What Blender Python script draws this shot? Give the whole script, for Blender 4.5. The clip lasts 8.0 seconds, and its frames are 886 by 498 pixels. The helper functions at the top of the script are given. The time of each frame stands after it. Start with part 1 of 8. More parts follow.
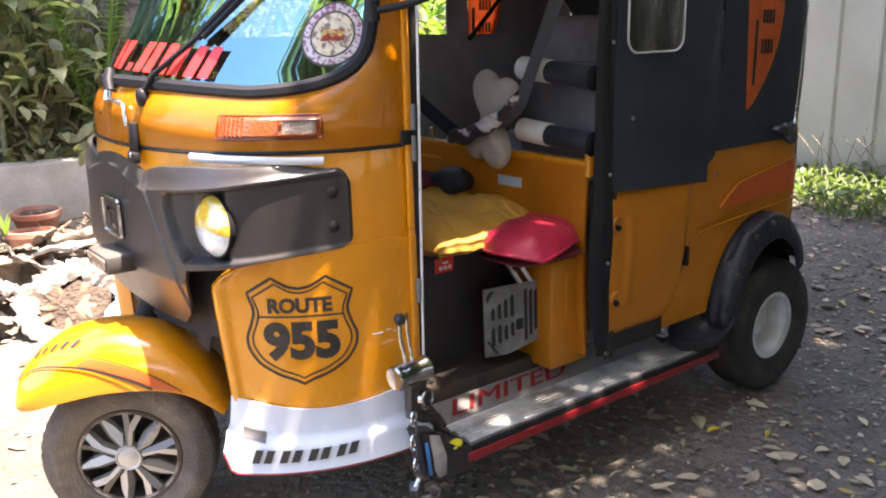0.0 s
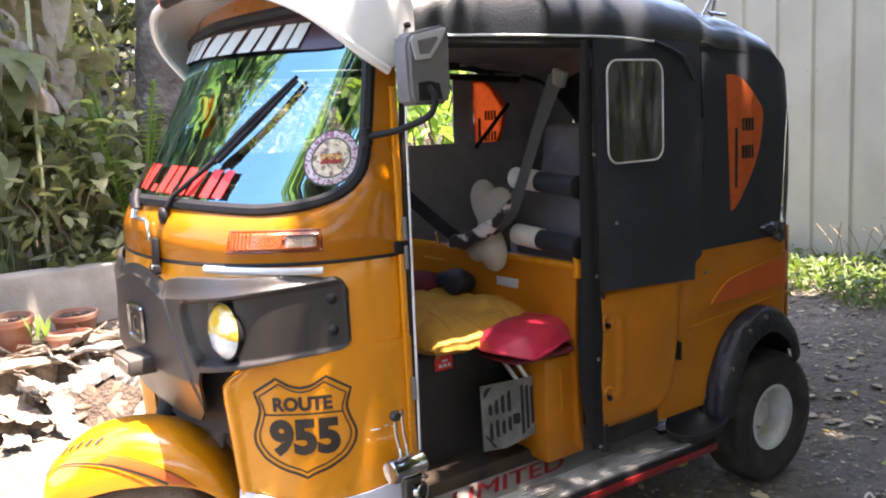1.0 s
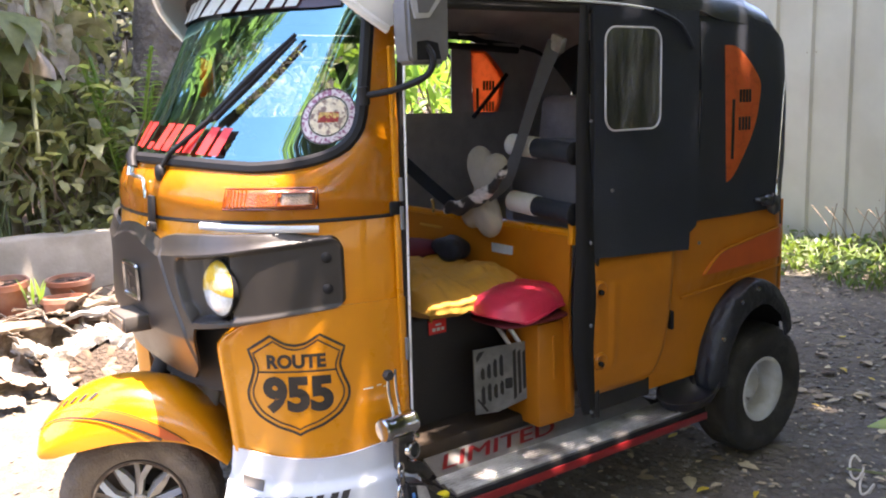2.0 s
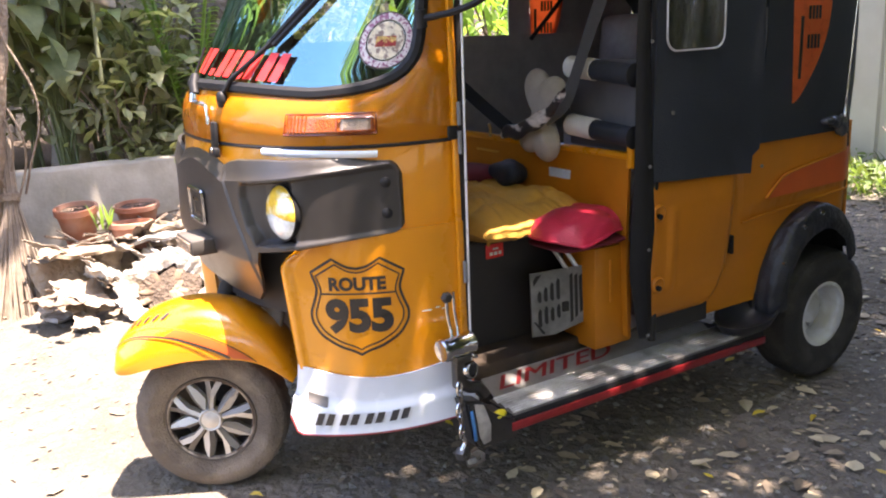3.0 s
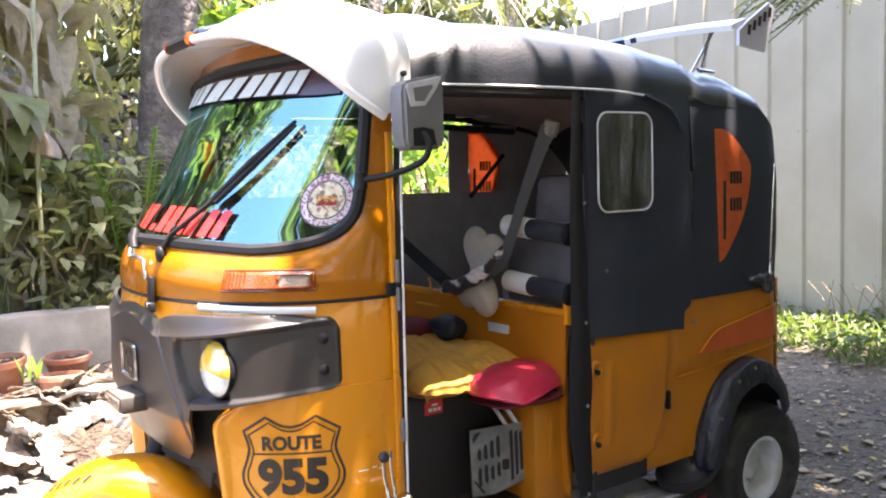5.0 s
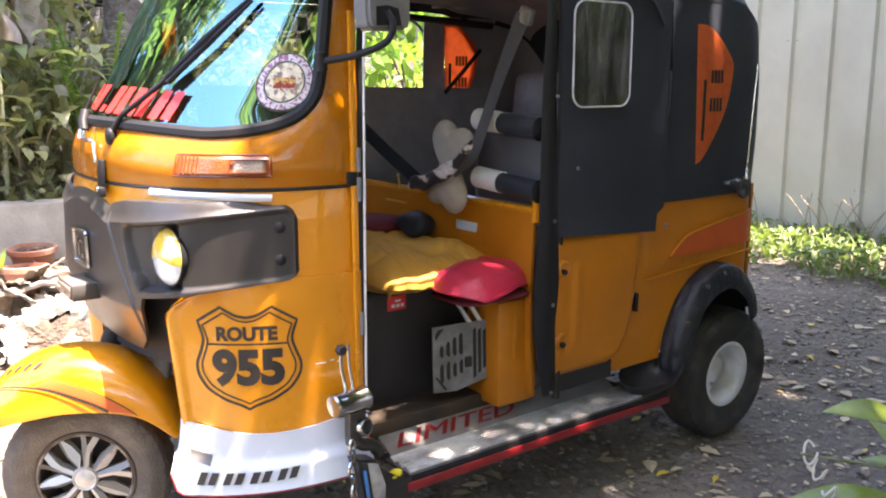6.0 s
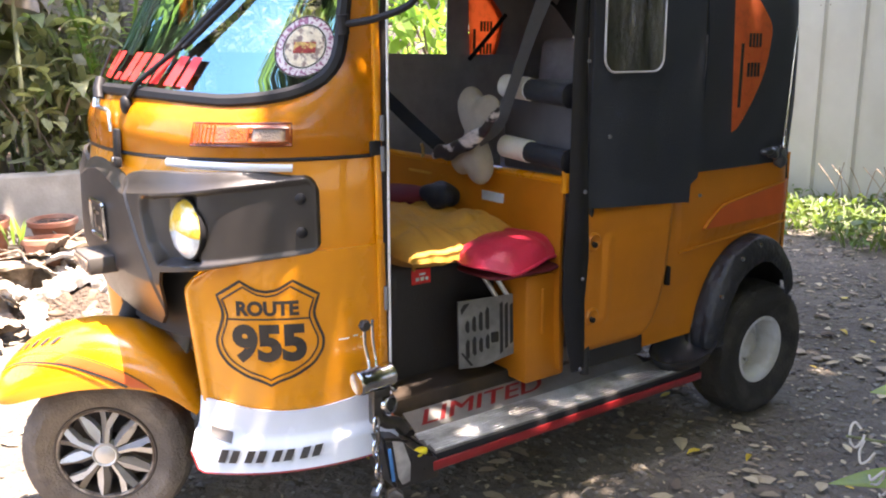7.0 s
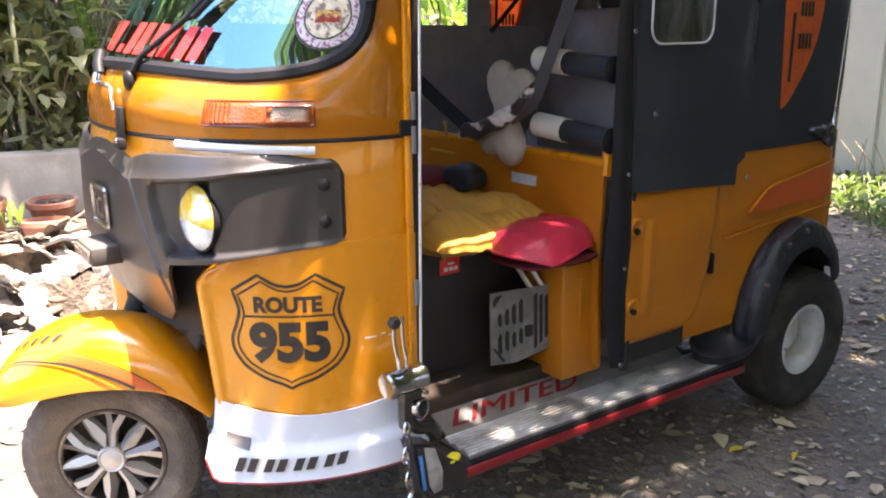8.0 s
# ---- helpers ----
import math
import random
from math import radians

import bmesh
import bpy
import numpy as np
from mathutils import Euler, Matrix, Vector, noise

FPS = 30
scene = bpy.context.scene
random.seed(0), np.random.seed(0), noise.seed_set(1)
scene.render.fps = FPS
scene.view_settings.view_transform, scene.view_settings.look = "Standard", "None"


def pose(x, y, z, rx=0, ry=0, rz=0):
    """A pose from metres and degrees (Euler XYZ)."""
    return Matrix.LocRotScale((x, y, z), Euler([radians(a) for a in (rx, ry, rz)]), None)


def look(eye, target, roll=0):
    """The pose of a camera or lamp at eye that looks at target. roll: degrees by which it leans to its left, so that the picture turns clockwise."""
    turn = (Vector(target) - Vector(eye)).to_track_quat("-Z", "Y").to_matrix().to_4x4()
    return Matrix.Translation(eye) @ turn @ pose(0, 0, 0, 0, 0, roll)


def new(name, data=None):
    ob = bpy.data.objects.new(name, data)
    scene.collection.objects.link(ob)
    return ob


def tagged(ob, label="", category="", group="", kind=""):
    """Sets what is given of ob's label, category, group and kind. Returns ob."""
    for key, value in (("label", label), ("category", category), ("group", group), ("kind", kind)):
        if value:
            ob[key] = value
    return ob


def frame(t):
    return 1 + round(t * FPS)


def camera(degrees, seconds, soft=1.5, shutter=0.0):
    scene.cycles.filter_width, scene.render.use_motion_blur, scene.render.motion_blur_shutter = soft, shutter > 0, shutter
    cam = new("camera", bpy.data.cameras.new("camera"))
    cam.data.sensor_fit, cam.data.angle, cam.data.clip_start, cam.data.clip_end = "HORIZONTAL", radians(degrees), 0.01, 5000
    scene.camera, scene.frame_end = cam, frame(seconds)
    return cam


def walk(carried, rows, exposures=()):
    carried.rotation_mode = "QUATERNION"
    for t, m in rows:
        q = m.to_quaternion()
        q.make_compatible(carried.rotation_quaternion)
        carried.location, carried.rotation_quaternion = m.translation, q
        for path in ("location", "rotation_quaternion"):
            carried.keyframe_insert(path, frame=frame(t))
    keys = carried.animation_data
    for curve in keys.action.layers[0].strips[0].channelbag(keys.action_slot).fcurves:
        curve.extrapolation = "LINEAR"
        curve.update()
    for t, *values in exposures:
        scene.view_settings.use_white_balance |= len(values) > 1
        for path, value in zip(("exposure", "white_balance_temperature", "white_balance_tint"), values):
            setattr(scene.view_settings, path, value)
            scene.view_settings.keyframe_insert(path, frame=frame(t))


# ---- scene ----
cam = camera(55.2, 8.0, soft=2.0)
PATH = [
    (0, (-0.536, -2.084, 1.254), (0.642, -0.552, 0.742), -1.5),
    (0.5, (-0.534, -2.22, 1.302), (0.581, -0.623, 0.848), -2.6),
    (1, (-0.536, -2.275, 1.314), (0.602, -0.658, 1.014), -2.9),
    (1.5, (-0.545, -2.27, 1.281), (0.598, -0.651, 1.009), -2.5),
    (1.7, (-0.545, -2.276, 1.272), (0.601, -0.661, 0.985), -2.3),
    (2.8, (-0.553, -2.302, 1.266), (0.507, -0.686, 0.751), -2.3),
    (3, (-0.561, -2.3, 1.269), (0.445, -0.648, 0.758), -2.8),
    (3.5, (-0.602, -2.303, 1.304), (0.322, -0.593, 0.832), -2.9),
    (4, (-0.611, -2.326, 1.338), (0.406, -0.614, 1.146), -2.4),
    (4.2, (-0.598, -2.33, 1.342), (0.511, -0.669, 1.236), -2.5),
    (5.3, (-0.535, -2.305, 1.268), (0.622, -0.691, 1.028), -1.2),
    (5.5, (-0.52, -2.3, 1.259), (0.633, -0.693, 0.964), -0.7),
    (6, (-0.472, -2.285, 1.238), (0.698, -0.709, 0.852), -0.2),
    (6.5, (-0.468, -2.279, 1.234), (0.684, -0.698, 0.815), -0.3),
    (7, (-0.439, -2.215, 1.226), (0.683, -0.623, 0.773), -0.5),
    (7.5, (-0.434, -2.105, 1.227), (0.68, -0.51, 0.762), -0.6),
    (8, (-0.4, -2.027, 1.218), (0.713, -0.446, 0.708), -0.6),
]
walk(cam, [(t, look(eye, target, roll)) for t, eye, target, roll in PATH],
     exposures=[(t, e, 6800, 24) for t, e in ((0.0, 3.12), (1.0, 3.16), (3.0, 3.12), (3.5, 3.00), (4.2, 3.06), (5.5, 3.47), (6.5, 3.44), (8.0, 3.32))])

# ---- light: high sun, blue sky ----
SUN_DIR = Vector((0.12, -0.20, 1.0)).normalized()     # towards the sun
world = bpy.data.worlds.new("sky")
scene.world = world
world.use_nodes = True
wn = world.node_tree.nodes
sky = wn.new("ShaderNodeTexSky")
sky.sky_type = 'NISHITA'
sky.sun_disc = False
sky.sun_elevation = math.asin(SUN_DIR.z)
sky.sun_rotation = math.atan2(SUN_DIR.x, SUN_DIR.y)
sky.air_density = 1.0
sky.dust_density = 1.2
wn["Background"].inputs["Strength"].default_value = 0.14
world.node_tree.links.new(sky.outputs[0], wn["Background"].inputs["Color"])
sun_data = bpy.data.lights.new("sun", 'SUN')
sun_data.energy = 4.8
sun_data.angle = radians(0.53)
sun_data.color = (1.0, 0.92, 0.78)
sun = new("sun", sun_data)
sun.matrix_world = look(SUN_DIR * 30, (0, 0, 0))

# ---- materials ----
def mat(name, color, rough=0.5, metal=0.0, vary=0.12, scale=12.0, bump=0.0, bump_scale=60.0, coat=0.0,
        color2=None, mix_scale=3.0, mix_lo=0.45, mix_hi=0.6, rough_vary=0.1, random_hue=0.0, island=0.0, spec=0.5, stretch=None):
    """Node material: base colour varied at two scales, optional second colour in patches, bump, clearcoat."""
    m = bpy.data.materials.new(name)
    m.use_nodes = True
    nt = m.node_tree
    n, l = nt.nodes, nt.links
    b = n["Principled BSDF"]
    b.inputs["Metallic"].default_value = metal
    b.inputs["Specular IOR Level"].default_value = spec
    b.inputs["Coat Weight"].default_value = coat
    b.inputs["Coat Roughness"].default_value = 0.06
    tc = n.new("ShaderNodeTexCoord")
    src = tc.outputs["Object"]
    if stretch:
        mp = n.new("ShaderNodeMapping")
        mp.inputs["Scale"].default_value = stretch
        l.new(src, mp.inputs["Vector"])
        src = mp.outputs["Vector"]
    fine = n.new("ShaderNodeTexNoise")
    fine.inputs["Scale"].default_value = scale
    fine.inputs["Detail"].default_value = 6
    fine.inputs["Roughness"].default_value = 0.65
    l.new(src, fine.inputs["Vector"])
    col = None
    if color2:
        big = n.new("ShaderNodeTexNoise")
        big.inputs["Scale"].default_value = mix_scale
        big.inputs["Detail"].default_value = 5
        l.new(src, big.inputs["Vector"])
        ramp = n.new("ShaderNodeMapRange")
        ramp.inputs["From Min"].default_value = mix_lo
        ramp.inputs["From Max"].default_value = mix_hi
        l.new(big.outputs["Fac"], ramp.inputs["Value"])
        mx = n.new("ShaderNodeMix")
        mx.data_type = 'RGBA'
        mx.inputs["A"].default_value = (*color, 1)
        mx.inputs["B"].default_value = (*color2, 1)
        l.new(ramp.outputs["Result"], mx.inputs["Factor"])
        col = mx.outputs["Result"]
    hsv = n.new("ShaderNodeHueSaturation")
    if col:
        l.new(col, hsv.inputs["Color"])
    else:
        hsv.inputs["Color"].default_value = (*color, 1)
    val = n.new("ShaderNodeMapRange")
    val.inputs["From Min"].default_value = 0.25
    val.inputs["From Max"].default_value = 0.75
    val.inputs["To Min"].default_value = 1 - vary
    val.inputs["To Max"].default_value = 1 + vary
    l.new(fine.outputs["Fac"], val.inputs["Value"])
    vout = val.outputs["Result"]
    if island or random_hue:
        rnd_src = n.new("ShaderNodeNewGeometry").outputs["Random Per Island"] if island else n.new("ShaderNodeObjectInfo").outputs["Random"]
        k = n.new("ShaderNodeMapRange")
        k.inputs["To Min"].default_value = 1 - (island or random_hue)
        k.inputs["To Max"].default_value = 1 + (island or random_hue)
        l.new(rnd_src, k.inputs["Value"])
        mul = n.new("ShaderNodeMath")
        mul.operation = 'MULTIPLY'
        l.new(vout, mul.inputs[0])
        l.new(k.outputs["Result"], mul.inputs[1])
        vout = mul.outputs[0]
        hue = n.new("ShaderNodeMapRange")
        hue.inputs["To Min"].default_value = 0.485
        hue.inputs["To Max"].default_value = 0.515
        l.new(rnd_src, hue.inputs["Value"])
        l.new(hue.outputs["Result"], hsv.inputs["Hue"])
    l.new(vout, hsv.inputs["Value"])
    l.new(hsv.outputs["Color"], b.inputs["Base Color"])
    rr = n.new("ShaderNodeMapRange")
    rr.inputs["To Min"].default_value = max(0.02, rough - rough_vary)
    rr.inputs["To Max"].default_value = min(1.0, rough + rough_vary)
    l.new(fine.outputs["Fac"], rr.inputs["Value"])
    l.new(rr.outputs["Result"], b.inputs["Roughness"])
    if bump:
        bn = n.new("ShaderNodeTexNoise")
        bn.inputs["Scale"].default_value = bump_scale
        bn.inputs["Detail"].default_value = 8
        l.new(src, bn.inputs["Vector"])
        bp = n.new("ShaderNodeBump")
        bp.inputs["Strength"].default_value = min(1.0, bump)
        bp.inputs["Distance"].default_value = 0.045
        l.new(bn.outputs["Fac"], bp.inputs["Height"])
        l.new(bp.outputs["Normal"], b.inputs["Normal"])
    return m


def leafy(name, color, light=0.35, rough=0.45, island=0.35, color2=None):
    """Leaf: glossy skin with light shining through it."""
    m = mat(name, color, rough, vary=0.25, scale=25, island=island, color2=color2, mix_scale=1.5)
    nt = m.node_tree
    b = nt.nodes["Principled BSDF"]
    tr = nt.nodes.new("ShaderNodeBsdfTranslucent")
    src = b.inputs["Base Color"].links[0].from_socket
    br = nt.nodes.new("ShaderNodeMix")
    br.data_type = 'RGBA'
    br.blend_type = 'MULTIPLY'
    br.inputs["Factor"].default_value = 1.0
    br.inputs["B"].default_value = (1.6, 1.7, 0.7, 1)
    nt.links.new(src, br.inputs["A"])
    nt.links.new(br.outputs["Result"], tr.inputs["Color"])
    mix = nt.nodes.new("ShaderNodeMixShader")
    mix.inputs[0].default_value = light
    nt.links.new(b.outputs[0], mix.inputs[1])
    nt.links.new(tr.outputs[0], mix.inputs[2])
    nt.links.new(mix.outputs[0], nt.nodes["Material Output"].inputs["Surface"])
    return m


def glass(name, tint, mirror, rough=0.02, shine=(0.45, 0.82, 0.80), wave=0.0, haze=0.0):
    """Thin sheet of glass: see-through tint with a mirror that grows at a glance."""
    m = bpy.data.materials.new(name)
    m.use_nodes = True
    nt = m.node_tree
    nt.nodes.remove(nt.nodes["Principled BSDF"])
    tr = nt.nodes.new("ShaderNodeBsdfTransparent")
    tr.inputs["Color"].default_value = (*tint, 1)
    gl = nt.nodes.new("ShaderNodeBsdfGlossy")
    gl.inputs["Roughness"].default_value = rough
    gl.inputs["Color"].default_value = (*shine, 1)
    if wave:
        tc = nt.nodes.new("ShaderNodeTexCoord")
        mp = nt.nodes.new("ShaderNodeMapping")
        mp.inputs["Scale"].default_value = (1.0, 1.0, 0.22)
        mp.inputs["Rotation"].default_value = (0.0, 0.35, 0.0)
        wn = nt.nodes.new("ShaderNodeTexNoise")
        wn.inputs["Scale"].default_value = 17.0
        wn.inputs["Detail"].default_value = 3
        bp = nt.nodes.new("ShaderNodeBump")
        bp.inputs["Strength"].default_value = wave
        bp.inputs["Distance"].default_value = 0.01
        nt.links.new(tc.outputs["Object"], mp.inputs["Vector"])
        nt.links.new(mp.outputs["Vector"], wn.inputs["Vector"])
        nt.links.new(wn.outputs["Fac"], bp.inputs["Height"])
        nt.links.new(bp.outputs["Normal"], gl.inputs["Normal"])
    fr = nt.nodes.new("ShaderNodeFresnel")
    fr.inputs["IOR"].default_value = 1.5
    add = nt.nodes.new("ShaderNodeMath")
    add.operation = 'ADD'
    add.use_clamp = True
    add.inputs[1].default_value = mirror
    nt.links.new(fr.outputs[0], add.inputs[0])
    mix = nt.nodes.new("ShaderNodeMixShader")
    nt.links.new(add.outputs[0], mix.inputs[0])
    nt.links.new(tr.outputs[0], mix.inputs[1])
    nt.links.new(gl.outputs[0], mix.inputs[2])
    out = mix.outputs[0]
    # Pale diffuse streaks: scratches, and a painted stand-in for the sheet's grey sheen.
    if haze:
        df = nt.nodes.new("ShaderNodeBsdfDiffuse")
        df.inputs["Color"].default_value = (0.62, 0.63, 0.64, 1)
        sn = nt.nodes.new("ShaderNodeTexNoise")
        sn.inputs["Scale"].default_value = 30.0
        sn.inputs["Detail"].default_value = 4
        nt.links.new(mp.outputs["Vector"], sn.inputs["Vector"])
        rg = nt.nodes.new("ShaderNodeMapRange")
        rg.inputs["From Min"].default_value = 0.42
        rg.inputs["From Max"].default_value = 0.72
        rg.inputs["To Min"].default_value = haze * 0.35
        rg.inputs["To Max"].default_value = haze * 3.0
        nt.links.new(sn.outputs["Fac"], rg.inputs["Value"])
        hz = nt.nodes.new("ShaderNodeMixShader")
        nt.links.new(rg.outputs["Result"], hz.inputs[0])
        nt.links.new(out, hz.inputs[1])
        nt.links.new(df.outputs[0], hz.inputs[2])
        out = hz.outputs[0]
    nt.links.new(out, nt.nodes["Material Output"].inputs["Surface"])
    return m


M_ORANGE = leafy("orange_vinyl", (0.80, 0.125, 0.05), light=0.4, rough=0.5, island=0.02)
M_ORANGER = leafy("red_orange_vinyl", (0.78, 0.062, 0.045), light=0.4, rough=0.5, island=0.02)
M_YELLOW = mat("yellow_paint", (0.70, 0.258, 0.004), 0.28, vary=0.06, scale=5, coat=1.0, rough_vary=0.08, spec=0.35)
M_BLACKP = mat("black_plastic", (0.034, 0.030, 0.028), 0.33, vary=0.15, scale=8, bump=0.1, bump_scale=500)
M_VINYL = mat("black_vinyl", (0.024, 0.029, 0.040), 0.5, vary=0.25, scale=4, bump=0.25, bump_scale=260, color2=(0.030, 0.035, 0.046), rough_vary=0.12, spec=0.3)
M_ROOFV = mat("roof_vinyl", (0.017, 0.020, 0.026), 0.34, coat=0.6, vary=0.3, scale=4, bump=0.2, bump_scale=200, color2=(0.024, 0.027, 0.033), rough_vary=0.18)
M_RUBBER = mat("tyre_rubber", (0.020, 0.019, 0.018), 0.75, vary=0.3, scale=9, bump=0.3, bump_scale=150, color2=(0.042, 0.039, 0.035), mix_scale=9)
# Front tyre colour raised for its dust and for glare on the rubber.
M_DUSTGLARE = mat("dust_and_glare_tyre_rubber", (0.11, 0.09, 0.073), 0.8, vary=0.25, scale=9, bump=0.3, bump_scale=150, color2=(0.19, 0.155, 0.122), mix_scale=7)
M_SEAL = mat("black_rubber_seal", (0.015, 0.015, 0.017), 0.5, vary=0.15, scale=30, spec=0.22)
M_CHROME = mat("chrome", (0.5, 0.5, 0.51), 0.14, metal=1.0, vary=0.1, scale=30)
M_ALU = mat("brushed_aluminium", (0.6, 0.6, 0.59), 0.38, metal=0.5, vary=0.15, scale=40, color2=(0.3, 0.29, 0.28), mix_scale=8)
M_WHITE = mat("white_gloss", (0.78, 0.79, 0.8), 0.25, vary=0.04, scale=8, coat=0.4)
M_SKIRT = mat("white_fibreglass", (0.62, 0.65, 0.69), 0.25, vary=0.06, scale=10, coat=0.5, color2=(0.6, 0.62, 0.66), mix_scale=5)
M_DARKIN = mat("dark_interior", (0.27, 0.262, 0.265), 0.8, vary=0.3, scale=8, spec=0.2)
M_BLACKIN = mat("black_metal", (0.026, 0.025, 0.025), 0.6, vary=0.25, scale=10, spec=0.3)
M_LINER = mat("faded_liner", (0.36, 0.35, 0.36), 0.8, vary=0.2, scale=8, spec=0.2)
M_MAT = mat("floor_mat", (0.022, 0.016, 0.012), 0.7, vary=0.4, scale=10, color2=(0.055, 0.034, 0.018), mix_scale=4)

M_REFLEX = mat("orange_patch_paint", (0.55, 0.1, 0.02), 0.35, vary=0.1, scale=10, coat=0.4)
M_RED = mat("red_leatherette", (0.50, 0.026, 0.062), 0.34, vary=0.15, scale=14, bump=0.15, bump_scale=120)
M_MAROON = mat("maroon_cloth", (0.14, 0.012, 0.02), 0.8, vary=0.2, scale=20)
M_CUSH = mat("yellow_cloth", (0.62, 0.32, 0.045), 0.75, vary=0.12, scale=14, bump=0.3, bump_scale=500)
M_CUSH2 = mat("tan_foam_cover", (0.40, 0.2, 0.05), 0.8, vary=0.15, scale=14, bump=0.3, bump_scale=300)
M_BONE = mat("beige_plush", (0.5, 0.45, 0.38), 0.9, vary=0.1, scale=40, bump=0.5, bump_scale=300)
M_BAND = mat("white_padding", (0.75, 0.73, 0.7), 0.6, vary=0.08, scale=20)
M_BELT = mat("grey_webbing", (0.17, 0.17, 0.18), 0.55, vary=0.15, scale=60, stretch=(1, 1, 8))
M_AMBER = mat("amber_lens", (0.27, 0.058, 0.004), 0.15, vary=0.3, scale=40, coat=0.8, bump=0.3, bump_scale=180)
M_AMBERD = mat("dark_amber_plastic", (0.16, 0.03, 0.004), 0.2, vary=0.2, scale=40, coat=0.5)
M_CLEAR = mat("clear_lens", (0.23, 0.175, 0.135), 0.12, vary=0.1, scale=50, coat=0.8, bump=0.3, bump_scale=200)
M_LAMP = mat("headlamp_glass", (0.66, 0.72, 0.76), 0.08, vary=0.3, scale=34, coat=1.0)
M_LAMPY = mat("yellow_lamp_film", (0.72, 0.46, 0.04), 0.12, vary=0.35, scale=34, coat=1.0, color2=(0.75, 0.68, 0.4), mix_scale=16, mix_lo=0.5, mix_hi=0.6)
M_DECAL = mat("black_decal", (0.03, 0.024, 0.02), 0.4, vary=0.2, scale=30)
M_REDDEC = mat("red_decal", (0.75, 0.035, 0.03), 0.4, vary=0.1, scale=30)
M_REDSTRIP = mat("red_reflective_strip", (0.22, 0.010, 0.012), 0.35, vary=0.25, scale=14, coat=0.3)
M_WHITEDEC = mat("white_decal", (0.7, 0.74, 0.72), 0.4, vary=0.08, scale=30)
# Duller copy of the yellow paint, its colour darkened to stand in for shade.
M_YELLOWSHADE = mat("shaded_dull_yellow_paint", (0.49, 0.165, 0.008), 0.42, vary=0.12, scale=4, coat=0.25, rough_vary=0.12, spec=0.3, color2=(0.43, 0.150, 0.012), mix_scale=2.5)
M_SILVER = mat("pale_silver_strip", (0.72, 0.73, 0.75), 0.3, metal=0.3, vary=0.08, scale=20)
M_STEELRIM = mat("white_steel_rim", (0.6, 0.61, 0.63), 0.4, vary=0.08, scale=20, color2=(0.45, 0.44, 0.42), mix_scale=9)
M_ALLOY = mat("machined_alloy", (0.55, 0.53, 0.5), 0.3, metal=0.35, vary=0.1, scale=30)
M_ALLOYD = mat("dark_alloy", (0.07, 0.06, 0.055), 0.4, metal=0.4, vary=0.2, scale=20)
M_MIRROR = mat("mirror_housing", (0.14, 0.14, 0.145), 0.4, vary=0.15, scale=20)
M_MIRGREY = mat("mirror_cap", (0.45, 0.46, 0.5), 0.3, vary=0.1, scale=20, coat=0.4)
M_DARKRED = mat("dark_maroon_film", (0.045, 0.012, 0.014), 0.3, vary=0.1, scale=20, coat=0.3)
M_SILVTXT = mat("silver_green_film", (0.62, 0.68, 0.66), 0.3, vary=0.1, scale=20)
M_STRAW = mat("straw", (0.62, 0.47, 0.30), 0.8, vary=0.4, scale=60, bump=0.6, bump_scale=90, color2=(0.42, 0.30, 0.18), mix_scale=14)
M_BROOM = mat("grey_palm_rib", (0.19, 0.15, 0.115), 0.85, vary=0.35, scale=30)
M_PAPER = mat("brown_paper", (0.24, 0.195, 0.15), 0.85, vary=0.3, scale=16, color2=(0.29, 0.24, 0.19), mix_scale=8)
M_GLASS = glass("windscreen_glass", (0.42, 0.44, 0.43), 0.38, shine=(0.33, 0.62, 0.64))
M_CLEARV = glass("clear_vinyl", (0.3, 0.31, 0.33), 0.30, rough=0.05, shine=(0.8, 0.8, 0.9), wave=1.0, haze=0.07)

M_GROUND = mat("dirt_ground", (0.092, 0.079, 0.061), 0.95, vary=0.35, scale=9, bump=1.0, bump_scale=28, color2=(0.150, 0.129, 0.103), mix_scale=0.8, mix_lo=0.35, mix_hi=0.65)
M_STONE = mat("gravel", (0.16, 0.15, 0.13), 0.95, vary=0.25, scale=60, island=0.5)
M_FENCE = mat("cream_metal_sheet", (0.43, 0.415, 0.35), 0.5, vary=0.05, scale=5, color2=(0.40, 0.38, 0.315), mix_scale=2.0)
M_SCREW = mat("rusty_screw", (0.14, 0.1, 0.07), 0.7, metal=0.3, vary=0.3, scale=60)
M_CONCRETE = mat("old_concrete", (0.34, 0.305, 0.25), 0.9, vary=0.2, scale=7, bump=0.12, bump_scale=50, color2=(0.25, 0.225, 0.18), mix_scale=2.5)
M_BLOCK = mat("weathered_block", (0.12, 0.11, 0.1), 0.95, vary=0.3, scale=9, bump=0.5, bump_scale=60)
M_BARK = mat("palm_bark", (0.11, 0.095, 0.085), 0.9, vary=0.35, scale=8, bump=1.0, bump_scale=22, color2=(0.19, 0.17, 0.15), mix_scale=4)
M_TWIG = mat("dry_trunk", (0.26, 0.2, 0.15), 0.9, vary=0.3, scale=14, bump=0.6, bump_scale=40, color2=(0.16, 0.12, 0.09))
M_POT = mat("terracotta", (0.30, 0.115, 0.065), 0.8, vary=0.2, scale=12, color2=(0.36, 0.2, 0.14), mix_scale=5)
M_SOIL = mat("soil", (0.085, 0.06, 0.042), 0.95, vary=0.4, scale=20, bump=1.0, bump_scale=60)
M_HUSK = mat("brown_husk", (0.10, 0.065, 0.04), 0.9, vary=0.35, scale=30, color2=(0.17, 0.12, 0.08), mix_scale=12)
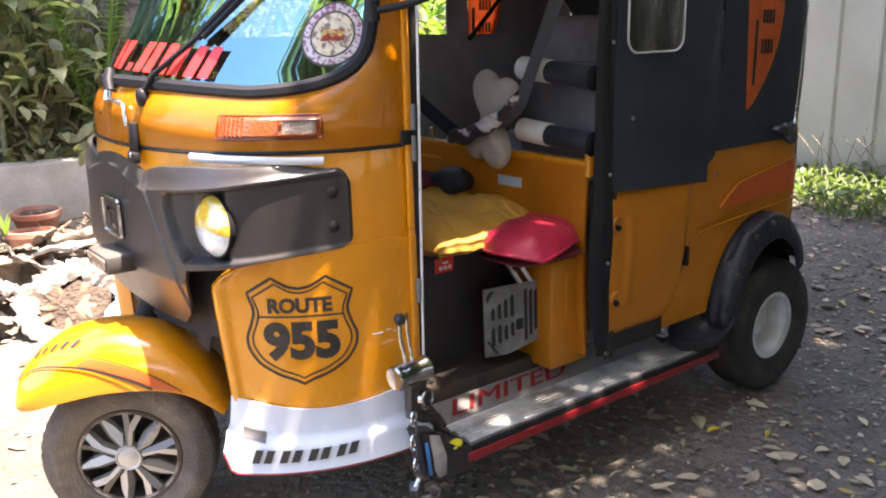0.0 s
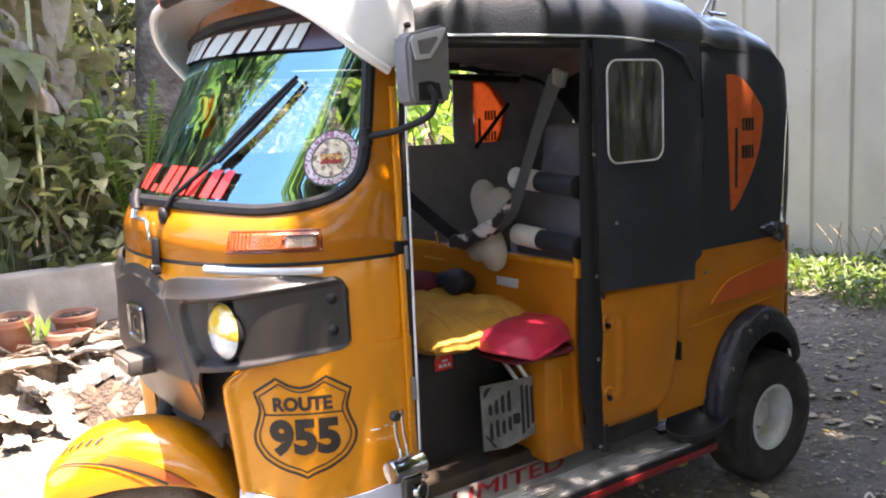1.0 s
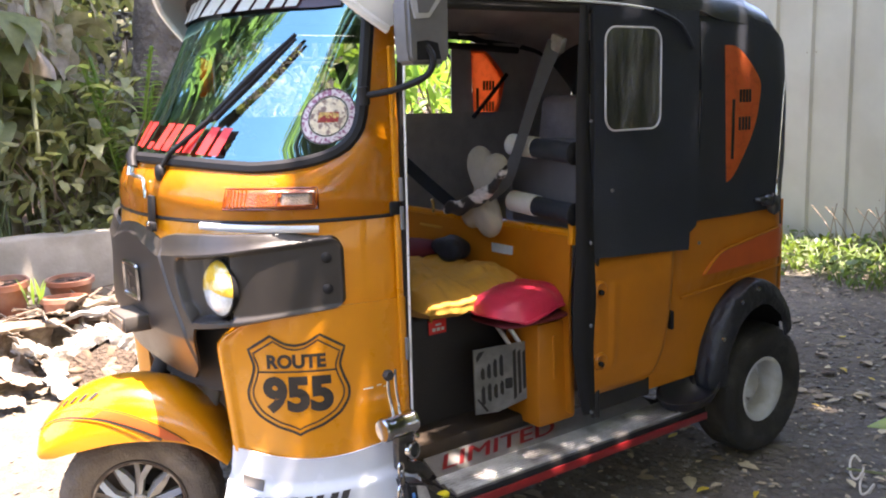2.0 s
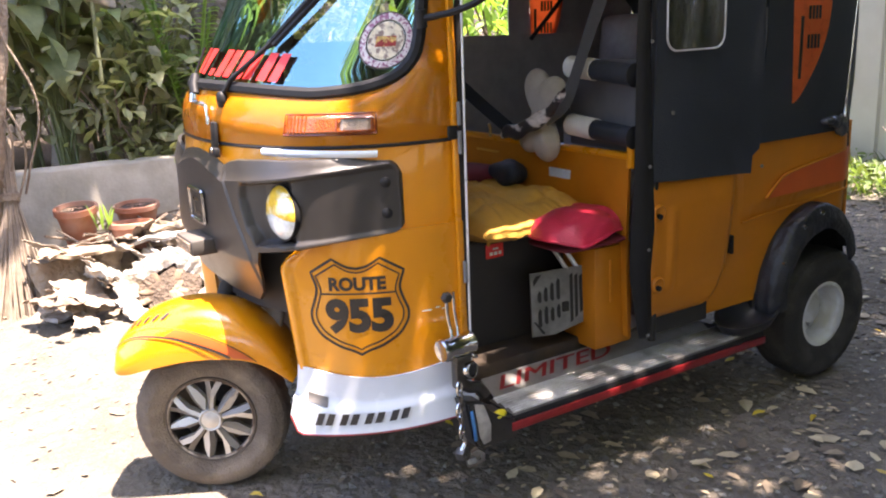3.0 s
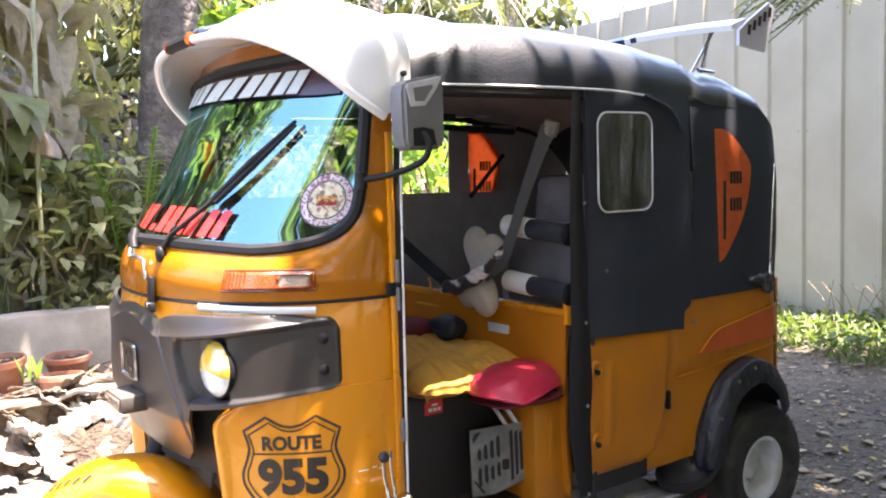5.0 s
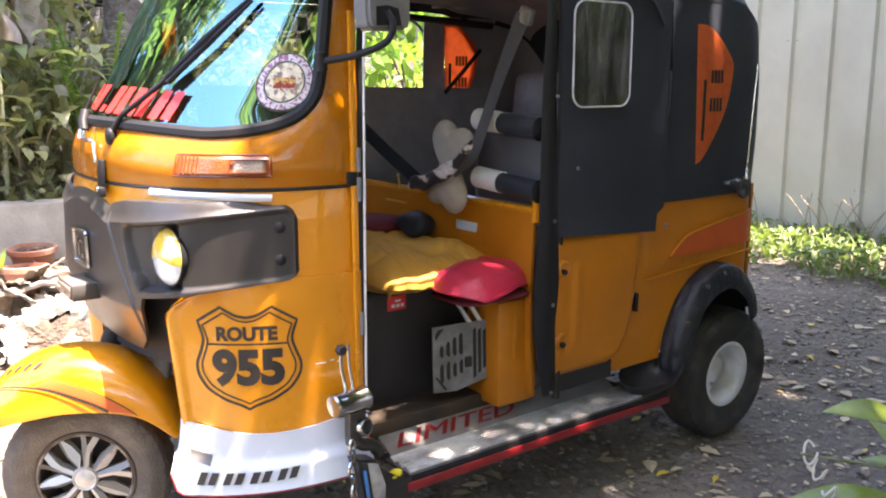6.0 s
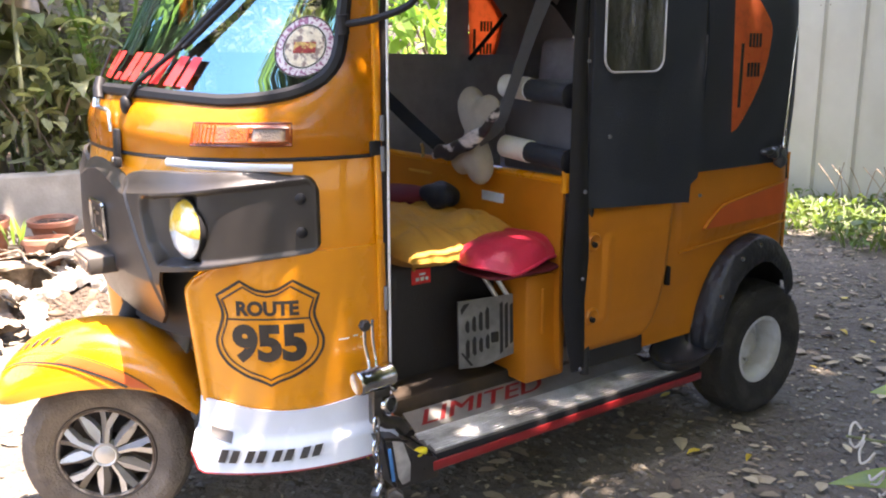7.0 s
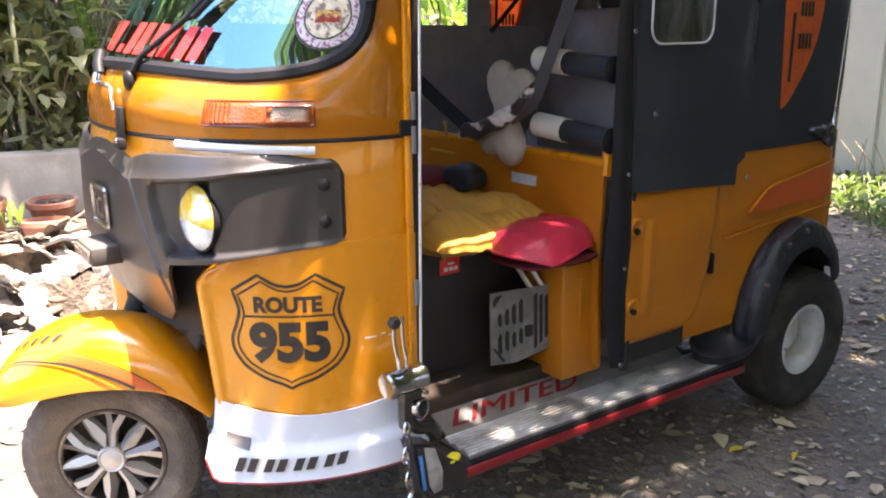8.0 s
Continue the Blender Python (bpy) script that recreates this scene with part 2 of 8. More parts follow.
M_BAG = mat("white_plastic_sack", (0.36, 0.345, 0.325), 0.4, vary=0.2, scale=10, bump=0.8, bump_scale=16, color2=(0.22, 0.185, 0.145), mix_scale=9)
M_BOXB = mat("mud_box", (0.17, 0.125, 0.085), 0.9, vary=0.35, scale=9, bump=0.7, bump_scale=30, color2=(0.26, 0.22, 0.17), mix_scale=6)
M_DEBRIS = mat("dry_debris", (0.17, 0.125, 0.09), 0.9, vary=0.25, scale=20, island=0.45)
M_DRYLEAF = leafy("dry_banana_leaf", (0.43, 0.37, 0.32), light=0.3, rough=0.8, island=0.4)
M_LITTER = mat("leaf_litter", (0.28, 0.225, 0.15), 0.75, vary=0.2, scale=30, island=0.65)
M_YLEAF = leafy("yellow_fallen_leaf", (0.55, 0.4, 0.04), light=0.2, rough=0.5, island=0.3)
M_LEAF = leafy("green_leaf", (0.25, 0.25, 0.155), light=0.5)
M_LEAFD = leafy("dark_green_leaf", (0.195, 0.208, 0.128), light=0.48)
M_LEAFB = leafy("bright_green_leaf", (0.16, 0.26, 0.06), light=0.45)
M_FRESH = leafy("fresh_glossy_leaf", (0.20, 0.29, 0.045), light=0.5, rough=0.35)
M_BANANA = leafy("banana_leaf", (0.195, 0.228, 0.110), light=0.40, rough=0.55)
M_PALM = leafy("palm_frond", (0.13, 0.14, 0.08), light=0.22)
M_WOODS = leafy("far_foliage", (0.115, 0.128, 0.075), light=0.25)
M_GRASS = leafy("grass", (0.10, 0.145, 0.045), light=0.35, island=0.45)


# ---- mesh helpers ----
def part(name, bm, material, parent, label="", sharp=38):
    """Links a bmesh as one mesh object under a thing or a part."""
    me = bpy.data.meshes.new(name)
    bmesh.ops.recalc_face_normals(bm, faces=bm.faces)
    bm.to_mesh(me)
    bm.free()
    me.shade_smooth()
    me.set_sharp_from_angle(angle=radians(sharp))
    me.materials.append(material)
    ob = new(name, me)
    if parent is not None:
        ob.parent = parent
        if parent.type == 'EMPTY':
            ob.matrix_parent_inverse = Matrix.Translation(-Vector(parent.location))
    if label:
        ob["label"] = label
    return ob


def thing(name, at, label, category, group="", kind=""):
    e = new(name)
    e.empty_display_size = 0.1
    e.location = at
    return tagged(e, label, category, group, kind)


def solo(name, bm, material, label, category, group="", kind="", sharp=38):
    return tagged(part(name, bm, material, None, sharp=sharp), label, category, group, kind)


def BM():
    return bmesh.new()


def box(bm, c, s, bevel=0.004, rot=(0, 0, 0), seg=2):
    r = bmesh.ops.create_cube(bm, size=1.0)
    vs = r["verts"]
    bmesh.ops.scale(bm, vec=s, verts=vs)
    if bevel:
        es = list({e for v in vs for e in v.link_edges})
        out = bmesh.ops.bevel(bm, geom=es, offset=bevel, segments=seg, affect='EDGES', profile=0.5)
        vs = list({v for f in out["faces"] for v in f.verts} | {v for v in vs if v.is_valid})
    m = Matrix.Translation(c) @ Euler([radians(a) for a in rot]).to_matrix().to_4x4()
    bmesh.ops.transform(bm, matrix=m, verts=vs)
    return bm


def frame_along(pts, closed=False):
    """Frames carried along a line of points, without twist."""
    n = len(pts)
    tans = []
    for i in range(n):
        a = pts[(i - 1) % n] if (closed or i > 0) else pts[i]
        b = pts[(i + 1) % n] if (closed or i < n - 1) else pts[i]
        tans.append((b - a).normalized())
    up = Vector((0, 0, 1)) if abs(tans[0].z) < 0.9 else Vector((1, 0, 0))
    u = tans[0].cross(up).normalized()
    out = []
    for t in tans:
        u = (u - t * u.dot(t)).normalized()
        out.append((u, t.cross(u)))
    return out


def tube(bm, pts, r, seg=10, closed=False):
    """Round tube along points; r a number or one for each point."""
    pts = [Vector(p) for p in pts]
    fr = frame_along(pts, closed)
    rings = []
    for i, (p, (u, v)) in enumerate(zip(pts, fr)):
        rr = r[i] if isinstance(r, (list, tuple)) else r
        rings.append([bm.verts.new(p + (u * math.cos(a) + v * math.sin(a)) * rr) for a in [2 * math.pi * k / seg for k in range(seg)]])
    m = len(rings)
    for i in range(m if closed else m - 1):
        a, b = rings[i], rings[(i + 1) % m]
        for k in range(seg):
            bm.faces.new((a[k], a[(k + 1) % seg], b[(k + 1) % seg], b[k]))
    if not closed:
        bm.faces.new(rings[0][::-1])
        bm.faces.new(rings[-1])
    return bm


def smooth(pts, n=8, closed=False):
    """Catmull-Rom line through points."""
    pts = [Vector(p) for p in pts]
    out = []
    m = len(pts)
    for i in range(m if closed else m - 1):
        if closed:
            p0, p1, p2, p3 = pts[i - 1], pts[i], pts[(i + 1) % m], pts[(i + 2) % m]
        else:
            p0, p1, p2, p3 = pts[max(i - 1, 0)], pts[i], pts[i + 1], pts[min(i + 2, m - 1)]
        for k in range(n):
            t = k / n
            out.append(0.5 * ((2 * p1) + (p2 - p0) * t + (2 * p0 - 5 * p1 + 4 * p2 - p3) * t * t + (3 * p1 - p0 - 3 * p2 + p3) * t ** 3))
    if not closed:
        out.append(pts[-1])
    return out


def lathe(bm, prof, m=None, seg=40, caps=True):
    """Turned shape: (radius, height) about z, put at m."""
    m = m or Matrix.Identity(4)
    rings = []
    for r, h in prof:
        rings.append([bm.verts.new(m @ Vector((r * math.cos(2 * math.pi * k / seg), r * math.sin(2 * math.pi * k / seg), h))) for k in range(seg)])
    for a, b in zip(rings, rings[1:]):
        for k in range(seg):
            bm.faces.new((a[k], a[(k + 1) % seg], b[(k + 1) % seg], b[k]))
    if caps:
        if prof[0][0] > 1e-4:
            bm.faces.new(rings[0][::-1])
        if prof[-1][0] > 1e-4:
            bm.faces.new(rings[-1])
    bmesh.ops.remove_doubles(bm, verts=bm.verts, dist=1e-6)
    return bm


def sheet(bm, fn, nu, nv, thick=0.0, closed_u=False):
    """Sheet from fn(u, v), u and v in 0..1, with thickness."""
    g = [[bm.verts.new(fn(i / (nu if closed_u else nu - 1), j / (nv - 1))) for j in range(nv)] for i in range(nu)]
    fs = []
    for i in range(nu if closed_u else nu - 1):
        a, b = g[i], g[(i + 1) % nu]
        for j in range(nv - 1):
            fs.append(bm.faces.new((a[j], b[j], b[j + 1], a[j + 1])))
    if thick:
        bmesh.ops.recalc_face_normals(bm, faces=fs)
        bmesh.ops.solidify(bm, geom=fs, thickness=thick)
    return bm


def prism(bm, outline, depth, m):
    """Flat plate from a 2D outline, extruded by depth along the local z of m."""
    a = [bm.verts.new(m @ Vector((x, y, 0))) for x, y in outline]
    b = [bm.verts.new(m @ Vector((x, y, depth))) for x, y in outline]
    bm.faces.new(a[::-1])
    bm.faces.new(b)
    n = len(a)
    for k in range(n):
        bm.faces.new((a[k], a[(k + 1) % n], b[(k + 1) % n], b[k]))
    return bm


def rrect(w, h, r, n=6):
    out = []
    for cx, cy, a0 in ((w / 2 - r, h / 2 - r, 0), (-w / 2 + r, h / 2 - r, 90), (-w / 2 + r, -h / 2 + r, 180), (w / 2 - r, -h / 2 + r, 270)):
        for k in range(n + 1):
            a = radians(a0 + 90 * k / n)
            out.append((cx + r * math.cos(a), cy + r * math.sin(a)))
    return out


def ribbon(bm, line, width, fn, closed=True):
    """Flat stroke of given width along a 2D line, each point laid on a surface by fn(x, y)."""
    n = len(line)
    L, R = [], []
    for i in range(n):
        a = Vector(line[(i - 1) % n] if (closed or i) else line[i])
        b = Vector(line[(i + 1) % n] if (closed or i < n - 1) else line[i])
        t = (b - a).normalized()
        nn = Vector((-t.y, t.x)) * width / 2
        p = Vector(line[i])
        L.append(bm.verts.new(fn(*(p + nn))))
        R.append(bm.verts.new(fn(*(p - nn))))
    for i in range(n if closed else n - 1):
        j = (i + 1) % n
        bm.faces.new((L[i], L[j], R[j], R[i]))
    return bm


def lettering(text, size, fn, fat=0.0, shear=0.0, spacing=1.0, plane=False, extent=None):
    """Letters of the built-in font, laid on a surface by fn(x, y), centred on their width."""
    cu = bpy.data.curves.new("letters", 'FONT')
    cu.body, cu.size, cu.offset, cu.shear, cu.space_character = text, size, fat, shear, spacing
    cu.align_x, cu.align_y, cu.resolution_u = 'CENTER', 'CENTER', 4
    ob = new("letters", cu)
    me = bpy.data.meshes.new_from_object(ob.evaluated_get(bpy.context.evaluated_depsgraph_get()))
    bpy.data.objects.remove(ob)
    bm = BM()
    bm.from_mesh(me)
    bpy.data.meshes.remove(me)
    if not plane:
        bmesh.ops.remove_doubles(bm, verts=bm.verts, dist=1e-6)
        bmesh.ops.triangulate(bm, faces=bm.faces)
        bmesh.ops.subdivide_edges(bm, edges=[e for e in bm.edges if e.calc_length() > size * 0.3], cuts=1)
        bmesh.ops.triangulate(bm, faces=bm.faces)
    if extent:
        xs, ys = [v.co.x for v in bm.verts], [v.co.y for v in bm.verts]
        kx, ky = extent[0] / (max(xs) - min(xs)), extent[1] / (max(ys) - min(ys))
        cx, cy = (max(xs) + min(xs)) / 2, (max(ys) + min(ys)) / 2
        for v in bm.verts:
            v.co.x, v.co.y = (v.co.x - cx) * kx, (v.co.y - cy) * ky
    for v in bm.verts:
        v.co = fn(v.co.x, v.co.y)
    return bm


def bars(bm, boxes, fn, shear=0.25):
    """Plain slanted bars (x, y, w, h) in place of writing."""
    for x, y, w, h in boxes:
        k = 3
        g = [[bm.verts.new(fn(x + w * i / k + shear * h * j / 2, y + h * j / 2)) for j in range(3)] for i in range(k + 1)]
        for i in range(k):
            for j in range(2):
                bm.faces.new((g[i][j], g[i + 1][j], g[i + 1][j + 1], g[i][j + 1]))
    return bm


def blob(bm, c, s, power=3.0, wrinkle=0.0, freq=8.0, rot=0.0, nu=40, nv=22, seed=0.0, flat=None):
    """Pillow shape: superellipsoid with wrinkles."""
    cx = Matrix.Rotation(rot, 3, 'Z')
    def f(u, v):
        a, b = 2 * math.pi * u, math.pi * (v - 0.5)
        ca, sa, cb, sb = math.cos(a), math.sin(a), math.cos(b), math.sin(b)
        sg = lambda q, e: math.copysign(abs(q) ** e, q)
        e = 2 / power
        p = Vector((s[0] * sg(ca, e) * sg(cb, 0.8), s[1] * sg(sa, e) * sg(cb, 0.8), s[2] * sg(sb, 0.9)))
        if wrinkle:
            p *= 1 + wrinkle * noise.noise(p * freq + Vector((seed, 0, 0)))
        return Vector(c) + cx @ p
    sheet(bm, f, nu, nv, closed_u=True)
    bmesh.ops.remove_doubles(bm, verts=bm.verts, dist=1e-5)
    return bm


def cloud(name, centres, size, material, rng, aspect=0.45, flat=0.0, fold=0.25):
    """Many single leaves (6 triangles each: folded ovals), as one mesh."""
    n = len(centres)
    c = np.asarray(centres, float)
    d = rng.normal(size=(n, 3))
    d[:, 2] = d[:, 2] * (1 - flat) - 0.35 * (1 - flat)
    d /= np.linalg.norm(d, axis=1)[:, None]
    up = rng.normal(size=(n, 3)) * (1 - flat) * 0.7 + np.array([0, 0, 1.0])
    s = np.cross(d, up)
    s /= np.linalg.norm(s, axis=1)[:, None] + 1e-9
    nn = np.cross(s, d)
    L = (size[0] + (size[1] - size[0]) * rng.random(n))[:, None]
    W = L * aspect * (0.7 + 0.6 * rng.random(n))[:, None]
    up = nn * W * fold * (rng.random(n) * 1.8 - 0.5)[:, None]
    tip = nn * L * (rng.random(n) * 0.3 - 0.12)[:, None] * min(1.0, fold * 4)
    V = np.stack([c, c + d * L * 0.28 + s * W * 0.48 + up, c + d * L * 0.66 + s * W * 0.40 + up, c + d * L - tip,
                  c + d * L * 0.66 - s * W * 0.40 + up, c + d * L * 0.28 - s * W * 0.48 + up, c + d * L * 0.5], 1)
    idx = np.arange(n)[:, None] * 7
    F = np.concatenate([idx + np.array([[6, k, (k + 1) % 6]]) for k in range(6)])
    me = bpy.data.meshes.new(name)
    me.from_pydata(V.reshape(-1, 3).tolist(), [], F.tolist())
    me.materials.append(material)
    return new(name, me)


def blade(bm, base, aim, length, width, droop=0.3, seg=7, fold=0.2, wav=0.0, shape=0.9, tilt=0.0):
    """One long curved leaf with a folded midrib."""
    p = Vector(base)
    d = Vector(aim).normalized()
    side0 = d.cross(Vector((0, 0, 1)))
    if side0.length < 0.05:
        side0 = Vector((1, 0, 0))
    side0.normalize()
    side0 = Matrix.Rotation(tilt, 3, d) @ side0
    prev = None
    for k in range(seg + 1):
        t = k / seg
        w = width * max(0.03, math.sin(math.pi * min(1, (0.06 + 0.94 * t)) ** shape)) * 0.5
        side = side0
        nn = side.cross(d).normalized()
        ww = nn * (fold * w + wav * w * math.sin(9 * t + base[0] * 7))
        row = (bm.verts.new(p + side * w + ww), bm.verts.new(p), bm.verts.new(p - side * w + ww))
        if prev:
            bm.faces.new((prev[0], row[0], row[1], prev[1]))
            bm.faces.new((prev[1], row[1], row[2], prev[2]))
        prev = row
        p = p + d * (length / seg)
        d = (d + Vector((0, 0, -droop / seg * (0.4 + 1.6 * t)))).normalized()
    return bm


# ---- ground, fence, walls ----
def ground_z(x, y):
    return 0.018 * noise.noise(Vector((x * 0.9, y * 0.9, 0.3))) + 0.008 * noise.noise(Vector((x * 4, y * 4, 2.0)))


def build_ground():
    bm = BM()
    def f(u, v):
        a = (u - 0.5) * 2
        b = (v - 0.5) * 2
        x = 1.5 + 8 * a + 52 * a ** 5
        y = 0.5 + 8 * b + 52 * b ** 5
        return Vector((x, y, ground_z(x, y)))
    sheet(bm, f, 180, 180)
    solo("ground", bm, M_GROUND, "pale dry dirt yard strewn with fallen leaves", "ground", kind="structure", sharp=180)


build_ground()

FENCE_X = 5.92


def build_fence():
    """Cream ribbed metal sheets along the yard."""
    fence = thing("metal_fence", (FENCE_X, 4, 0), "cream ribbed metal sheet fence behind the yard", "fence", kind="structure")
    y = -9.0 - 0.055
    k = 0
    while y < 12:
        bm = BM()
        w = 0.975
        prof = []
        ribs = 3
        for r in range(ribs):
            y0 = r * w / ribs
            prof += [(y0, 0), (y0 + 0.110 * w, 0), (y0 + 0.122 * w, -0.003), (y0 + 0.208 * w, -0.003), (y0 + 0.220 * w, 0), (y0 + 0.262 * w, 0), (y0 + 0.280 * w, -0.026), (y0 + 0.310 * w, -0.026), (y0 + 0.326 * w, 0)]
        prof.append((w, 0.0))
        top = 2.82 + 0.012 * (y - 2)
        rows = []
        for z in (-0.05, 0.9, 1.9, top + 0.03 * math.sin(k * 2.3)):
            rows.append([bm.verts.new((FENCE_X + px + 0.006 * math.sin((y + py) * 0.9 + z * 2) + 0.003 * (k % 2), y + py * 1.006, z)) for py, px in prof])
        fs = []
        for a, b in zip(rows, rows[1:]):
            for i in range(len(prof) - 1):
                fs.append(bm.faces.new((a[i], a[i + 1], b[i + 1], b[i])))
        part("panel", bm, M_FENCE, fence, sharp=20)
        for z in (0.42, 1.55, 2.5):
            for r in range(ribs):
                for o in (0.255, 0.335):
                    if (k * 7 + r * 3 + int(z * 10)) % 4 < 2:
                        continue
                    bm = BM()
                    c = Vector((FENCE_X - 0.004, y + r * w / ribs + o * w, z + 0.01 * math.sin(k * 3 + r)))
                    blob(bm, c, (0.004, 0.005, 0.005), nu=8, nv=5)
                    part("screw", bm, M_SCREW, fence)
        y += w
        k += 1


build_fence()


def build_low_wall():
    bm = BM()
    def f(u, v):
        x = -0.23 + 4.2 * u
        h = 0.615 - 0.05 * u
        ring = [(2.66, -0.05), (2.66, h - 0.012), (2.672, h), (2.79, h + 0.004), (2.80, h - 0.01), (2.80, -0.05)]
        y, z = ring[min(5, int(round(v * 5)))]
        return Vector((x, y + 0.006 * noise.noise(Vector((x * 3, z * 4, 1))), z + 0.006 * noise.noise(Vector((x * 5, y, 3)))))
    sheet(bm, f, 60, 6)
    bmesh.ops.holes_fill(bm, edges=[e for e in bm.edges if e.is_boundary])
    solo("low_wall", bm, M_CONCRETE, "low grey stained concrete planter wall", "wall", kind="structure", sharp=50)
    bm = BM()
    sheet(bm, lambda u, v: Vector((-3 + 10 * u, 2.78 + 4 * v, 0.5 - 0.03 * u + 0.08 * noise.noise(Vector((u * 14, v * 9, 5))))), 60, 30)
    solo("planter_soil", bm, M_SOIL, "dark soil bed behind the low wall", "soil", kind="structure", sharp=180)


build_low_wall()


# ---- the three-wheeler ----
# x runs from its nose to its tail, y to its right side, z up; front axle at x = 0.
RICK = thing("auto_rickshaw", (1.0, 0, 0), "yellow three-wheeled auto rickshaw with black soft top, parked", "auto rickshaw")
BACK, HALF, MID = 0.57, 0.59, 0.05     # rear edge of the front, its half width and middle line


def nose_x(z):
    if z <= 0.99:
        return 0.088 + 0.012 * max(0.0, (z - 0.93) / 0.06)
    if z <= 1.15:
        return 0.100 + 0.032 * ((z - 0.99) / 0.16) ** 1.2
    return 0.132 + (z - 1.15) * 0.56


def front(th, z, off=0.0, p=2.3, n=None):
    """A place on the rounded front; th in degrees, -90 at the left pillar, 0 at the nose."""
    c, s = math.cos(radians(th)), math.sin(radians(th))
    if n is None and z > 0.99:
        off -= 0.03 * math.sin(2 * radians(abs(th))) * min(1.0, (z - 0.99) / 0.16)
    a = BACK - (nose_x(z) if n is None else n) + off
    b = HALF + off
    return Vector((BACK - a * abs(c) ** (2 / p), MID + b * math.copysign(abs(s) ** (2 / p), s), z))


def th_at_x(x, z=0.7, off=0.0):
    lo, hi = -90.0, 0.0
    for _ in range(40):
        mid = (lo + hi) / 2
        if front(mid, z, off).x > x:
            lo = mid
        else:
            hi = mid
    return lo


class Wrap:
    """Lays flat artwork on the left side of the front: x to the tail along the skin, y up."""
    def __init__(self, xc, zc, off):
        self.zc, self.off = zc, off
        ths = [th_at_x(0.56, zc, off) + k * 0.5 for k in range(170)]
        pts = [front(t, zc, off) for t in ths]
        s = [0.0]
        for a, b in zip(pts, pts[1:]):
            s.append(s[-1] + (b - a).length)
        self.ths, self.s = ths, s
        self.s0 = np.interp(th_at_x(xc, zc, off), ths, s)

    def __call__(self, x, y):
        th = float(np.interp(self.s0 - x, self.s, self.ths))
        return front(th, self.zc + y, self.off)


# front shell: lower ring, two leg panels, upper cowl with the windscreen opening
def shell(fn, nu, nv, thick, mname, material, label="", parent=RICK):
    bm = BM()
    sheet(bm, fn, nu, nv, thick)
    return part(mname, bm, material, parent, label)


def front_shell():
    shell(lambda u, v: front(-90 + 180 * u, 0.925 + 0.070 * v, 0.0), 80, 5, 0.008, "front_panel", M_YELLOW)
    for s in (-1, 1):
        def side(u, v, s=s):
            q = front(-90 + 25 * u, 0.70 + 0.226 * v)
            return Vector((q.x, q.y if s < 0 else 2 * MID - q.y, q.z))
        shell(side, 16, 10, 0.008, "side_panel", M_YELLOW)
        def f(u, v, s=s):
            edge = -32.0 - 4.2 * (1 - v)
            if v > 0.88:
                edge -= 7 * ((v - 0.88) / 0.12) ** 2
            th = -90 + (90 + edge) * u
            top = 0.715 + 0.075 * min(1, max(0, (abs(front(th, 0.7).y) - 0.27) / 0.25))
            z = 0.40 + (top - 0.40) * v
            off = 0.006 - 0.04 * max(0, (u - 0.94) / 0.06) ** 2 + 0.01 * math.exp(-((u - 0.92) / 0.03) ** 2)
            q = front(th, z, off)
            return Vector((q.x, q.y if s < 0 else 2 * MID - q.y, q.z))
        shell(f, 60, 24, 0.01, "leg_panel", M_YELLOW)
    # cowl round the windscreen opening
    N, Mr = 120, 10
    bm = BM()
    rings = []
    hole = screen_outline(N)
    for k in range(N):
        hu, hz = hole[k]
        du, dz = hu / 90.0, (hz - 1.335) / 0.335
        sc = 1 / max(abs(du), abs(dz))
        ou, oz = du * sc * 90.0, 1.335 + dz * sc * 0.335
        rings.append([front(hu + (ou - hu) * j / Mr, hz + (oz - hz) * j / Mr, 0.004 + 0.017 * math.sin(math.pi * (j / Mr) ** 0.85) * (1.0 if hz < 1.2 else 0)) for j in range(Mr + 1)])
    vs = [[bm.verts.new(p) for p in r] for r in rings]
    fs = []
    for k in range(N):
        for j in range(Mr):
            fs.append(bm.faces.new((vs[k][j], vs[(k + 1) % N][j], vs[(k + 1) % N][j + 1], vs[k][j + 1])))
    bmesh.ops.solidify(bm, geom=fs, thickness=0.008)
    part("upper_cowl", bm, M_YELLOW, RICK)
    # joint between cowl and panel
    bm = BM()
    tube(bm, [front(-90 + 180 * k / 60, 0.998, 0.002) for k in range(61)], 0.005, 6)
    part("seam_strip", bm, M_SEAL, RICK, "thin black joint strip")


def screen_outline(n, grow=0.0):
    """Rounded outline of the windscreen in (degrees, height)."""
    W, H, zc = 79 + grow * 110, 0.226 + grow, 1.372
    e = 2 / 5.5
    dense = []
    for k in range(4000):
        a = 2 * math.pi * k / 4000
        c, s = math.cos(a), math.sin(a)
        dense.append((W * math.copysign(abs(c) ** e, c), zc + H * math.copysign(abs(s) ** e, s) - (0.022 * min(1, abs(c) ** e * 1.7) ** 1.5 if s < 0 else 0)))
    run = [0.0]
    for p, q in zip(dense, dense[1:] + dense[:1]):
        run.append(run[-1] + math.hypot((q[0] - p[0]) * 0.008, q[1] - p[1]))
    at = np.linspace(0, run[-1], n, endpoint=False)
    us = np.interp(at, run, [p[0] for p in dense] + [dense[0][0]])
    zs = np.interp(at, run, [p[1] for p in dense] + [dense[0][1]])
    return [(float(u), float(z)) for u, z in zip(us, zs)]


front_shell()


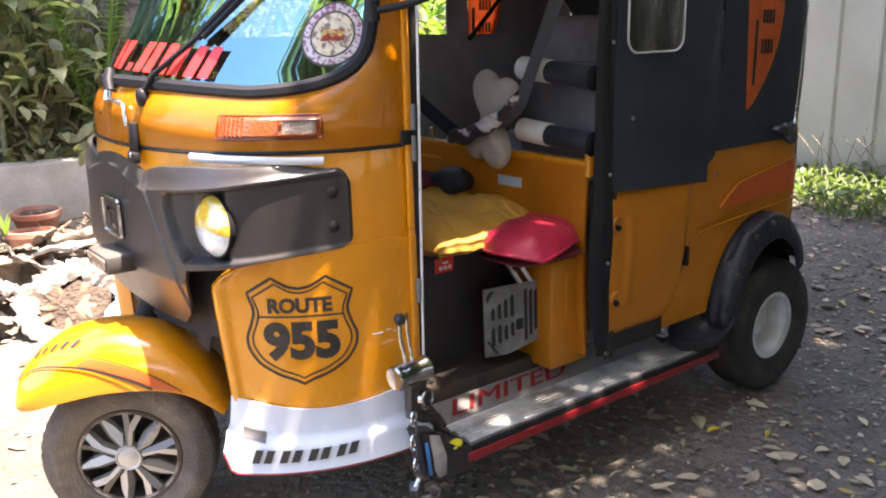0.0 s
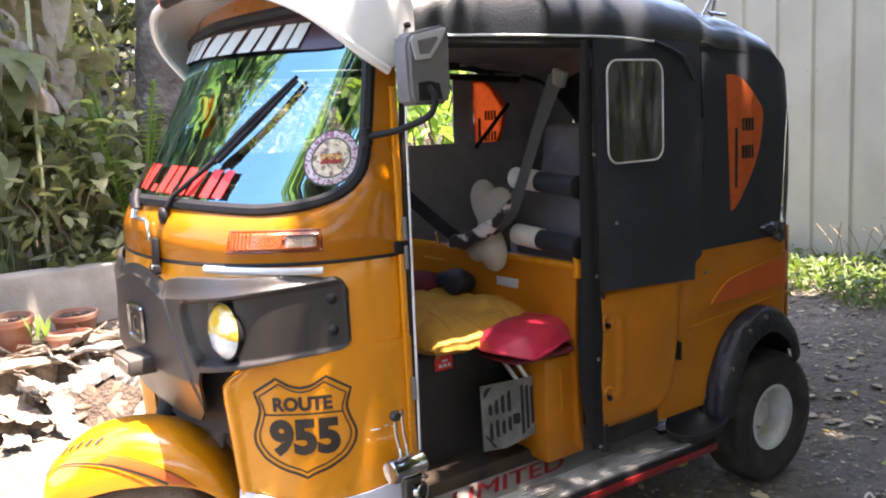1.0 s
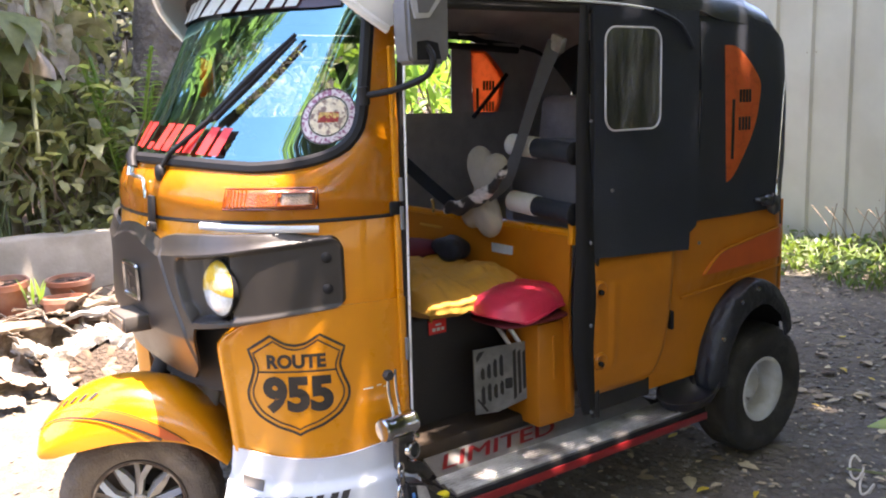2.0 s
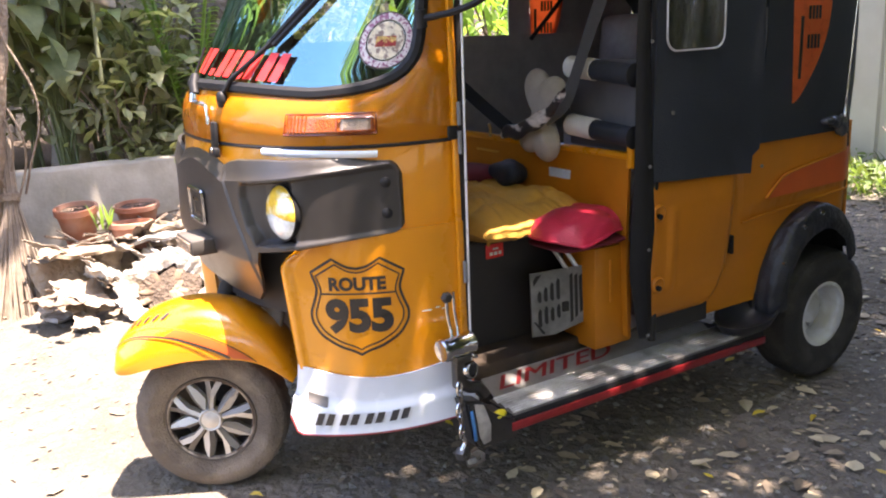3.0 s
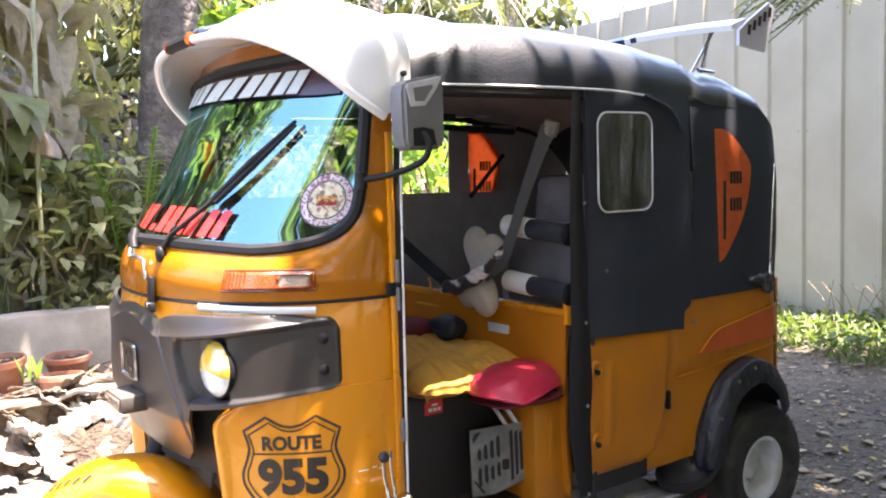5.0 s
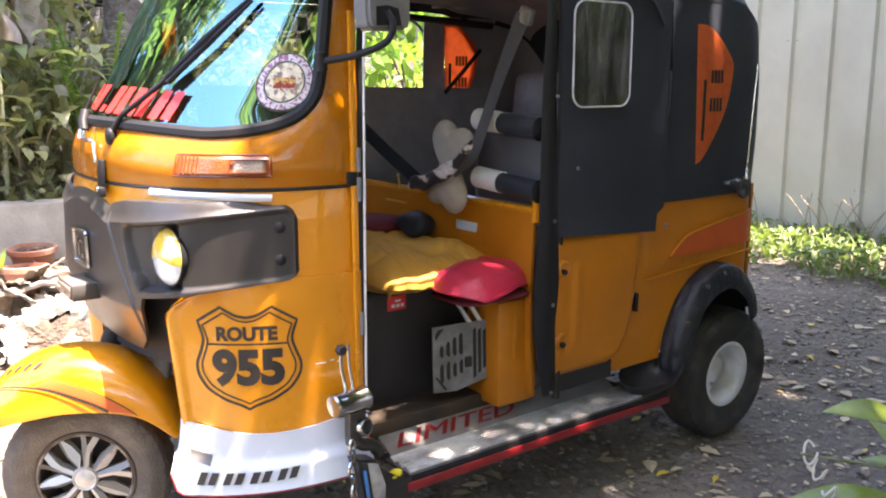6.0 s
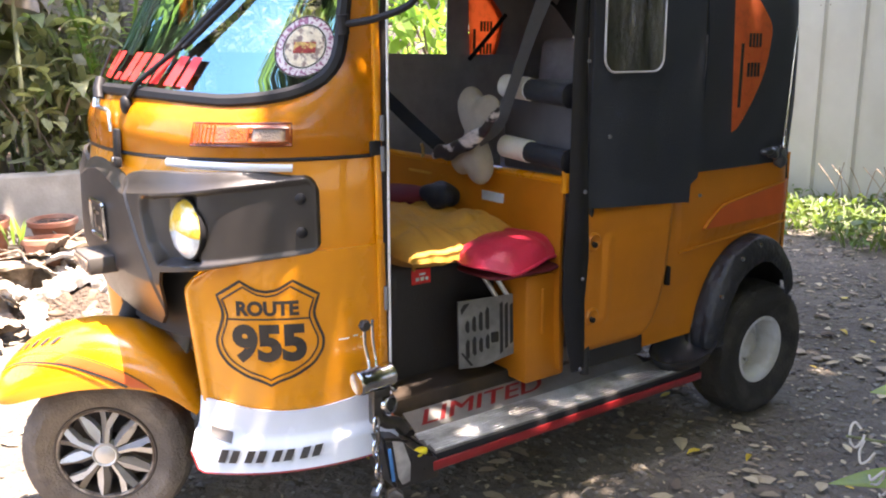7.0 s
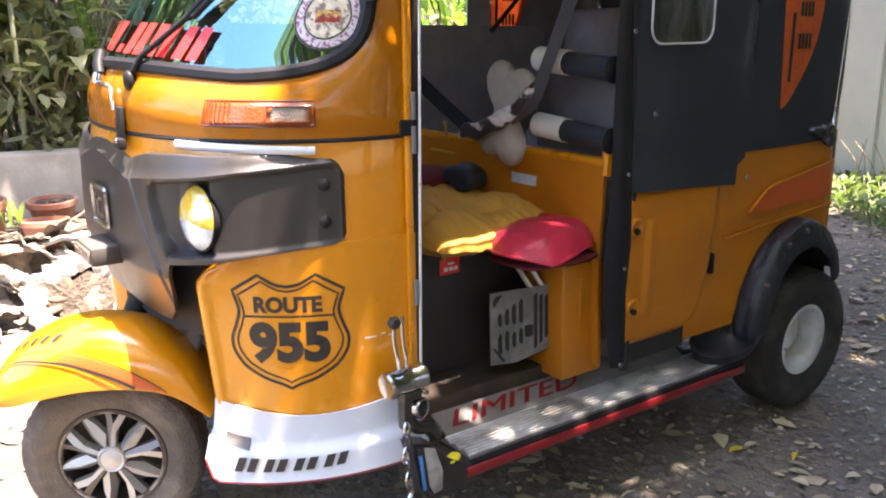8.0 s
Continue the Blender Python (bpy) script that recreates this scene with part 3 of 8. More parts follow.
def windscreen():
    bm = BM()
    N = 120
    ol = screen_outline(N)
    rings = []
    for j in range(9):
        k = 1 - j / 8 * 0.98
        rings.append([bm.verts.new(front(u * k, 1.37 + (z - 1.37) * k, -0.008)) for u, z in ol])
    for a, b in zip(rings, rings[1:]):
        for i in range(N):
            bm.faces.new((a[i], a[(i + 1) % N], b[(i + 1) % N], b[i]))
    bm.faces.new(rings[-1])
    ws = part("windscreen", bm, M_GLASS, RICK, "tinted windscreen mirroring the sky")
    ws.visible_shadow = False
    bm = BM()
    tube(bm, [front(u, z, 0.004) for u, z in screen_outline(120, 0.004)], 0.017, 8, closed=True)
    part("seal", bm, M_SEAL, ws, "thick black rubber seal")
    # header film with plain bars, red marks
    bm = BM()
    def band(u, v):
        th = -66 + 132 * u
        low = 1.497 + 0.034 * min(1.0, max(0.0, (th + 53) / 80))
        return front(th, low + (1.583 - low) * v, 0.002)
    sheet(bm, band, 50, 4)
    part("header_film", bm, M_DARKRED, ws, "dark maroon film band")
    return ws


SCREEN = windscreen()


def screen_art(ws):
    def top(x, y):
        th = -15.6 - 158 * x
        return front(th, 1.535 + 0.016 * (th + 47) / 60 + y * 0.9, 0.007)
    bm = BM()
    x = -0.33
    for wd in (0.10, 0.105, 0.10, 0.10, 0.09):
        bars(bm, [(x, -0.034, wd * 0.40, 0.066), (x + wd * 0.50, -0.034, wd * 0.40, 0.066)], top, 0.30)
        x += wd * 1.06
    part("lettering", bm, M_SILVTXT, ws, "silver slanted lettering bars")
    def low(x, y):
        return front(-6 - x * 100, 1.207 - 0.05 * (x + 0.14) + y * 0.85, 0.004)
    bm = BM()
    x = -0.14
    for wd in (0.085, 0.03, 0.085, 0.10, 0.105):
        if wd > 0.05:
            bars(bm, [(x, -0.04, wd * 0.34, 0.078), (x + wd * 0.48, -0.04, wd * 0.34, 0.078)], low, 0.3)
        else:
            bars(bm, [(x, -0.04, wd * 0.6, 0.02)], low, 0.3)
        x += wd * 1.06
    part("lettering", bm, M_REDDEC, ws, "bold red slanted lettering bars")
    # round club sticker
    wr = Wrap(0.414, 1.24, 0.003)
    def disc(r0, r1, off, mname, material):
        bm = BM()
        wr.off = off
        N = 40
        a = [bm.verts.new(wr(r0 * math.cos(2 * math.pi * k / N), r0 * math.sin(2 * math.pi * k / N))) for k in range(N)]
        b = [bm.verts.new(wr(r1 * math.cos(2 * math.pi * k / N), r1 * math.sin(2 * math.pi * k / N))) for k in range(N)]
        for k in range(N):
            bm.faces.new((a[k], a[(k + 1) % N], b[(k + 1) % N], b[k]))
        if r0 < 0.003:
            bm.faces.new(a)
        return part(mname, bm, material, ws)
    disc(0.001, 0.066, 0.002, "round_sticker", M_WHITEDEC)
    disc(0.048, 0.063, 0.004, "sticker_ring", mat("sticker_ring", (0.66, 0.60, 0.64), 0.5, vary=0.15, scale=90, color2=(0.30, 0.12, 0.22), mix_scale=150, mix_lo=0.50, mix_hi=0.56))
    disc(0.0625, 0.0655, 0.0045, "sticker_rim", M_DECAL)
    disc(0.0445, 0.0465, 0.0045, "sticker_rim", M_DECAL)
    disc(0.001, 0.043, 0.004, "sticker_picture", mat("sticker_picture", (0.70, 0.62, 0.48), 0.5, vary=0.35, scale=80, color2=(0.26, 0.19, 0.17), mix_scale=75, mix_lo=0.48, mix_hi=0.56))
    bm = BM()
    wr.off = 0.005
    bars(bm, [(-0.024, -0.014, 0.048, 0.024)], wr, 0)
    part("sticker_picture", bm, mat("sticker_tan", (0.55, 0.36, 0.12), 0.5, vary=0.5, scale=90, color2=(0.30, 0.03, 0.03), mix_scale=80, mix_lo=0.48, mix_hi=0.52), ws)
    # wiper
    bm = BM()
    a, b = front(-25, 1.24, 0.012), front(-48.5, 1.435, 0.014)
    tube(bm, [a, a.lerp(b, 0.5) + Vector((-0.008, -0.008, 0)), b], [0.010, 0.010, 0.005], 8)
    a2, b2 = front(-27.4, 1.24, 0.016), front(-49.3, 1.424, 0.018)
    tube(bm, [a2, a2.lerp(b2, 0.5), b2], [0.007, 0.008, 0.004], 8)
    part("wiper", bm, M_SEAL, ws, "black wiper resting aslant")


screen_art(SCREEN)


def fpos(th, z, off=0.0):
    """A place on the blunt headlamp fascia."""
    k = min(1.0, max(0.0, (abs(th) - 38) / 34))
    k = k * k * (3 - 2 * k)
    return front(th, z, off, 3.0 - 0.85 * k, 0.105 - 0.010 * (1 - k))


def step01(v):
    v = min(1.0, max(0.0, v))
    return v * v * (3 - 2 * v)


def fascia():
    lerp = lambda v, xs, ys: float(np.interp(v, xs, ys))
    TH = 73.0
    def edge(a):
        return max(0.0, (a - 69.0) / 4.0)
    def zt(a):
        return lerp(a, (0, 6, 10, 13, 18, 30, 66, 73), (0.975, 0.962, 0.946, 0.957, 0.966, 0.972, 0.974, 0.968)) - 0.030 * edge(a) ** 2
    def zw(a):
        return lerp(a, (0, 11, 13, 19, 50, 70, 73), (0.946, 0.905, 0.909, 0.915, 0.942, 0.956, 0.955)) - 0.034 * edge(a) ** 2
    def zb(a):
        return lerp(a, (0, 19, 23, 26, 36, 54, 70, 73), (0.585, 0.588, 0.62, 0.735, 0.746, 0.768, 0.782, 0.784)) + 0.022 * edge(a) ** 2
    def crease(z):
        return lerp(z, (0.60, 0.625, 0.722, 0.829, 0.909), (23.8, 23.4, 21.6, 15.2, 11.6))
    def face(a, z):
        # flat centre panel, a fine step at its sharp edge, then the rim of the lamp pod
        o = 0.014 + 0.004 * (1 - step01((a - crease(z)) / 0.9))
        return o + 0.003 * step01((a - 40) / 30)
    def pocket(a, z, t, b):
        left = lerp(z, (0.745, 0.758, 0.80, 0.870, 0.905), (28.5, 24.6, 20.8, 18.4, 18.8))
        m = step01((a - left) / 2.6) * step01((t - z) / 0.010) * step01((z - b) / 0.012) * (1 - step01((a - 71.0) / 1.2))
        well = lerp(a, (18, 22, 28, 33, 39.0, 42.0, 50, 72), (0.006, 0.020, 0.036, 0.038, 0.034, 0.010, 0.006, 0.004))
        return well * m
    def column(a):
        t, w, b = zt(a), zw(a), zb(a)
        rows = [(t, -0.012), (t - 0.002, -0.002)]
        o = face(a, w)
        rows += [(t + (w - t) * k / 4, -0.002 + (o - 0.001) * k / 4) for k in range(1, 4)] + [(w + 0.0015, o - 0.001), (w, o)]
        pt = w - lerp(a, (18, 50, 70), (0.006, 0.005, 0.004))
        pb = lerp(a, (24, 50, 70), (0.752, 0.770, 0.786))
        n = 64
        for k in range(1, n + 1):
            z = w + (b + 0.004 - w) * k / n
            o = face(a, z)
            if a > 17:
                o -= pocket(a, z, pt, pb)
            o -= 0.040 * max(0.0, (0.71 - z) / 0.12) * (a < 27)
            rows.append((z, o))
        rows.append((b, rows[-1][1] - 0.010))
        return rows
    cols = []
    th = -TH
    while th <= TH + 1e-6:
        cols.append(th)
        a = abs(th)
        th += 0.30 if 9 < a < 30 or 41 < a < 46 or a > 69 else 0.6
    bm = BM()
    g = []
    for th in cols:
        drop = 0.014 * max(0.0, (abs(th) - 71.6) / 1.4)
        g.append([bm.verts.new(fpos(th, z, o - drop)) for z, o in column(abs(th))])
    fs = [bm.faces.new((a[j], b[j], b[j + 1], a[j + 1])) for a, b in zip(g, g[1:]) for j in range(len(a) - 1)]
    bmesh.ops.recalc_face_normals(bm, faces=fs)
    bmesh.ops.solidify(bm, geom=fs, thickness=0.004)
    fa = part("front_fascia", bm, M_BLACKP, RICK, "matt black plastic headlamp fascia", sharp=32)
    for s in (-1, 1):
        c = Vector((0.168, MID + s * 0.405, 0.842))
        nrm = Vector((-0.985, s * 0.13, 0.05)).normalized()
        m = Matrix.Translation(c) @ nrm.to_track_quat('Z', 'Y').to_matrix().to_4x4()
        bm = BM()
        lathe(bm, [(0.066, -0.012), (0.0705, -0.002), (0.0708, 0.004), (0.068, 0.004)], m, 40)
        hl = part("headlamp", bm, M_SEAL, fa, "round headlamp with black bezel")
        bm = BM()
        lathe(bm, [(0.068, 0.002), (0.062, 0.011), (0.048, 0.020), (0.026, 0.025), (0.0, 0.027)], m, 36)
        part("lens", bm, M_LAMP, hl, "clear ribbed headlamp lens")
        bm = BM()
        prof = [(0.0675, 0.004), (0.0615, 0.0128), (0.0475, 0.0218), (0.0255, 0.0268), (0.001, 0.0288)]
        up = (Vector((0, 0, 1)) - nrm * nrm.z).normalized()
        sd = nrm.cross(up)
        def film(u, v, c=c, up=up, sd=sd, nrm=nrm):
            a = radians(-12 + 204 * u)
            q = v * 4
            i = min(3, int(q))
            r, h = [prof[i][j] + (prof[i + 1][j] - prof[i][j]) * (q - i) for j in (0, 1)]
            return c + (sd * math.cos(a) + up * math.sin(a)) * r + nrm * h
        sheet(bm, film, 28, 9)
        part("lens_film", bm, M_LAMPY, hl, "yellow film over the upper lens")
    # badge plate with a chrome frame
    bm = BM()
    mb = Matrix.Translation((0.077, MID, 0.815)) @ Euler((radians(90), 0, radians(-90))).to_matrix().to_4x4()
    prism(bm, rrect(0.125, 0.09, 0.008), 0.006, mb)
    bd = part("badge", bm, M_DECAL, fa, "dark square badge")
    bm = BM()
    tube(bm, [mb @ Vector((x, y, 0.006)) for x, y in rrect(0.125, 0.09, 0.008)], 0.006, 6, closed=True)
    part("badge_frame", bm, M_CHROME, bd, "chrome frame")
    bm = BM()
    bars(bm, [(-0.026, -0.028, 0.014, 0.056), (0.0, -0.028, 0.032, 0.012), (-0.034, 0.012, 0.06, 0.010)], lambda x, y: mb @ Vector((x, y, 0.008)), 0)
    part("badge_mark", bm, M_CHROME, bd)
    # bolts
    for x, z in ((0.385, 0.910), (0.385, 0.834)):
        for s in (-1, 1):
            th = -67.9
            q = fpos(th, z, 0.010)
            nrm = Vector((-(BACK - q.x) / 0.24, q.y / 0.3, 0)).normalized()
            q.y = q.y if s < 0 else 2 * MID - q.y
            nrm.y *= -s
            bm = BM()
            mq = Matrix.Translation(q) @ nrm.to_track_quat('Z', 'Y').to_matrix().to_4x4()
            lathe(bm, [(0.013, -0.004), (0.013, 0.005), (0.008, 0.009), (0.0, 0.01)], mq, 14)
            part("bolt", bm, M_SEAL, fa)
    # torn beige flap hanging beside the fork
    bm = BM()
    def flap(u, v):
        z = 0.53 - 0.15 * v
        x = 0.172 + 0.012 * math.sin(v * 7) + 0.065 * v + (0.042 - 0.022 * v) * u
        return Vector((x, -0.10 + 0.012 * math.sin(u * 4 + v * 6), z + 0.018 * u * (1 - v)))
    sheet(bm, flap, 10, 16, 0.003)
    part("torn_flap", bm, M_PAPER, fa, "torn beige plastic flap")
    # small square work lamp under the badge
    bm = BM()
    box(bm, (0.052, MID - 0.03, 0.715), (0.075, 0.15, 0.044), 0.006)
    wl = part("light_bar", bm, mat("grey_lamp_case", (0.07, 0.062, 0.056), 0.5, vary=0.2), fa, "small grey auxiliary light bar")
    bm = BM()
    box(bm, (0.0125, MID - 0.03, 0.715), (0.006, 0.13, 0.030), 0.002)
    part("lens", bm, M_CLEAR, wl)
    # pale strip above the lamp hollow
    bm = BM()
    sheet(bm, lambda u, v: front(-67.4 + 36.2 * u, 0.971 + 0.009 * u + 0.017 * v, 0.006 + 0.004 * math.sin(math.pi * v)), 30, 4, 0.004)
    part("bright_strip", bm, M_SILVER, fa, "pale silver trim strip")
    bm = BM()
    sheet(bm, lambda u, v: front(31.2 + 36.2 * u, 0.980 - 0.009 * u + 0.017 * v, 0.006 + 0.004 * math.sin(math.pi * v)), 30, 4, 0.004)
    part("bright_strip", bm, M_SILVER, fa, "pale silver trim strip")
    return fa


FASCIA = fascia()
shell(lambda u, v: front(-66 + 132 * u, 0.55 + 0.38 * v, -0.05), 40, 6, 0.006, "fascia_backing", M_BLACKIN)


def indicators():
    for s in (-1, 1):
        t0, t1 = th_at_x(0.37, 1.05, 0.01), th_at_x(0.20, 1.05, 0.01)
        def f(u, v, g=0.0, a=0.0, b=1.0):
            th = t0 + (t1 - t0) * (a + (b - a) * u)
            ed = min(min(u, 1 - u) * 8, min(v, 1 - v) * 5, 1)
            q = front(th, 1.027 + 0.053 * v, 0.012 + g + 0.014 * ed ** 0.5)
            return Vector((q.x, q.y if s < 0 else 2 * MID - q.y, q.z))
        bm = BM()
        sheet(bm, f, 40, 16, 0.004)
        ind = part("indicator", bm, M_AMBER, RICK, "amber indicator lamp with clear window")
        bm = BM()
        sheet(bm, lambda u, v: f(u, 0.26 + 0.48 * v, 0.004, 0.06, 0.40), 16, 10, 0.004)
        part("clear_window", bm, M_CLEAR, ind, "clear lens window")
        bm = BM()
        cs = [(0.05, 0.22), (0.41, 0.22), (0.41, 0.78), (0.05, 0.78)]
        loop = [f((a[0] + (b[0] - a[0]) * j / 8), a[1] + (b[1] - a[1]) * j / 8, 0.005) for a, b in zip(cs, cs[1:] + cs[:1]) for j in range(8)]
        tube(bm, loop + loop[:1], 0.0022, 6)
        part("window_frame", bm, M_AMBERD, ind, "dark amber moulded rim")
        bm = BM()
        rim = [(0.02, 0.05), (0.98, 0.05), (0.98, 0.95), (0.02, 0.95)]
        loop = [f((a[0] + (b[0] - a[0]) * j / 14), a[1] + (b[1] - a[1]) * j / 14, 0.001) for a, b in zip(rim, rim[1:] + rim[:1]) for j in range(14)]
        tube(bm, loop + loop[:1], 0.0028, 6)
        part("lamp_rim", bm, M_AMBERD, ind, "dark amber moulded rim")
        bm = BM()
        for k in range(6):
            th = t0 + (t1 - t0) * (0.74 + 0.04 * k)
            pts = [front(th, 1.034 + 0.043 * j / 4, 0.027) for j in range(5)]
            tube(bm, [Vector((q.x, q.y if s < 0 else 2 * MID - q.y, q.z)) for q in pts], 0.0016, 5)
        part("lens_ribs", bm, M_AMBER, ind)


indicators()


def shield_art():
    """Route shield on the left leg panel."""
    half = [(0.0, 0.40), (0.10, 0.415), (0.24, 0.50), (0.47, 0.36), (0.41, 0.19), (0.45, 0.06), (0.50, -0.06), (0.49, -0.17), (0.40, -0.31), (0.22, -0.42), (0.07, -0.47), (0.0, -0.51)]
    def outline(w, h):
        pts = [(x * w, y * h) for x, y in half] + [(-x * w, y * h) for x, y in half[-2:0:-1]]
        out = []
        n = len(pts)
        corners = {0, 2, 3, 11, 19, 20}
        for i in range(n):
            a, b = Vector(pts[i]), Vector(pts[(i + 1) % n])
            for k in range(4):
                out.append(a.lerp(b, k / 4))
        # soften all but the sharp tips
        for _ in range(2):
            sm = []
            for i in range(len(out)):
                if i % 4 == 0 and i // 4 in corners:
                    sm.append(out[i])
                else:
                    sm.append((out[i - 1] + out[i] * 2 + out[(i + 1) % len(out)]) / 4)
            out = sm
        return out
    wr = Wrap(0.297, 0.600, 0.0075)
    bm = BM()
    ribbon(bm, outline(0.252, 0.2485), 0.0065, wr)
    ribbon(bm, outline(0.226, 0.222), 0.004, wr)
    ribbon(bm, [(-0.094, 0.034), (-0.05, 0.034), (0, 0.034), (0.05, 0.034), (0.094, 0.034)], 0.0045, wr, closed=False)
    part("route_shield", bm, M_DECAL, RICK, "black outlined route shield decal")
    part("lettering", lettering("ROUTE", 0.048, lambda x, y: wr(x, 0.060 + y), 0.0022, extent=(0.144, 0.036)), M_DECAL, RICK, "black word ROUTE")
    part("lettering", lettering("955", 0.112, lambda x, y: wr(x, -0.024 + y), 0.0060, extent=(0.172, 0.094)), M_DECAL, RICK, "black number 955")


shield_art()


def scratches():
    wr = Wrap(0.462, 0.572, 0.0085)
    for x, y, l in ((-0.02, 0.0, 0.026), (0.016, 0.004, 0.012), (0.034, -0.002, 0.008)):
        bm = BM()
        bars(bm, [(x, y, l, 0.0035)], wr, 0.5)
        part("paint_scratch", bm, M_WHITEDEC, RICK, "pale scratch in the paint")


scratches()


def skirt():
    """White flared fibreglass skirt with slots."""
    def f(u, v, s):
        th = -90 + 52.5 * u
        z0 = 0.290 - 0.026 * u ** 1.3
        zt = 0.438 - 0.026 * math.sin(math.pi * min(1, u * 1.02)) ** 1.3
        z = z0 + (zt - z0) * v
        flare = 0.024 * (1 - v) ** 1.6 + (0.014 if v < 0.40 else 0.014 * max(0, 1 - (v - 0.40) / 0.14))
        off = 0.016 + flare
        q = front(th, z, off)
        if u > 0.93:
            k = (u - 0.93) / 0.07
            q.z += 0.050 * k ** 3 * (1 - v) ** 1.5
            q.x += 0.010 * k * k * v
        q.y = q.y if s < 0 else 2 * MID - q.y
        return q
    for s in (-1, 1):
        bm = BM()
        sheet(bm, lambda u, v: f(u, v, s), 50, 24, 0.006)
        sk = part("skirt", bm, M_SKIRT, RICK, "white flared fibreglass front skirt", sharp=60)
        bm = BM()
        sheet(bm, lambda u, v: f(0.795 + 0.12 * u, 0.45 + 0.05 * u + 0.14 * v, s) + Vector((-0.003, 0.003 * s, 0)), 8, 4, 0.004)
        part("slot", bm, mat("slot_grey", (0.13, 0.12, 0.11), 0.6), sk, "recessed slot")
        bm = BM()
        tube(bm, [f(u / 30, 0.0, s) for u in range(31)], 0.0024, 6)
        part("edge_trim", bm, M_REDSTRIP, sk, "thin red edge trim")
        bm = BM()
        tube(bm, [f(0.004, 0.25 + 0.07 * k, s) for k in range(11)], 0.0035, 6)
        part("edge_trim", bm, M_REFLEX, sk, "orange red rear edge strip")
    # illegible low lettering as plain bars
    def low(x, y):
        u = 0.86 - x * 2.42
        return f(u, 0.17 + 0.22 * x + y, -1) + Vector((-0.004, -0.004, 0))
    bm = BM()
    for x in (0.0, 0.056, 0.112, 0.168):
        bars(bm, [(x, 0.0, 0.016, 0.19), (x + 0.024, 0.0, 0.016, 0.19)], low, 0.05)
    part("lettering", bm, M_DECAL, RICK, "dark lettering bars on the skirt")


skirt()


def visor():
    rim = [(0.535, -0.57, 1.435), (0.47, -0.565, 1.475), (0.36, -0.50, 1.575), (0.285, -0.33, 1.645), (0.255, -0.14, 1.665), (0.25, 0.0, 1.667)]
    rear = [(0.60, -0.585, 1.44), (0.60, -0.59, 1.50), (0.60, -0.575, 1.62), (0.60, -0.46, 1.70), (0.58, -0.25, 1.742), (0.58, 0.0, 1.735)]
    mid = [(0.565, -0.585, 1.45), (0.53, -0.59, 1.52), (0.47, -0.56, 1.63), (0.42, -0.40, 1.725), (0.39, -0.22, 1.74), (0.40, 0.0, 1.682)]
    def full(c):
        return [Vector(p) for p in c] + [Vector((x, -y, z)) for x, y, z in c[-2::-1]]
    R, Q, Mi = [smooth(full(c), 5) for c in (rim, rear, mid)]
    n = len(R)
    def f(u, v):
        i = min(n - 1, int(round(u * (n - 1))))
        a, m, b = R[i], Mi[i], Q[i]
        c = 2 * m - (a + b) / 2
        return a * (1 - v) ** 2 + c * 2 * v * (1 - v) + b * v * v
    bm = BM()
    sheet(bm, f, n, 16, 0.012)
    vi = part("sun_visor", bm, M_WHITE, RICK, "white moulded peaked sun visor", sharp=50)
    bm = BM()
    tube(bm, R, 0.011, 8)
    part("rolled_edge", bm, M_WHITE, vi)
    for s in (-1, 1):
        for z in (1.47, 1.535):
            bm = BM()
            lathe(bm, [(0.007, -0.004), (0.007, 0.006), (0.0, 0.009)], Matrix.Translation((0.575, s * 0.597, z)) @ Euler((radians(-90 * s), 0, 0)).to_matrix().to_4x4(), 12)
            part("screw", bm, M_SEAL, vi)
    # black clamp with orange ends in the middle of the peak
    bm = BM()
    pts = [Vector((0.245, -0.08 + 0.16 * k / 6, 1.668)) for k in range(7)]
    tube(bm, pts, 0.017, 8)
    cl = part("clamp", bm, M_SEAL, vi, "black clamp on the peak")
    for y in (-0.085, 0.085):
        bm = BM()
        lathe(bm, [(0.0180, -0.0016), (0.0180, 0.0016)], Matrix.Translation((0.245, y, 1.668)) @ Euler((radians(90), 0, 0)).to_matrix().to_4x4(), 14)
        part("clamp_ring", bm, M_AMBER, cl)
    bm = BM()
    box(bm, (0.345, 0.0, 1.704), (0.13, 0.13, 0.04), 0.014, (0, -16, 0), 3)
    part("marker_lamp", bm, mat("dark_blue_lens", (0.03, 0.04, 0.075), 0.12, vary=0.2, scale=30, coat=0.8), vi, "dark marker lamp on the peak")


visor()


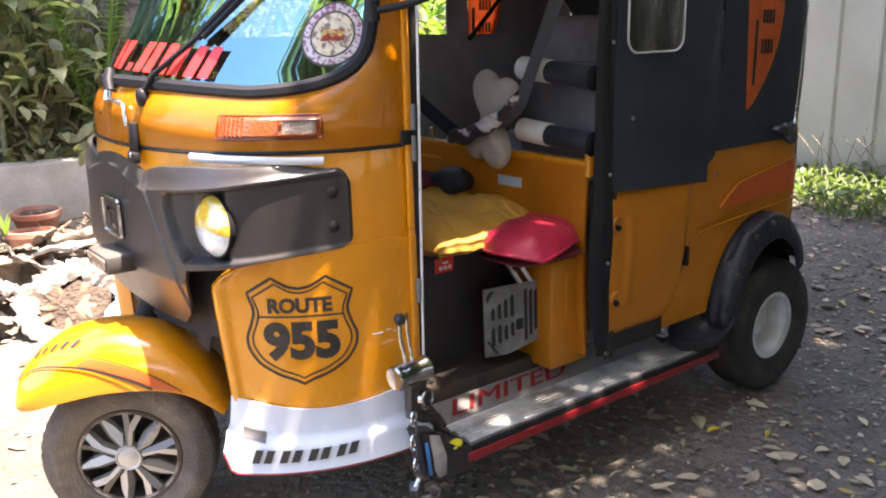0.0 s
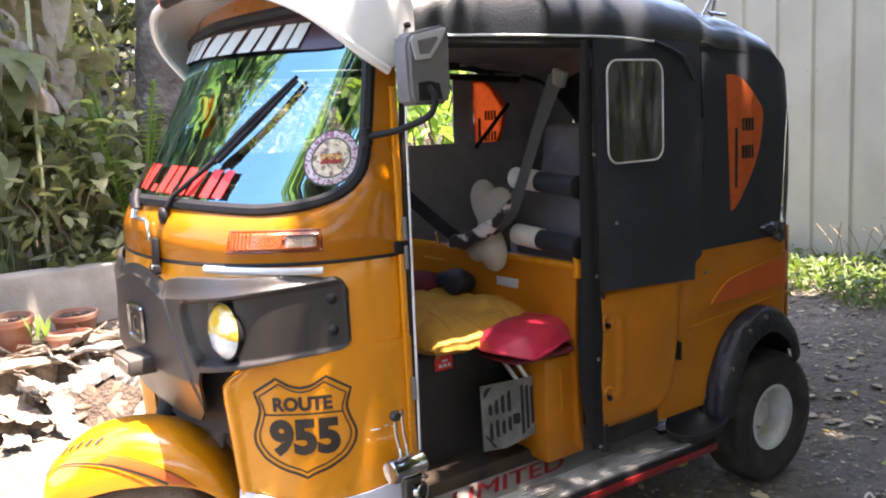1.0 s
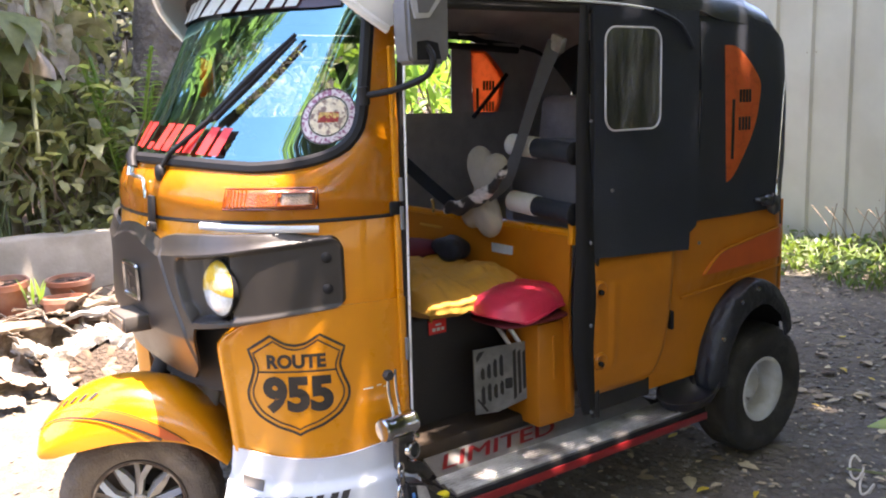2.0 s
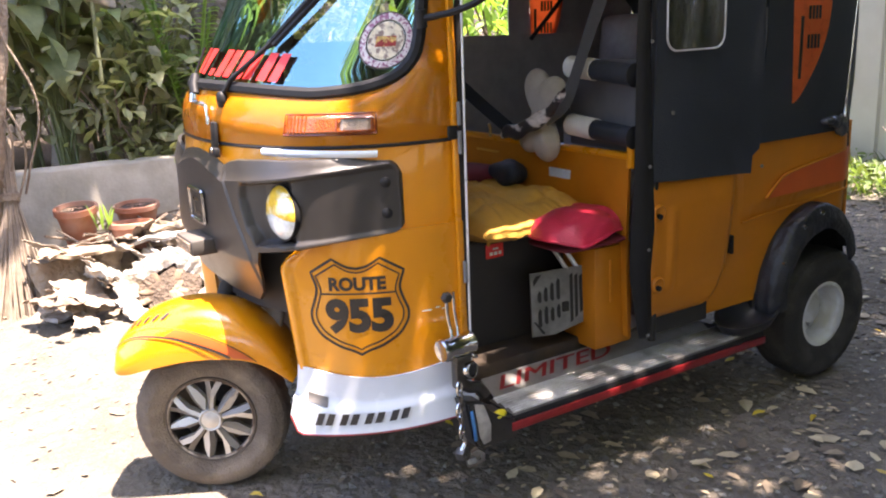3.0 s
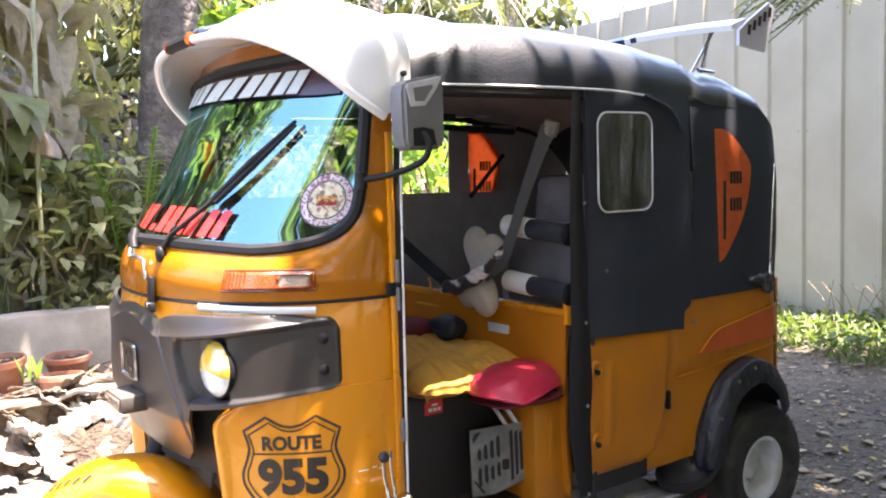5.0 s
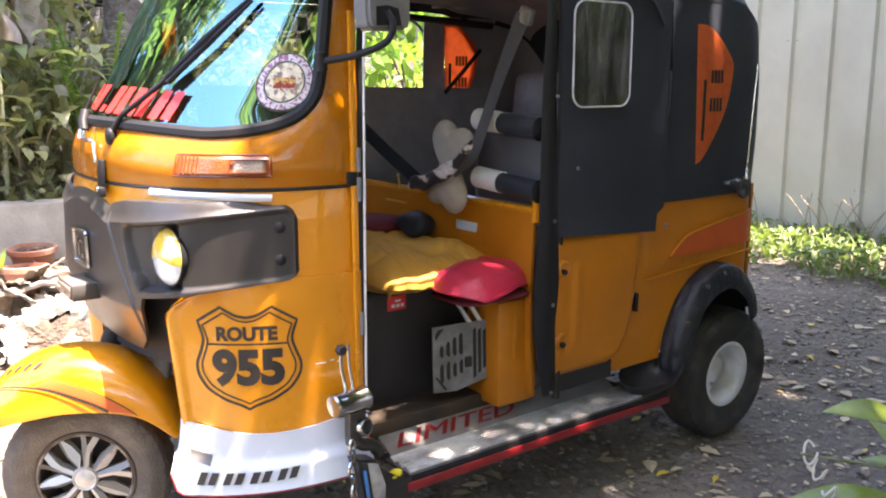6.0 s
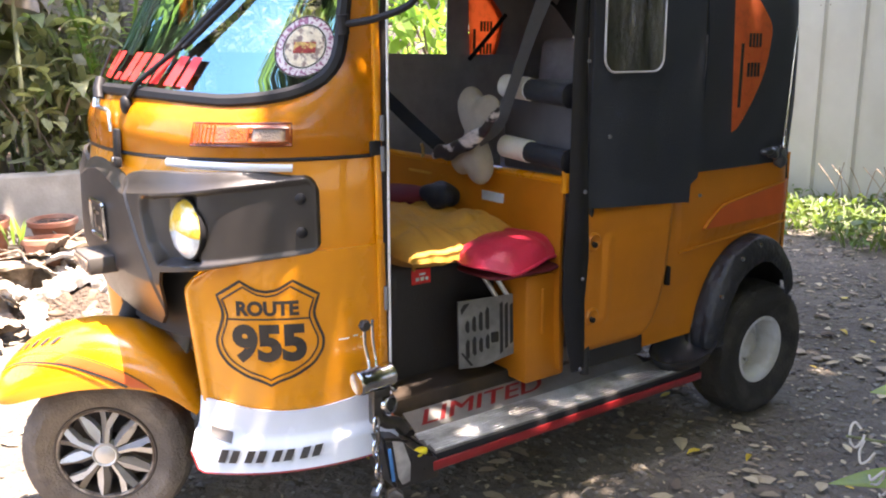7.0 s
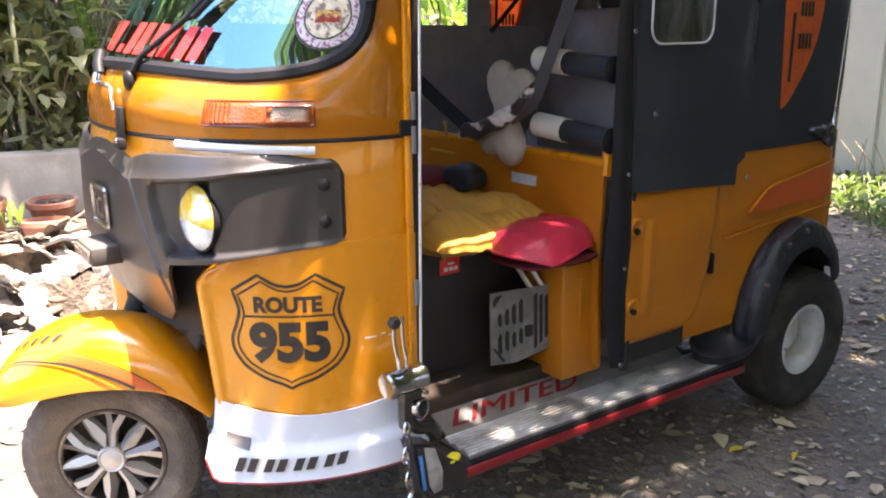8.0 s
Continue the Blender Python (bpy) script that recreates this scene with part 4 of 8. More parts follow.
def canopy():
    st = [(0.585, 0.575, 1.50, 1.70), (0.70, 0.582, 1.515, 1.725), (0.95, 0.585, 1.52, 1.74), (1.25, 0.588, 1.52, 1.738), (1.52, 0.588, 1.515, 1.715),
          (1.66, 0.585, 1.51, 1.69), (1.74, 0.582, 1.49, 1.652), (1.9, 0.58, 1.48, 1.64), (2.03, 0.575, 1.46, 1.60), (2.12, 0.56, 1.40, 1.53), (2.19, 0.53, 1.30, 1.42), (2.23, 0.48, 1.15, 1.25)]
    xs = [s[0] for s in st]
    def at(x, k):
        return float(np.interp(x, xs, [s[k] for s in st]))
    def f(u, v):
        x = 0.585 + (2.23 - 0.585) * u
        hw, ze, zt = at(x, 1), at(x, 2), at(x, 3)
        a = math.pi * v
        c, s = math.cos(a), math.sin(a)
        y = -hw * math.copysign(abs(c) ** 0.62, c)
        z = ze + (zt - ze) * abs(s) ** 0.75
        z += 0.006 * noise.noise(Vector((x * 7, y * 5, 0)))
        return Vector((x, y, z))
    bm = BM()
    sheet(bm, f, 70, 50, 0.006)
    can = part("soft_top", bm, M_ROOFV, RICK, "black vinyl soft top roof", sharp=60)
    bm = BM()
    sheet(bm, lambda u, v: f(0.03 + 0.90 * u, 0.06 + 0.88 * v) - Vector((0, 0, 0.022)), 40, 30, 0.003)
    part("headliner", bm, M_LINER, can, "faded grey cloth headliner")
    # white piping along the roof edge
    for s in (-1, 1):
        bm = BM()
        pts = [(0.60, s * 0.592, 1.512), (0.9, s * 0.598, 1.518), (1.25, s * 0.6, 1.518), (1.42, s * 0.6, 1.508), (1.54, s * 0.6, 1.47), (1.60, s * 0.6, 1.40)]
        tube(bm, smooth(pts[:4], 6), 0.0036, 6)
        part("piping", bm, M_WHITEDEC, can, "white roof piping")
        bm = BM()
        tube(bm, smooth([pts[3], pts[4], pts[5]], 6), 0.006, 6)
        part("seam_cord", bm, M_VINYL, can)
    # rear wall
    bm = BM()
    def g(u, v):
        y = -0.56 + 1.12 * u
        e = abs(y) / 0.56
        z = 0.80 + (1.20 - 0.80) * v
        x = 2.255 - 0.03 * v - 0.10 * e ** 5
        return Vector((x, y, z))
    sheet(bm, g, 40, 12, 0.006)
    part("rear_curtain", bm, M_VINYL, can)
    # side walls behind the doors
    for s in (-1, 1):
        bm = BM()
        x0 = 1.66 if s < 0 else 1.56
        def w(u, v):
            zb = 0.865
            zt = 1.49
            x = x0 + (2.19 - x0) * u
            zt = min(1.50, at(x, 2) + 0.022)
            z = zb + (zt - zb) * v
            bul = 0.012 * math.sin(math.pi * v) + 0.004 * noise.noise(Vector((x * 6, z * 6, s)))
            y = 0.578 + bul - 0.03 * max(0, (x - 2.06) / 0.1) ** 2
            return Vector((x, s * y, z))
        # orange D-shaped panel with plain dark bars
        ol = [(0, 0.434), (0.055, 0.431), (0.104, 0.403), (0.150, 0.360), (0.184, 0.315), (0.180, 0.26), (0.160, 0.189), (0.112, 0.10), (0.052, 0.018), (0.018, 0.0)]
        pts = [Vector((a, b)) for a, b in ol]
        fin = []
        for i in range(len(pts) - 1):
            p0, p1, p2, p3 = pts[max(i - 1, 0)], pts[i], pts[i + 1], pts[min(i + 2, len(pts) - 1)]
            for k in range(4):
                t = k / 4
                fin.append(0.5 * ((2 * p1) + (p2 - p0) * t + (2 * p0 - 5 * p1 + 4 * p2 - p3) * t * t + (3 * p1 - p0 - 3 * p2 + p3) * t ** 3))
        fin.append(pts[-1])
        px, pz = (1.771, 0.978) if s < 0 else (1.655, 1.05)
        def lay(x, z, o=0.0):
            v = (pz + z - 0.865) / (min(1.50, at(px + x, 2) + 0.022) - 0.865)
            u = (px + x - x0) / (2.19 - x0)
            q = w(u, v)
            q.y += s * o * (1 if s < 0 else -1)
            return q
        # the curtain, open behind the far panel so that daylight glows through it
        cm = BM()
        sheet(cm, w, 60, 48)
        if s > 0:
            def inside(x, z):
                hit = False
                for i in range(len(fin)):
                    p, q = fin[i], fin[i - 1]
                    if (p.y > z) != (q.y > z) and x < p.x + (q.x - p.x) * (z - p.y) / (q.y - p.y):
                        hit = not hit
                return hit
            gone = [fc for fc in cm.faces if inside((fc.calc_center_median().x - px - 0.06) * 1.22 + 0.06, (fc.calc_center_median().z - pz - 0.22) * 1.1 + 0.22)]
            bmesh.ops.delete(cm, geom=gone, context='FACES')
        bmesh.ops.recalc_face_normals(cm, faces=cm.faces)
        bmesh.ops.solidify(cm, geom=cm.faces[:], thickness=0.005)
        side = part("side_curtain", cm, M_VINYL if s < 0 else M_LINER, can, "black vinyl rear side curtain")
        bm = BM()
        cen = (0.06, 0.22)
        N = len(fin)
        rings = []
        for k in (1.0, 0.6, 0.25):
            rings.append([bm.verts.new(lay(cen[0] + (q.x - cen[0]) * k, cen[1] + (q.y - cen[1]) * k, 0.008)) for q in fin])
        for a, b in zip(rings, rings[1:]):
            for i in range(N):
                bm.faces.new((a[i], a[(i + 1) % N], b[(i + 1) % N], b[i]))
        bm.faces.new(rings[-1])
        pa = part("orange_panel", bm, M_ORANGE if s < 0 else M_ORANGER, side, "orange panel with dark marks")
        bm = BM()
        bb = [(0.030, 0.075, 0.014, 0.19)]
        for k in range(4):
            bb += [(0.066 + 0.0165 * k, 0.255, 0.012, 0.040), (0.064 + 0.0165 * k, 0.166, 0.012, 0.042)]
        bm.free()
        for one in bb:
            bm = BM()
            bars(bm, [one], lambda x, y: lay(x, y, 0.011), 0)
            part("mark_bar", bm, M_DECAL, pa)
    # near door curtain with clear window
    bm = BM()
    zb0, zb1 = 0.808, 0.779
    def c(u, v):
        x = 1.185 + (1.640 - 1.185) * u
        zb = zb0 + (zb1 - zb0) * u
        z = zb + (1.512 - zb) * v
        if v < 0.1 and u > 0.88:
            x -= 0.03 * (u - 0.88) / 0.12
        y = -0.592 - 0.008 * math.sin(math.pi * v) + 0.007 * noise.noise(Vector((x * 5, z * 3.5, 4)))
        return Vector((x, y, z))
    sheet(bm, c, 30, 40, 0.005)
    cur = part("door_curtain", bm, M_VINYL, can, "black vinyl door curtain hanging over the door")
    mw = Matrix.Translation((1.332, -0.606, 1.312)) @ Euler((radians(90), 0, 0)).to_matrix().to_4x4()
    bm = BM()
    ol = rrect(0.230, 0.286, 0.040)
    prism(bm, ol, 0.002, mw)
    wi = part("clear_window", bm, M_CLEARV, cur, "clear flexible window")
    bm = BM()
    tube(bm, [mw @ Vector((x, y, 0.002)) for x, y in ol], 0.0030, 6, closed=True)
    part("white_border", bm, M_STEELRIM, wi, "white stitched border")
    for p in ((1.64, -0.605, 0.80), (1.25, -0.602, 1.0)):
        bm = BM()
        lathe(bm, [(0.006, 0), (0.006, 0.004), (0, 0.006)], Matrix.Translation(p) @ Euler((radians(90), 0, 0)).to_matrix().to_4x4(), 12)
        part("snap", bm, M_MIRROR, cur)
    # strap over the middle post
    bm = BM()
    def strap(u, v):
        z = 0.350 + (1.51 - 0.350) * v
        lo = float(np.interp(z, (0.35, 0.41, 0.55, 0.68, 0.84, 1.04, 1.26, 1.52), (1.137, 1.120, 1.094, 1.095, 1.112, 1.117, 1.120, 1.128)))
        hi = float(np.interp(z, (0.35, 0.41, 0.55, 0.68, 0.84, 1.04, 1.26, 1.52), (1.186, 1.184, 1.176, 1.188, 1.183, 1.176, 1.168, 1.160)))
        return Vector((lo + (hi - lo) * u, -0.597 - 0.010 * math.sin(math.pi * u) - 0.004 * math.sin(v * 7), z))
    sheet(bm, strap, 7, 40, 0.006)
    sp = part("post_strap", bm, M_SEAL, can, "black vinyl strap down the middle post")
    for z in (0.36, 0.62, 0.86, 1.2):
        bm = BM()
        lathe(bm, [(0.0055, 0), (0.0055, 0.004), (0, 0.006)], Matrix.Translation((1.155, -0.611, z)) @ Euler((radians(90), 0, 0)).to_matrix().to_4x4(), 10)
        part("snap", bm, M_MIRROR, sp)
    # radio aerial and bunched cover at the rear corner
    base = Vector((2.055, -0.603, 0.935))
    bm = BM()
    lathe(bm, [(0.0, -0.02), (0.009, -0.02), (0.009, 0.0), (0.006, 0.006), (0.006, 0.03), (0.0075, 0.032), (0.0075, 0.038), (0.0, 0.04)], Matrix.Translation(base), 14)
    ae = part("aerial", bm, M_CHROME, can, "thin telescopic radio aerial")
    bm = BM()
    tube(bm, [base + Vector((0.0, 0.0, 0.03)), base + Vector((0.004, -0.004, 0.16)), base + Vector((0.012, -0.008, 0.36))], [0.0035, 0.0028, 0.0016], 8)
    part("rod", bm, M_CHROME, ae)
    for k, (dx, dz, a, b) in enumerate(((0.0, -0.05, 0.024, 0.034), (-0.04, -0.035, 0.026, 0.02), (-0.075, -0.028, 0.02, 0.012))):
        bm = BM()
        blob(bm, (base.x + dx, -0.592, base.z + dz), (a, 0.016, b), 2.4, 0.5, 45, nu=30, nv=18, seed=k * 4.0)
        part("bunched_cover", bm, M_ROOFV, can, "crumpled shiny black vinyl")
    # dark stay across the far panel and a pale rail over the far window
    bm = BM()
    tube(bm, [(1.83, 0.548, 1.370), (1.74, 0.546, 1.285), (1.645, 0.548, 1.196)], 0.009, 8)
    part("roof_stay", bm, M_SEAL, can, "dark diagonal stay")
    bm = BM()
    tube(bm, [(1.58, 0.545, 1.532), (1.67, 0.545, 1.536), (1.765, 0.545, 1.533)], 0.005, 8)
    part("window_rail", bm, M_ALU, can, "thin pale rail")
    # far side lower cover and rails
    bm = BM()
    sheet(bm, lambda u, v: Vector((0.60 + 1.32 * u, 0.562 + 0.006 * math.sin(u * 9), 0.55 + (0.682 - 0.02 * u) * v)), 24, 10, 0.006)
    part("far_cover", bm, mat("grey_vinyl", (0.37, 0.36, 0.36), 0.65, vary=0.2), can, "dark grey vinyl door cover")
    return can


CANOPY = canopy()


def posts():
    for s in (-1, 1):
        bm = BM()
        o = 0.0 if s < 0 else 0.08
        tube(bm, [(0.573, s * 0.537 + o, 0.36), (0.576, s * 0.54 + o, 0.9), (0.58, s * 0.544 + o, 1.3), (0.59, s * 0.55 + o, 1.52)], 0.009, 10)
        part("front_post", bm, M_BLACKIN, RICK, "black front door post")
        bm = BM()
        tube(bm, [(0.566, s * 0.562 + o, 0.36), (0.571, s * 0.566 + o, 0.9), (0.575, s * 0.570 + o, 1.3), (0.582, s * 0.575 + o, 1.5)], 0.0032, 8)
        part("post_trim", bm, M_SILVER, RICK, "pale edge trim")
        bm = BM()
        box(bm, (0.553, s * 0.551 + o, 0.90), (0.016, 0.012, 1.0), 0.004)
        part("yellow_post", bm, M_YELLOW, RICK)
        bm = BM()
        tube(bm, [(1.212, s * 0.572, 0.32), (1.212, s * 0.572, 1.51)], 0.013, 10)
        part("middle_post", bm, M_BLACKIN, RICK)
        bm = BM()
        tube(bm, [(0.60, s * 0.565, 1.50), (1.2, s * 0.57, 1.505), (1.9, s * 0.56, 1.47)], 0.014, 10)
        part("roof_rail", bm, M_BLACKIN, RICK)
        for z in (0.99, 1.06, 0.66):
            bm = BM()
            tube(bm, [(0.56, s * 0.563 + o, z - 0.028), (0.56, s * 0.563 + o, z + 0.028)], 0.0055, 8)
            part("hinge", bm, M_MIRROR, RICK)
    bm = BM()
    box(bm, (0.545, -0.556, 1.015), (0.03, 0.008, 0.034), 0.004)
    part("hinge_plate", bm, M_SEAL, RICK)


posts()


def rear_body():
    """Yellow tub behind the driver, with wheel openings."""
    CX, CZ, RA, RB = 1.94, 0.33, 0.25, 0.305
    for s in (-1, 1):
        bm = BM()
        def f(u, v):
            x = 1.205 + (2.20 - 1.205) * u
            zt = 0.795 + 0.08 * min(1, max(0, (x - 1.60) / 0.06))
            # lower edge follows the wheel opening
            zb = 0.345
            dx = x - CX
            if abs(dx) < RA:
                zb = max(zb, CZ + RB * math.sqrt(1 - (dx / RA) ** 2))
            elif dx > 0:
                zb = 0.42
            z = zb + (zt - zb) * v
            y = 0.562 + 0.008 * math.sin(math.pi * (z - 0.34) / 0.55) - 0.06 * max(0, (x - 2.1) / 0.1) ** 2
            if z > 0.655 + 0.06 * (x - 1.6) and x > 1.59:
                y += 0.006
            return Vector((x, s * y, z))
        sheet(bm, f, 90, 26, 0.006)
        sd = part("rear_quarter", bm, M_YELLOWSHADE, RICK, "yellow rear body side")
        # half door
        bm = BM()
        def d(u, v):
            z = 0.388 + (0.80 - 0.388) * v
            right = float(np.interp(z, (0.388, 0.41, 0.437, 0.48, 0.56, 0.74, 0.80), (1.430, 1.468, 1.492, 1.512, 1.532, 1.558, 1.562)))
            x = 1.180 + (right - 1.180) * u
            e = min(min(u, 1 - u) * 14, min(v, 1 - v) * 16, 1)
            y = 0.572 + 0.014 * e ** 0.5 + 0.004 * math.sin(math.pi * v)
            y += 0.006 * step01((v - 0.18) / 0.04) * step01((0.82 - v) / 0.04) * (step01((u - 0.20) / 0.03) - 0.6 * step01((u - 0.27) / 0.05))
            return Vector((x, s * y, z))
        sheet(bm, d, 40, 40, 0.006)
        dr = part("half_door", bm, M_YELLOWSHADE, RICK, "yellow half door with pressed rib")
        for z in (0.497, 0.713):
            bm = BM()
            lathe(bm, [(0.026, -0.004), (0.026, 0.004), (0.02, 0.009), (0.011, 0.004), (0.0, 0.003)], Matrix.Translation((1.216, s * 0.588, z)) @ Euler((radians(-90 * s), 0, 0)).to_matrix().to_4x4(), 20)
            part("hinge_cup", bm, M_YELLOWSHADE, dr)
            bm = BM()
            prism(bm, [(1.196, z + 0.030), (1.244, z + 0.006), (1.244, z - 0.010), (1.196, z - 0.030)], 0.005, Matrix.Translation((0, s * 0.584 + (0 if s < 0 else 0.005), 0)) @ Euler((radians(90), 0, 0)).to_matrix().to_4x4())
            bmesh.ops.bevel(bm, geom=bm.edges[:], offset=0.0015, segments=1, affect='EDGES')
            part("hinge_plate", bm, M_YELLOWSHADE, dr)
            bm = BM()
            lathe(bm, [(0.008, 0), (0.008, 0.012), (0, 0.014)], Matrix.Translation((1.212, s * 0.591, z - 0.008)) @ Euler((radians(-90 * s), 0, 0)).to_matrix().to_4x4(), 10)
            part("bolt", bm, M_SEAL, dr)
        bm = BM()
        box(bm, (1.546, s * 0.577, 0.560), (0.012, 0.02, 0.060), 0.004)
        part("latch", bm, M_SEAL, dr)
        bm = BM()
        box(bm, (1.318, s * 0.562, 0.362), (0.27, 0.02, 0.058), 0.004)
        part("sill_gap", bm, M_BLACKIN, RICK)
        # orange flank patch
        bm = BM()
        def o(u, v):
            x = 1.70 + 0.44 * u
            t = 0.686 + 0.055 * min(1, u / 0.2) ** 0.8 + 0.062 * u
            b = 0.682 + 0.008 * u
            z = b + (t - b) * v
            y = 0.581 - 0.06 * max(0, (x - 2.1) / 0.1) ** 2
            return Vector((x, s * y, z))
        sheet(bm, o, 24, 8, 0.003)
        part("flank_patch", bm, M_REFLEX, sd, "dull orange flank patch")
        for a, b in (((1.70, 0.695), (2.14, 0.825)), ((1.592, 0.624), (2.13, 0.660))):
            bm = BM()
            if a[0] > 1.65:
                pts = [Vector((1.70 + 0.44 * k / 12, s * 0.585, 0.686 + 0.055 * min(1, k / 12 / 0.2) ** 0.8 + 0.062 * k / 12)) for k in range(12)]
            else:
                pts = [Vector((a[0] + (b[0] - a[0]) * k / 6, s * 0.579, a[1] + (b[1] - a[1]) * k / 6)) for k in range(7)]
            tube(bm, pts, 0.004, 6)
            part("crease", bm, M_YELLOWSHADE, sd)
        # mudguard flare
        bm = BM()
        def m(u, v):
            # over the top from the body outwards, then a lip turned down
            a = radians(184 - 160 * u)
            ra = RA if math.cos(a) < 0 else 0.215
            if v < 0.62:
                q = v / 0.62
                k, y = 1.0 + 0.012 * math.sin(math.pi * q), 0.566 + 0.062 * q
            else:
                q = (v - 0.62) / 0.38
                k, y = 1.0 - 0.26 * q, 0.628 + 0.016 * math.sin(math.pi * min(1.0, q * 0.7))
            w = 0.006 * noise.noise(Vector((a * 3, v * 4, s)))
            return Vector((CX + (ra * k + w) * math.cos(a), s * y, CZ + (RB * k + w) * math.sin(a)))
        sheet(bm, m, 50, 20, 0.007)
        mg = part("mudguard", bm, mat("black_rubber_guard", (0.014, 0.015, 0.019), 0.5, vary=0.3, scale=9, bump=0.4, bump_scale=18), RICK, "black rubber rear mudguard")
        for a in (150, 118, 95):
            q = Vector((CX + RA * 0.93 * math.cos(radians(a)), s * 0.634, CZ + RB * 0.93 * math.sin(radians(a))))
            bm = BM()
            lathe(bm, [(0.008, -0.004), (0.008, 0.006), (0, 0.008)], Matrix.Translation(q) @ Euler((radians(-90 * s), 0, 0)).to_matrix().to_4x4(), 10)
            part("bolt", bm, M_CHROME, mg)
        # inner liner of the wheel opening
        bm = BM()
        def li(u, v):
            a = radians(185 - 190 * u)
            return Vector((CX + RA * math.cos(a), s * (0.30 + 0.255 * v), CZ + RB * math.sin(a)))
        sheet(bm, li, 40, 4, 0.004)
        part("wheel_liner", bm, M_BLACKIN, RICK)
    # tail panel, floor and undertray
    bm = BM()
    def tail(u, v):
        y = -0.52 + 1.04 * u
        e = abs(y) / 0.56
        return Vector((2.285 - 0.09 * e ** 6, y, 0.34 + 0.54 * v))
    sheet(bm, tail, 30, 8, 0.008)
    part("tail_panel", bm, M_YELLOWSHADE, RICK)
    bm = BM()
    box(bm, (0.90, 0, 0.312), (0.68, 0.90, 0.05), 0.008)
    part("floor_pan", bm, M_MAT, RICK, "brown rubber-matted cab floor")
    bm = BM()
    box(bm, (1.70, 0, 0.335), (1.05, 0.9, 0.05), 0.008)
    part("rear_floor", bm, M_DARKIN, RICK)
    bm = BM()
    box(bm, (1.9, 0, 0.62), (0.62, 0.60, 0.5), 0.03)
    part("engine_cover", bm, M_DARKIN, RICK)


rear_body()


def tyre_profile(r, w, rim):
    h = w / 2
    return [(rim, -h * 0.72), (rim + 0.012, -h * 0.82), ((r + rim) / 2, -h), (r - 0.035, -h * 0.96), (r - 0.012, -h * 0.80), (r - 0.002, -h * 0.5), (r, 0),
            (r - 0.002, h * 0.5), (r - 0.012, h * 0.80), (r - 0.035, h * 0.96), ((r + rim) / 2, h), (rim + 0.012, h * 0.82), (rim, h * 0.72)]


def tyre(bm, r, w, rim, m, seg=132):
    """Tyre with tread blocks pressed into its crown."""
    prof = tyre_profile(r, w, rim)
    fine = []
    for (r0, h0), (r1, h1) in zip(prof, prof[1:]):
        fine += [(r0 + (r1 - r0) * k / 3, h0 + (h1 - h0) * k / 3) for k in range(3)]
    fine.append(prof[-1])
    rings = []
    for i, (q, h) in enumerate(fine):
        ring = []
        for k in range(seg):
            a = 2 * math.pi * k / seg
            d = 0.0
            if q > r - 0.02:
                groove = (k + int(abs(h) / w * 14)) % 3 == 0 or abs(abs(h) - 0.18 * w) < 0.05 * w
                d = -0.0035 if groove else 0.0
            ring.append(bm.verts.new(m @ Vector(((q + d) * math.cos(a), (q + d) * math.sin(a), h))))
        rings.append(ring)
    for a, b in zip(rings, rings[1:]):
        for k in range(seg):
            bm.faces.new((a[k], a[(k + 1) % seg], b[(k + 1) % seg], b[k]))


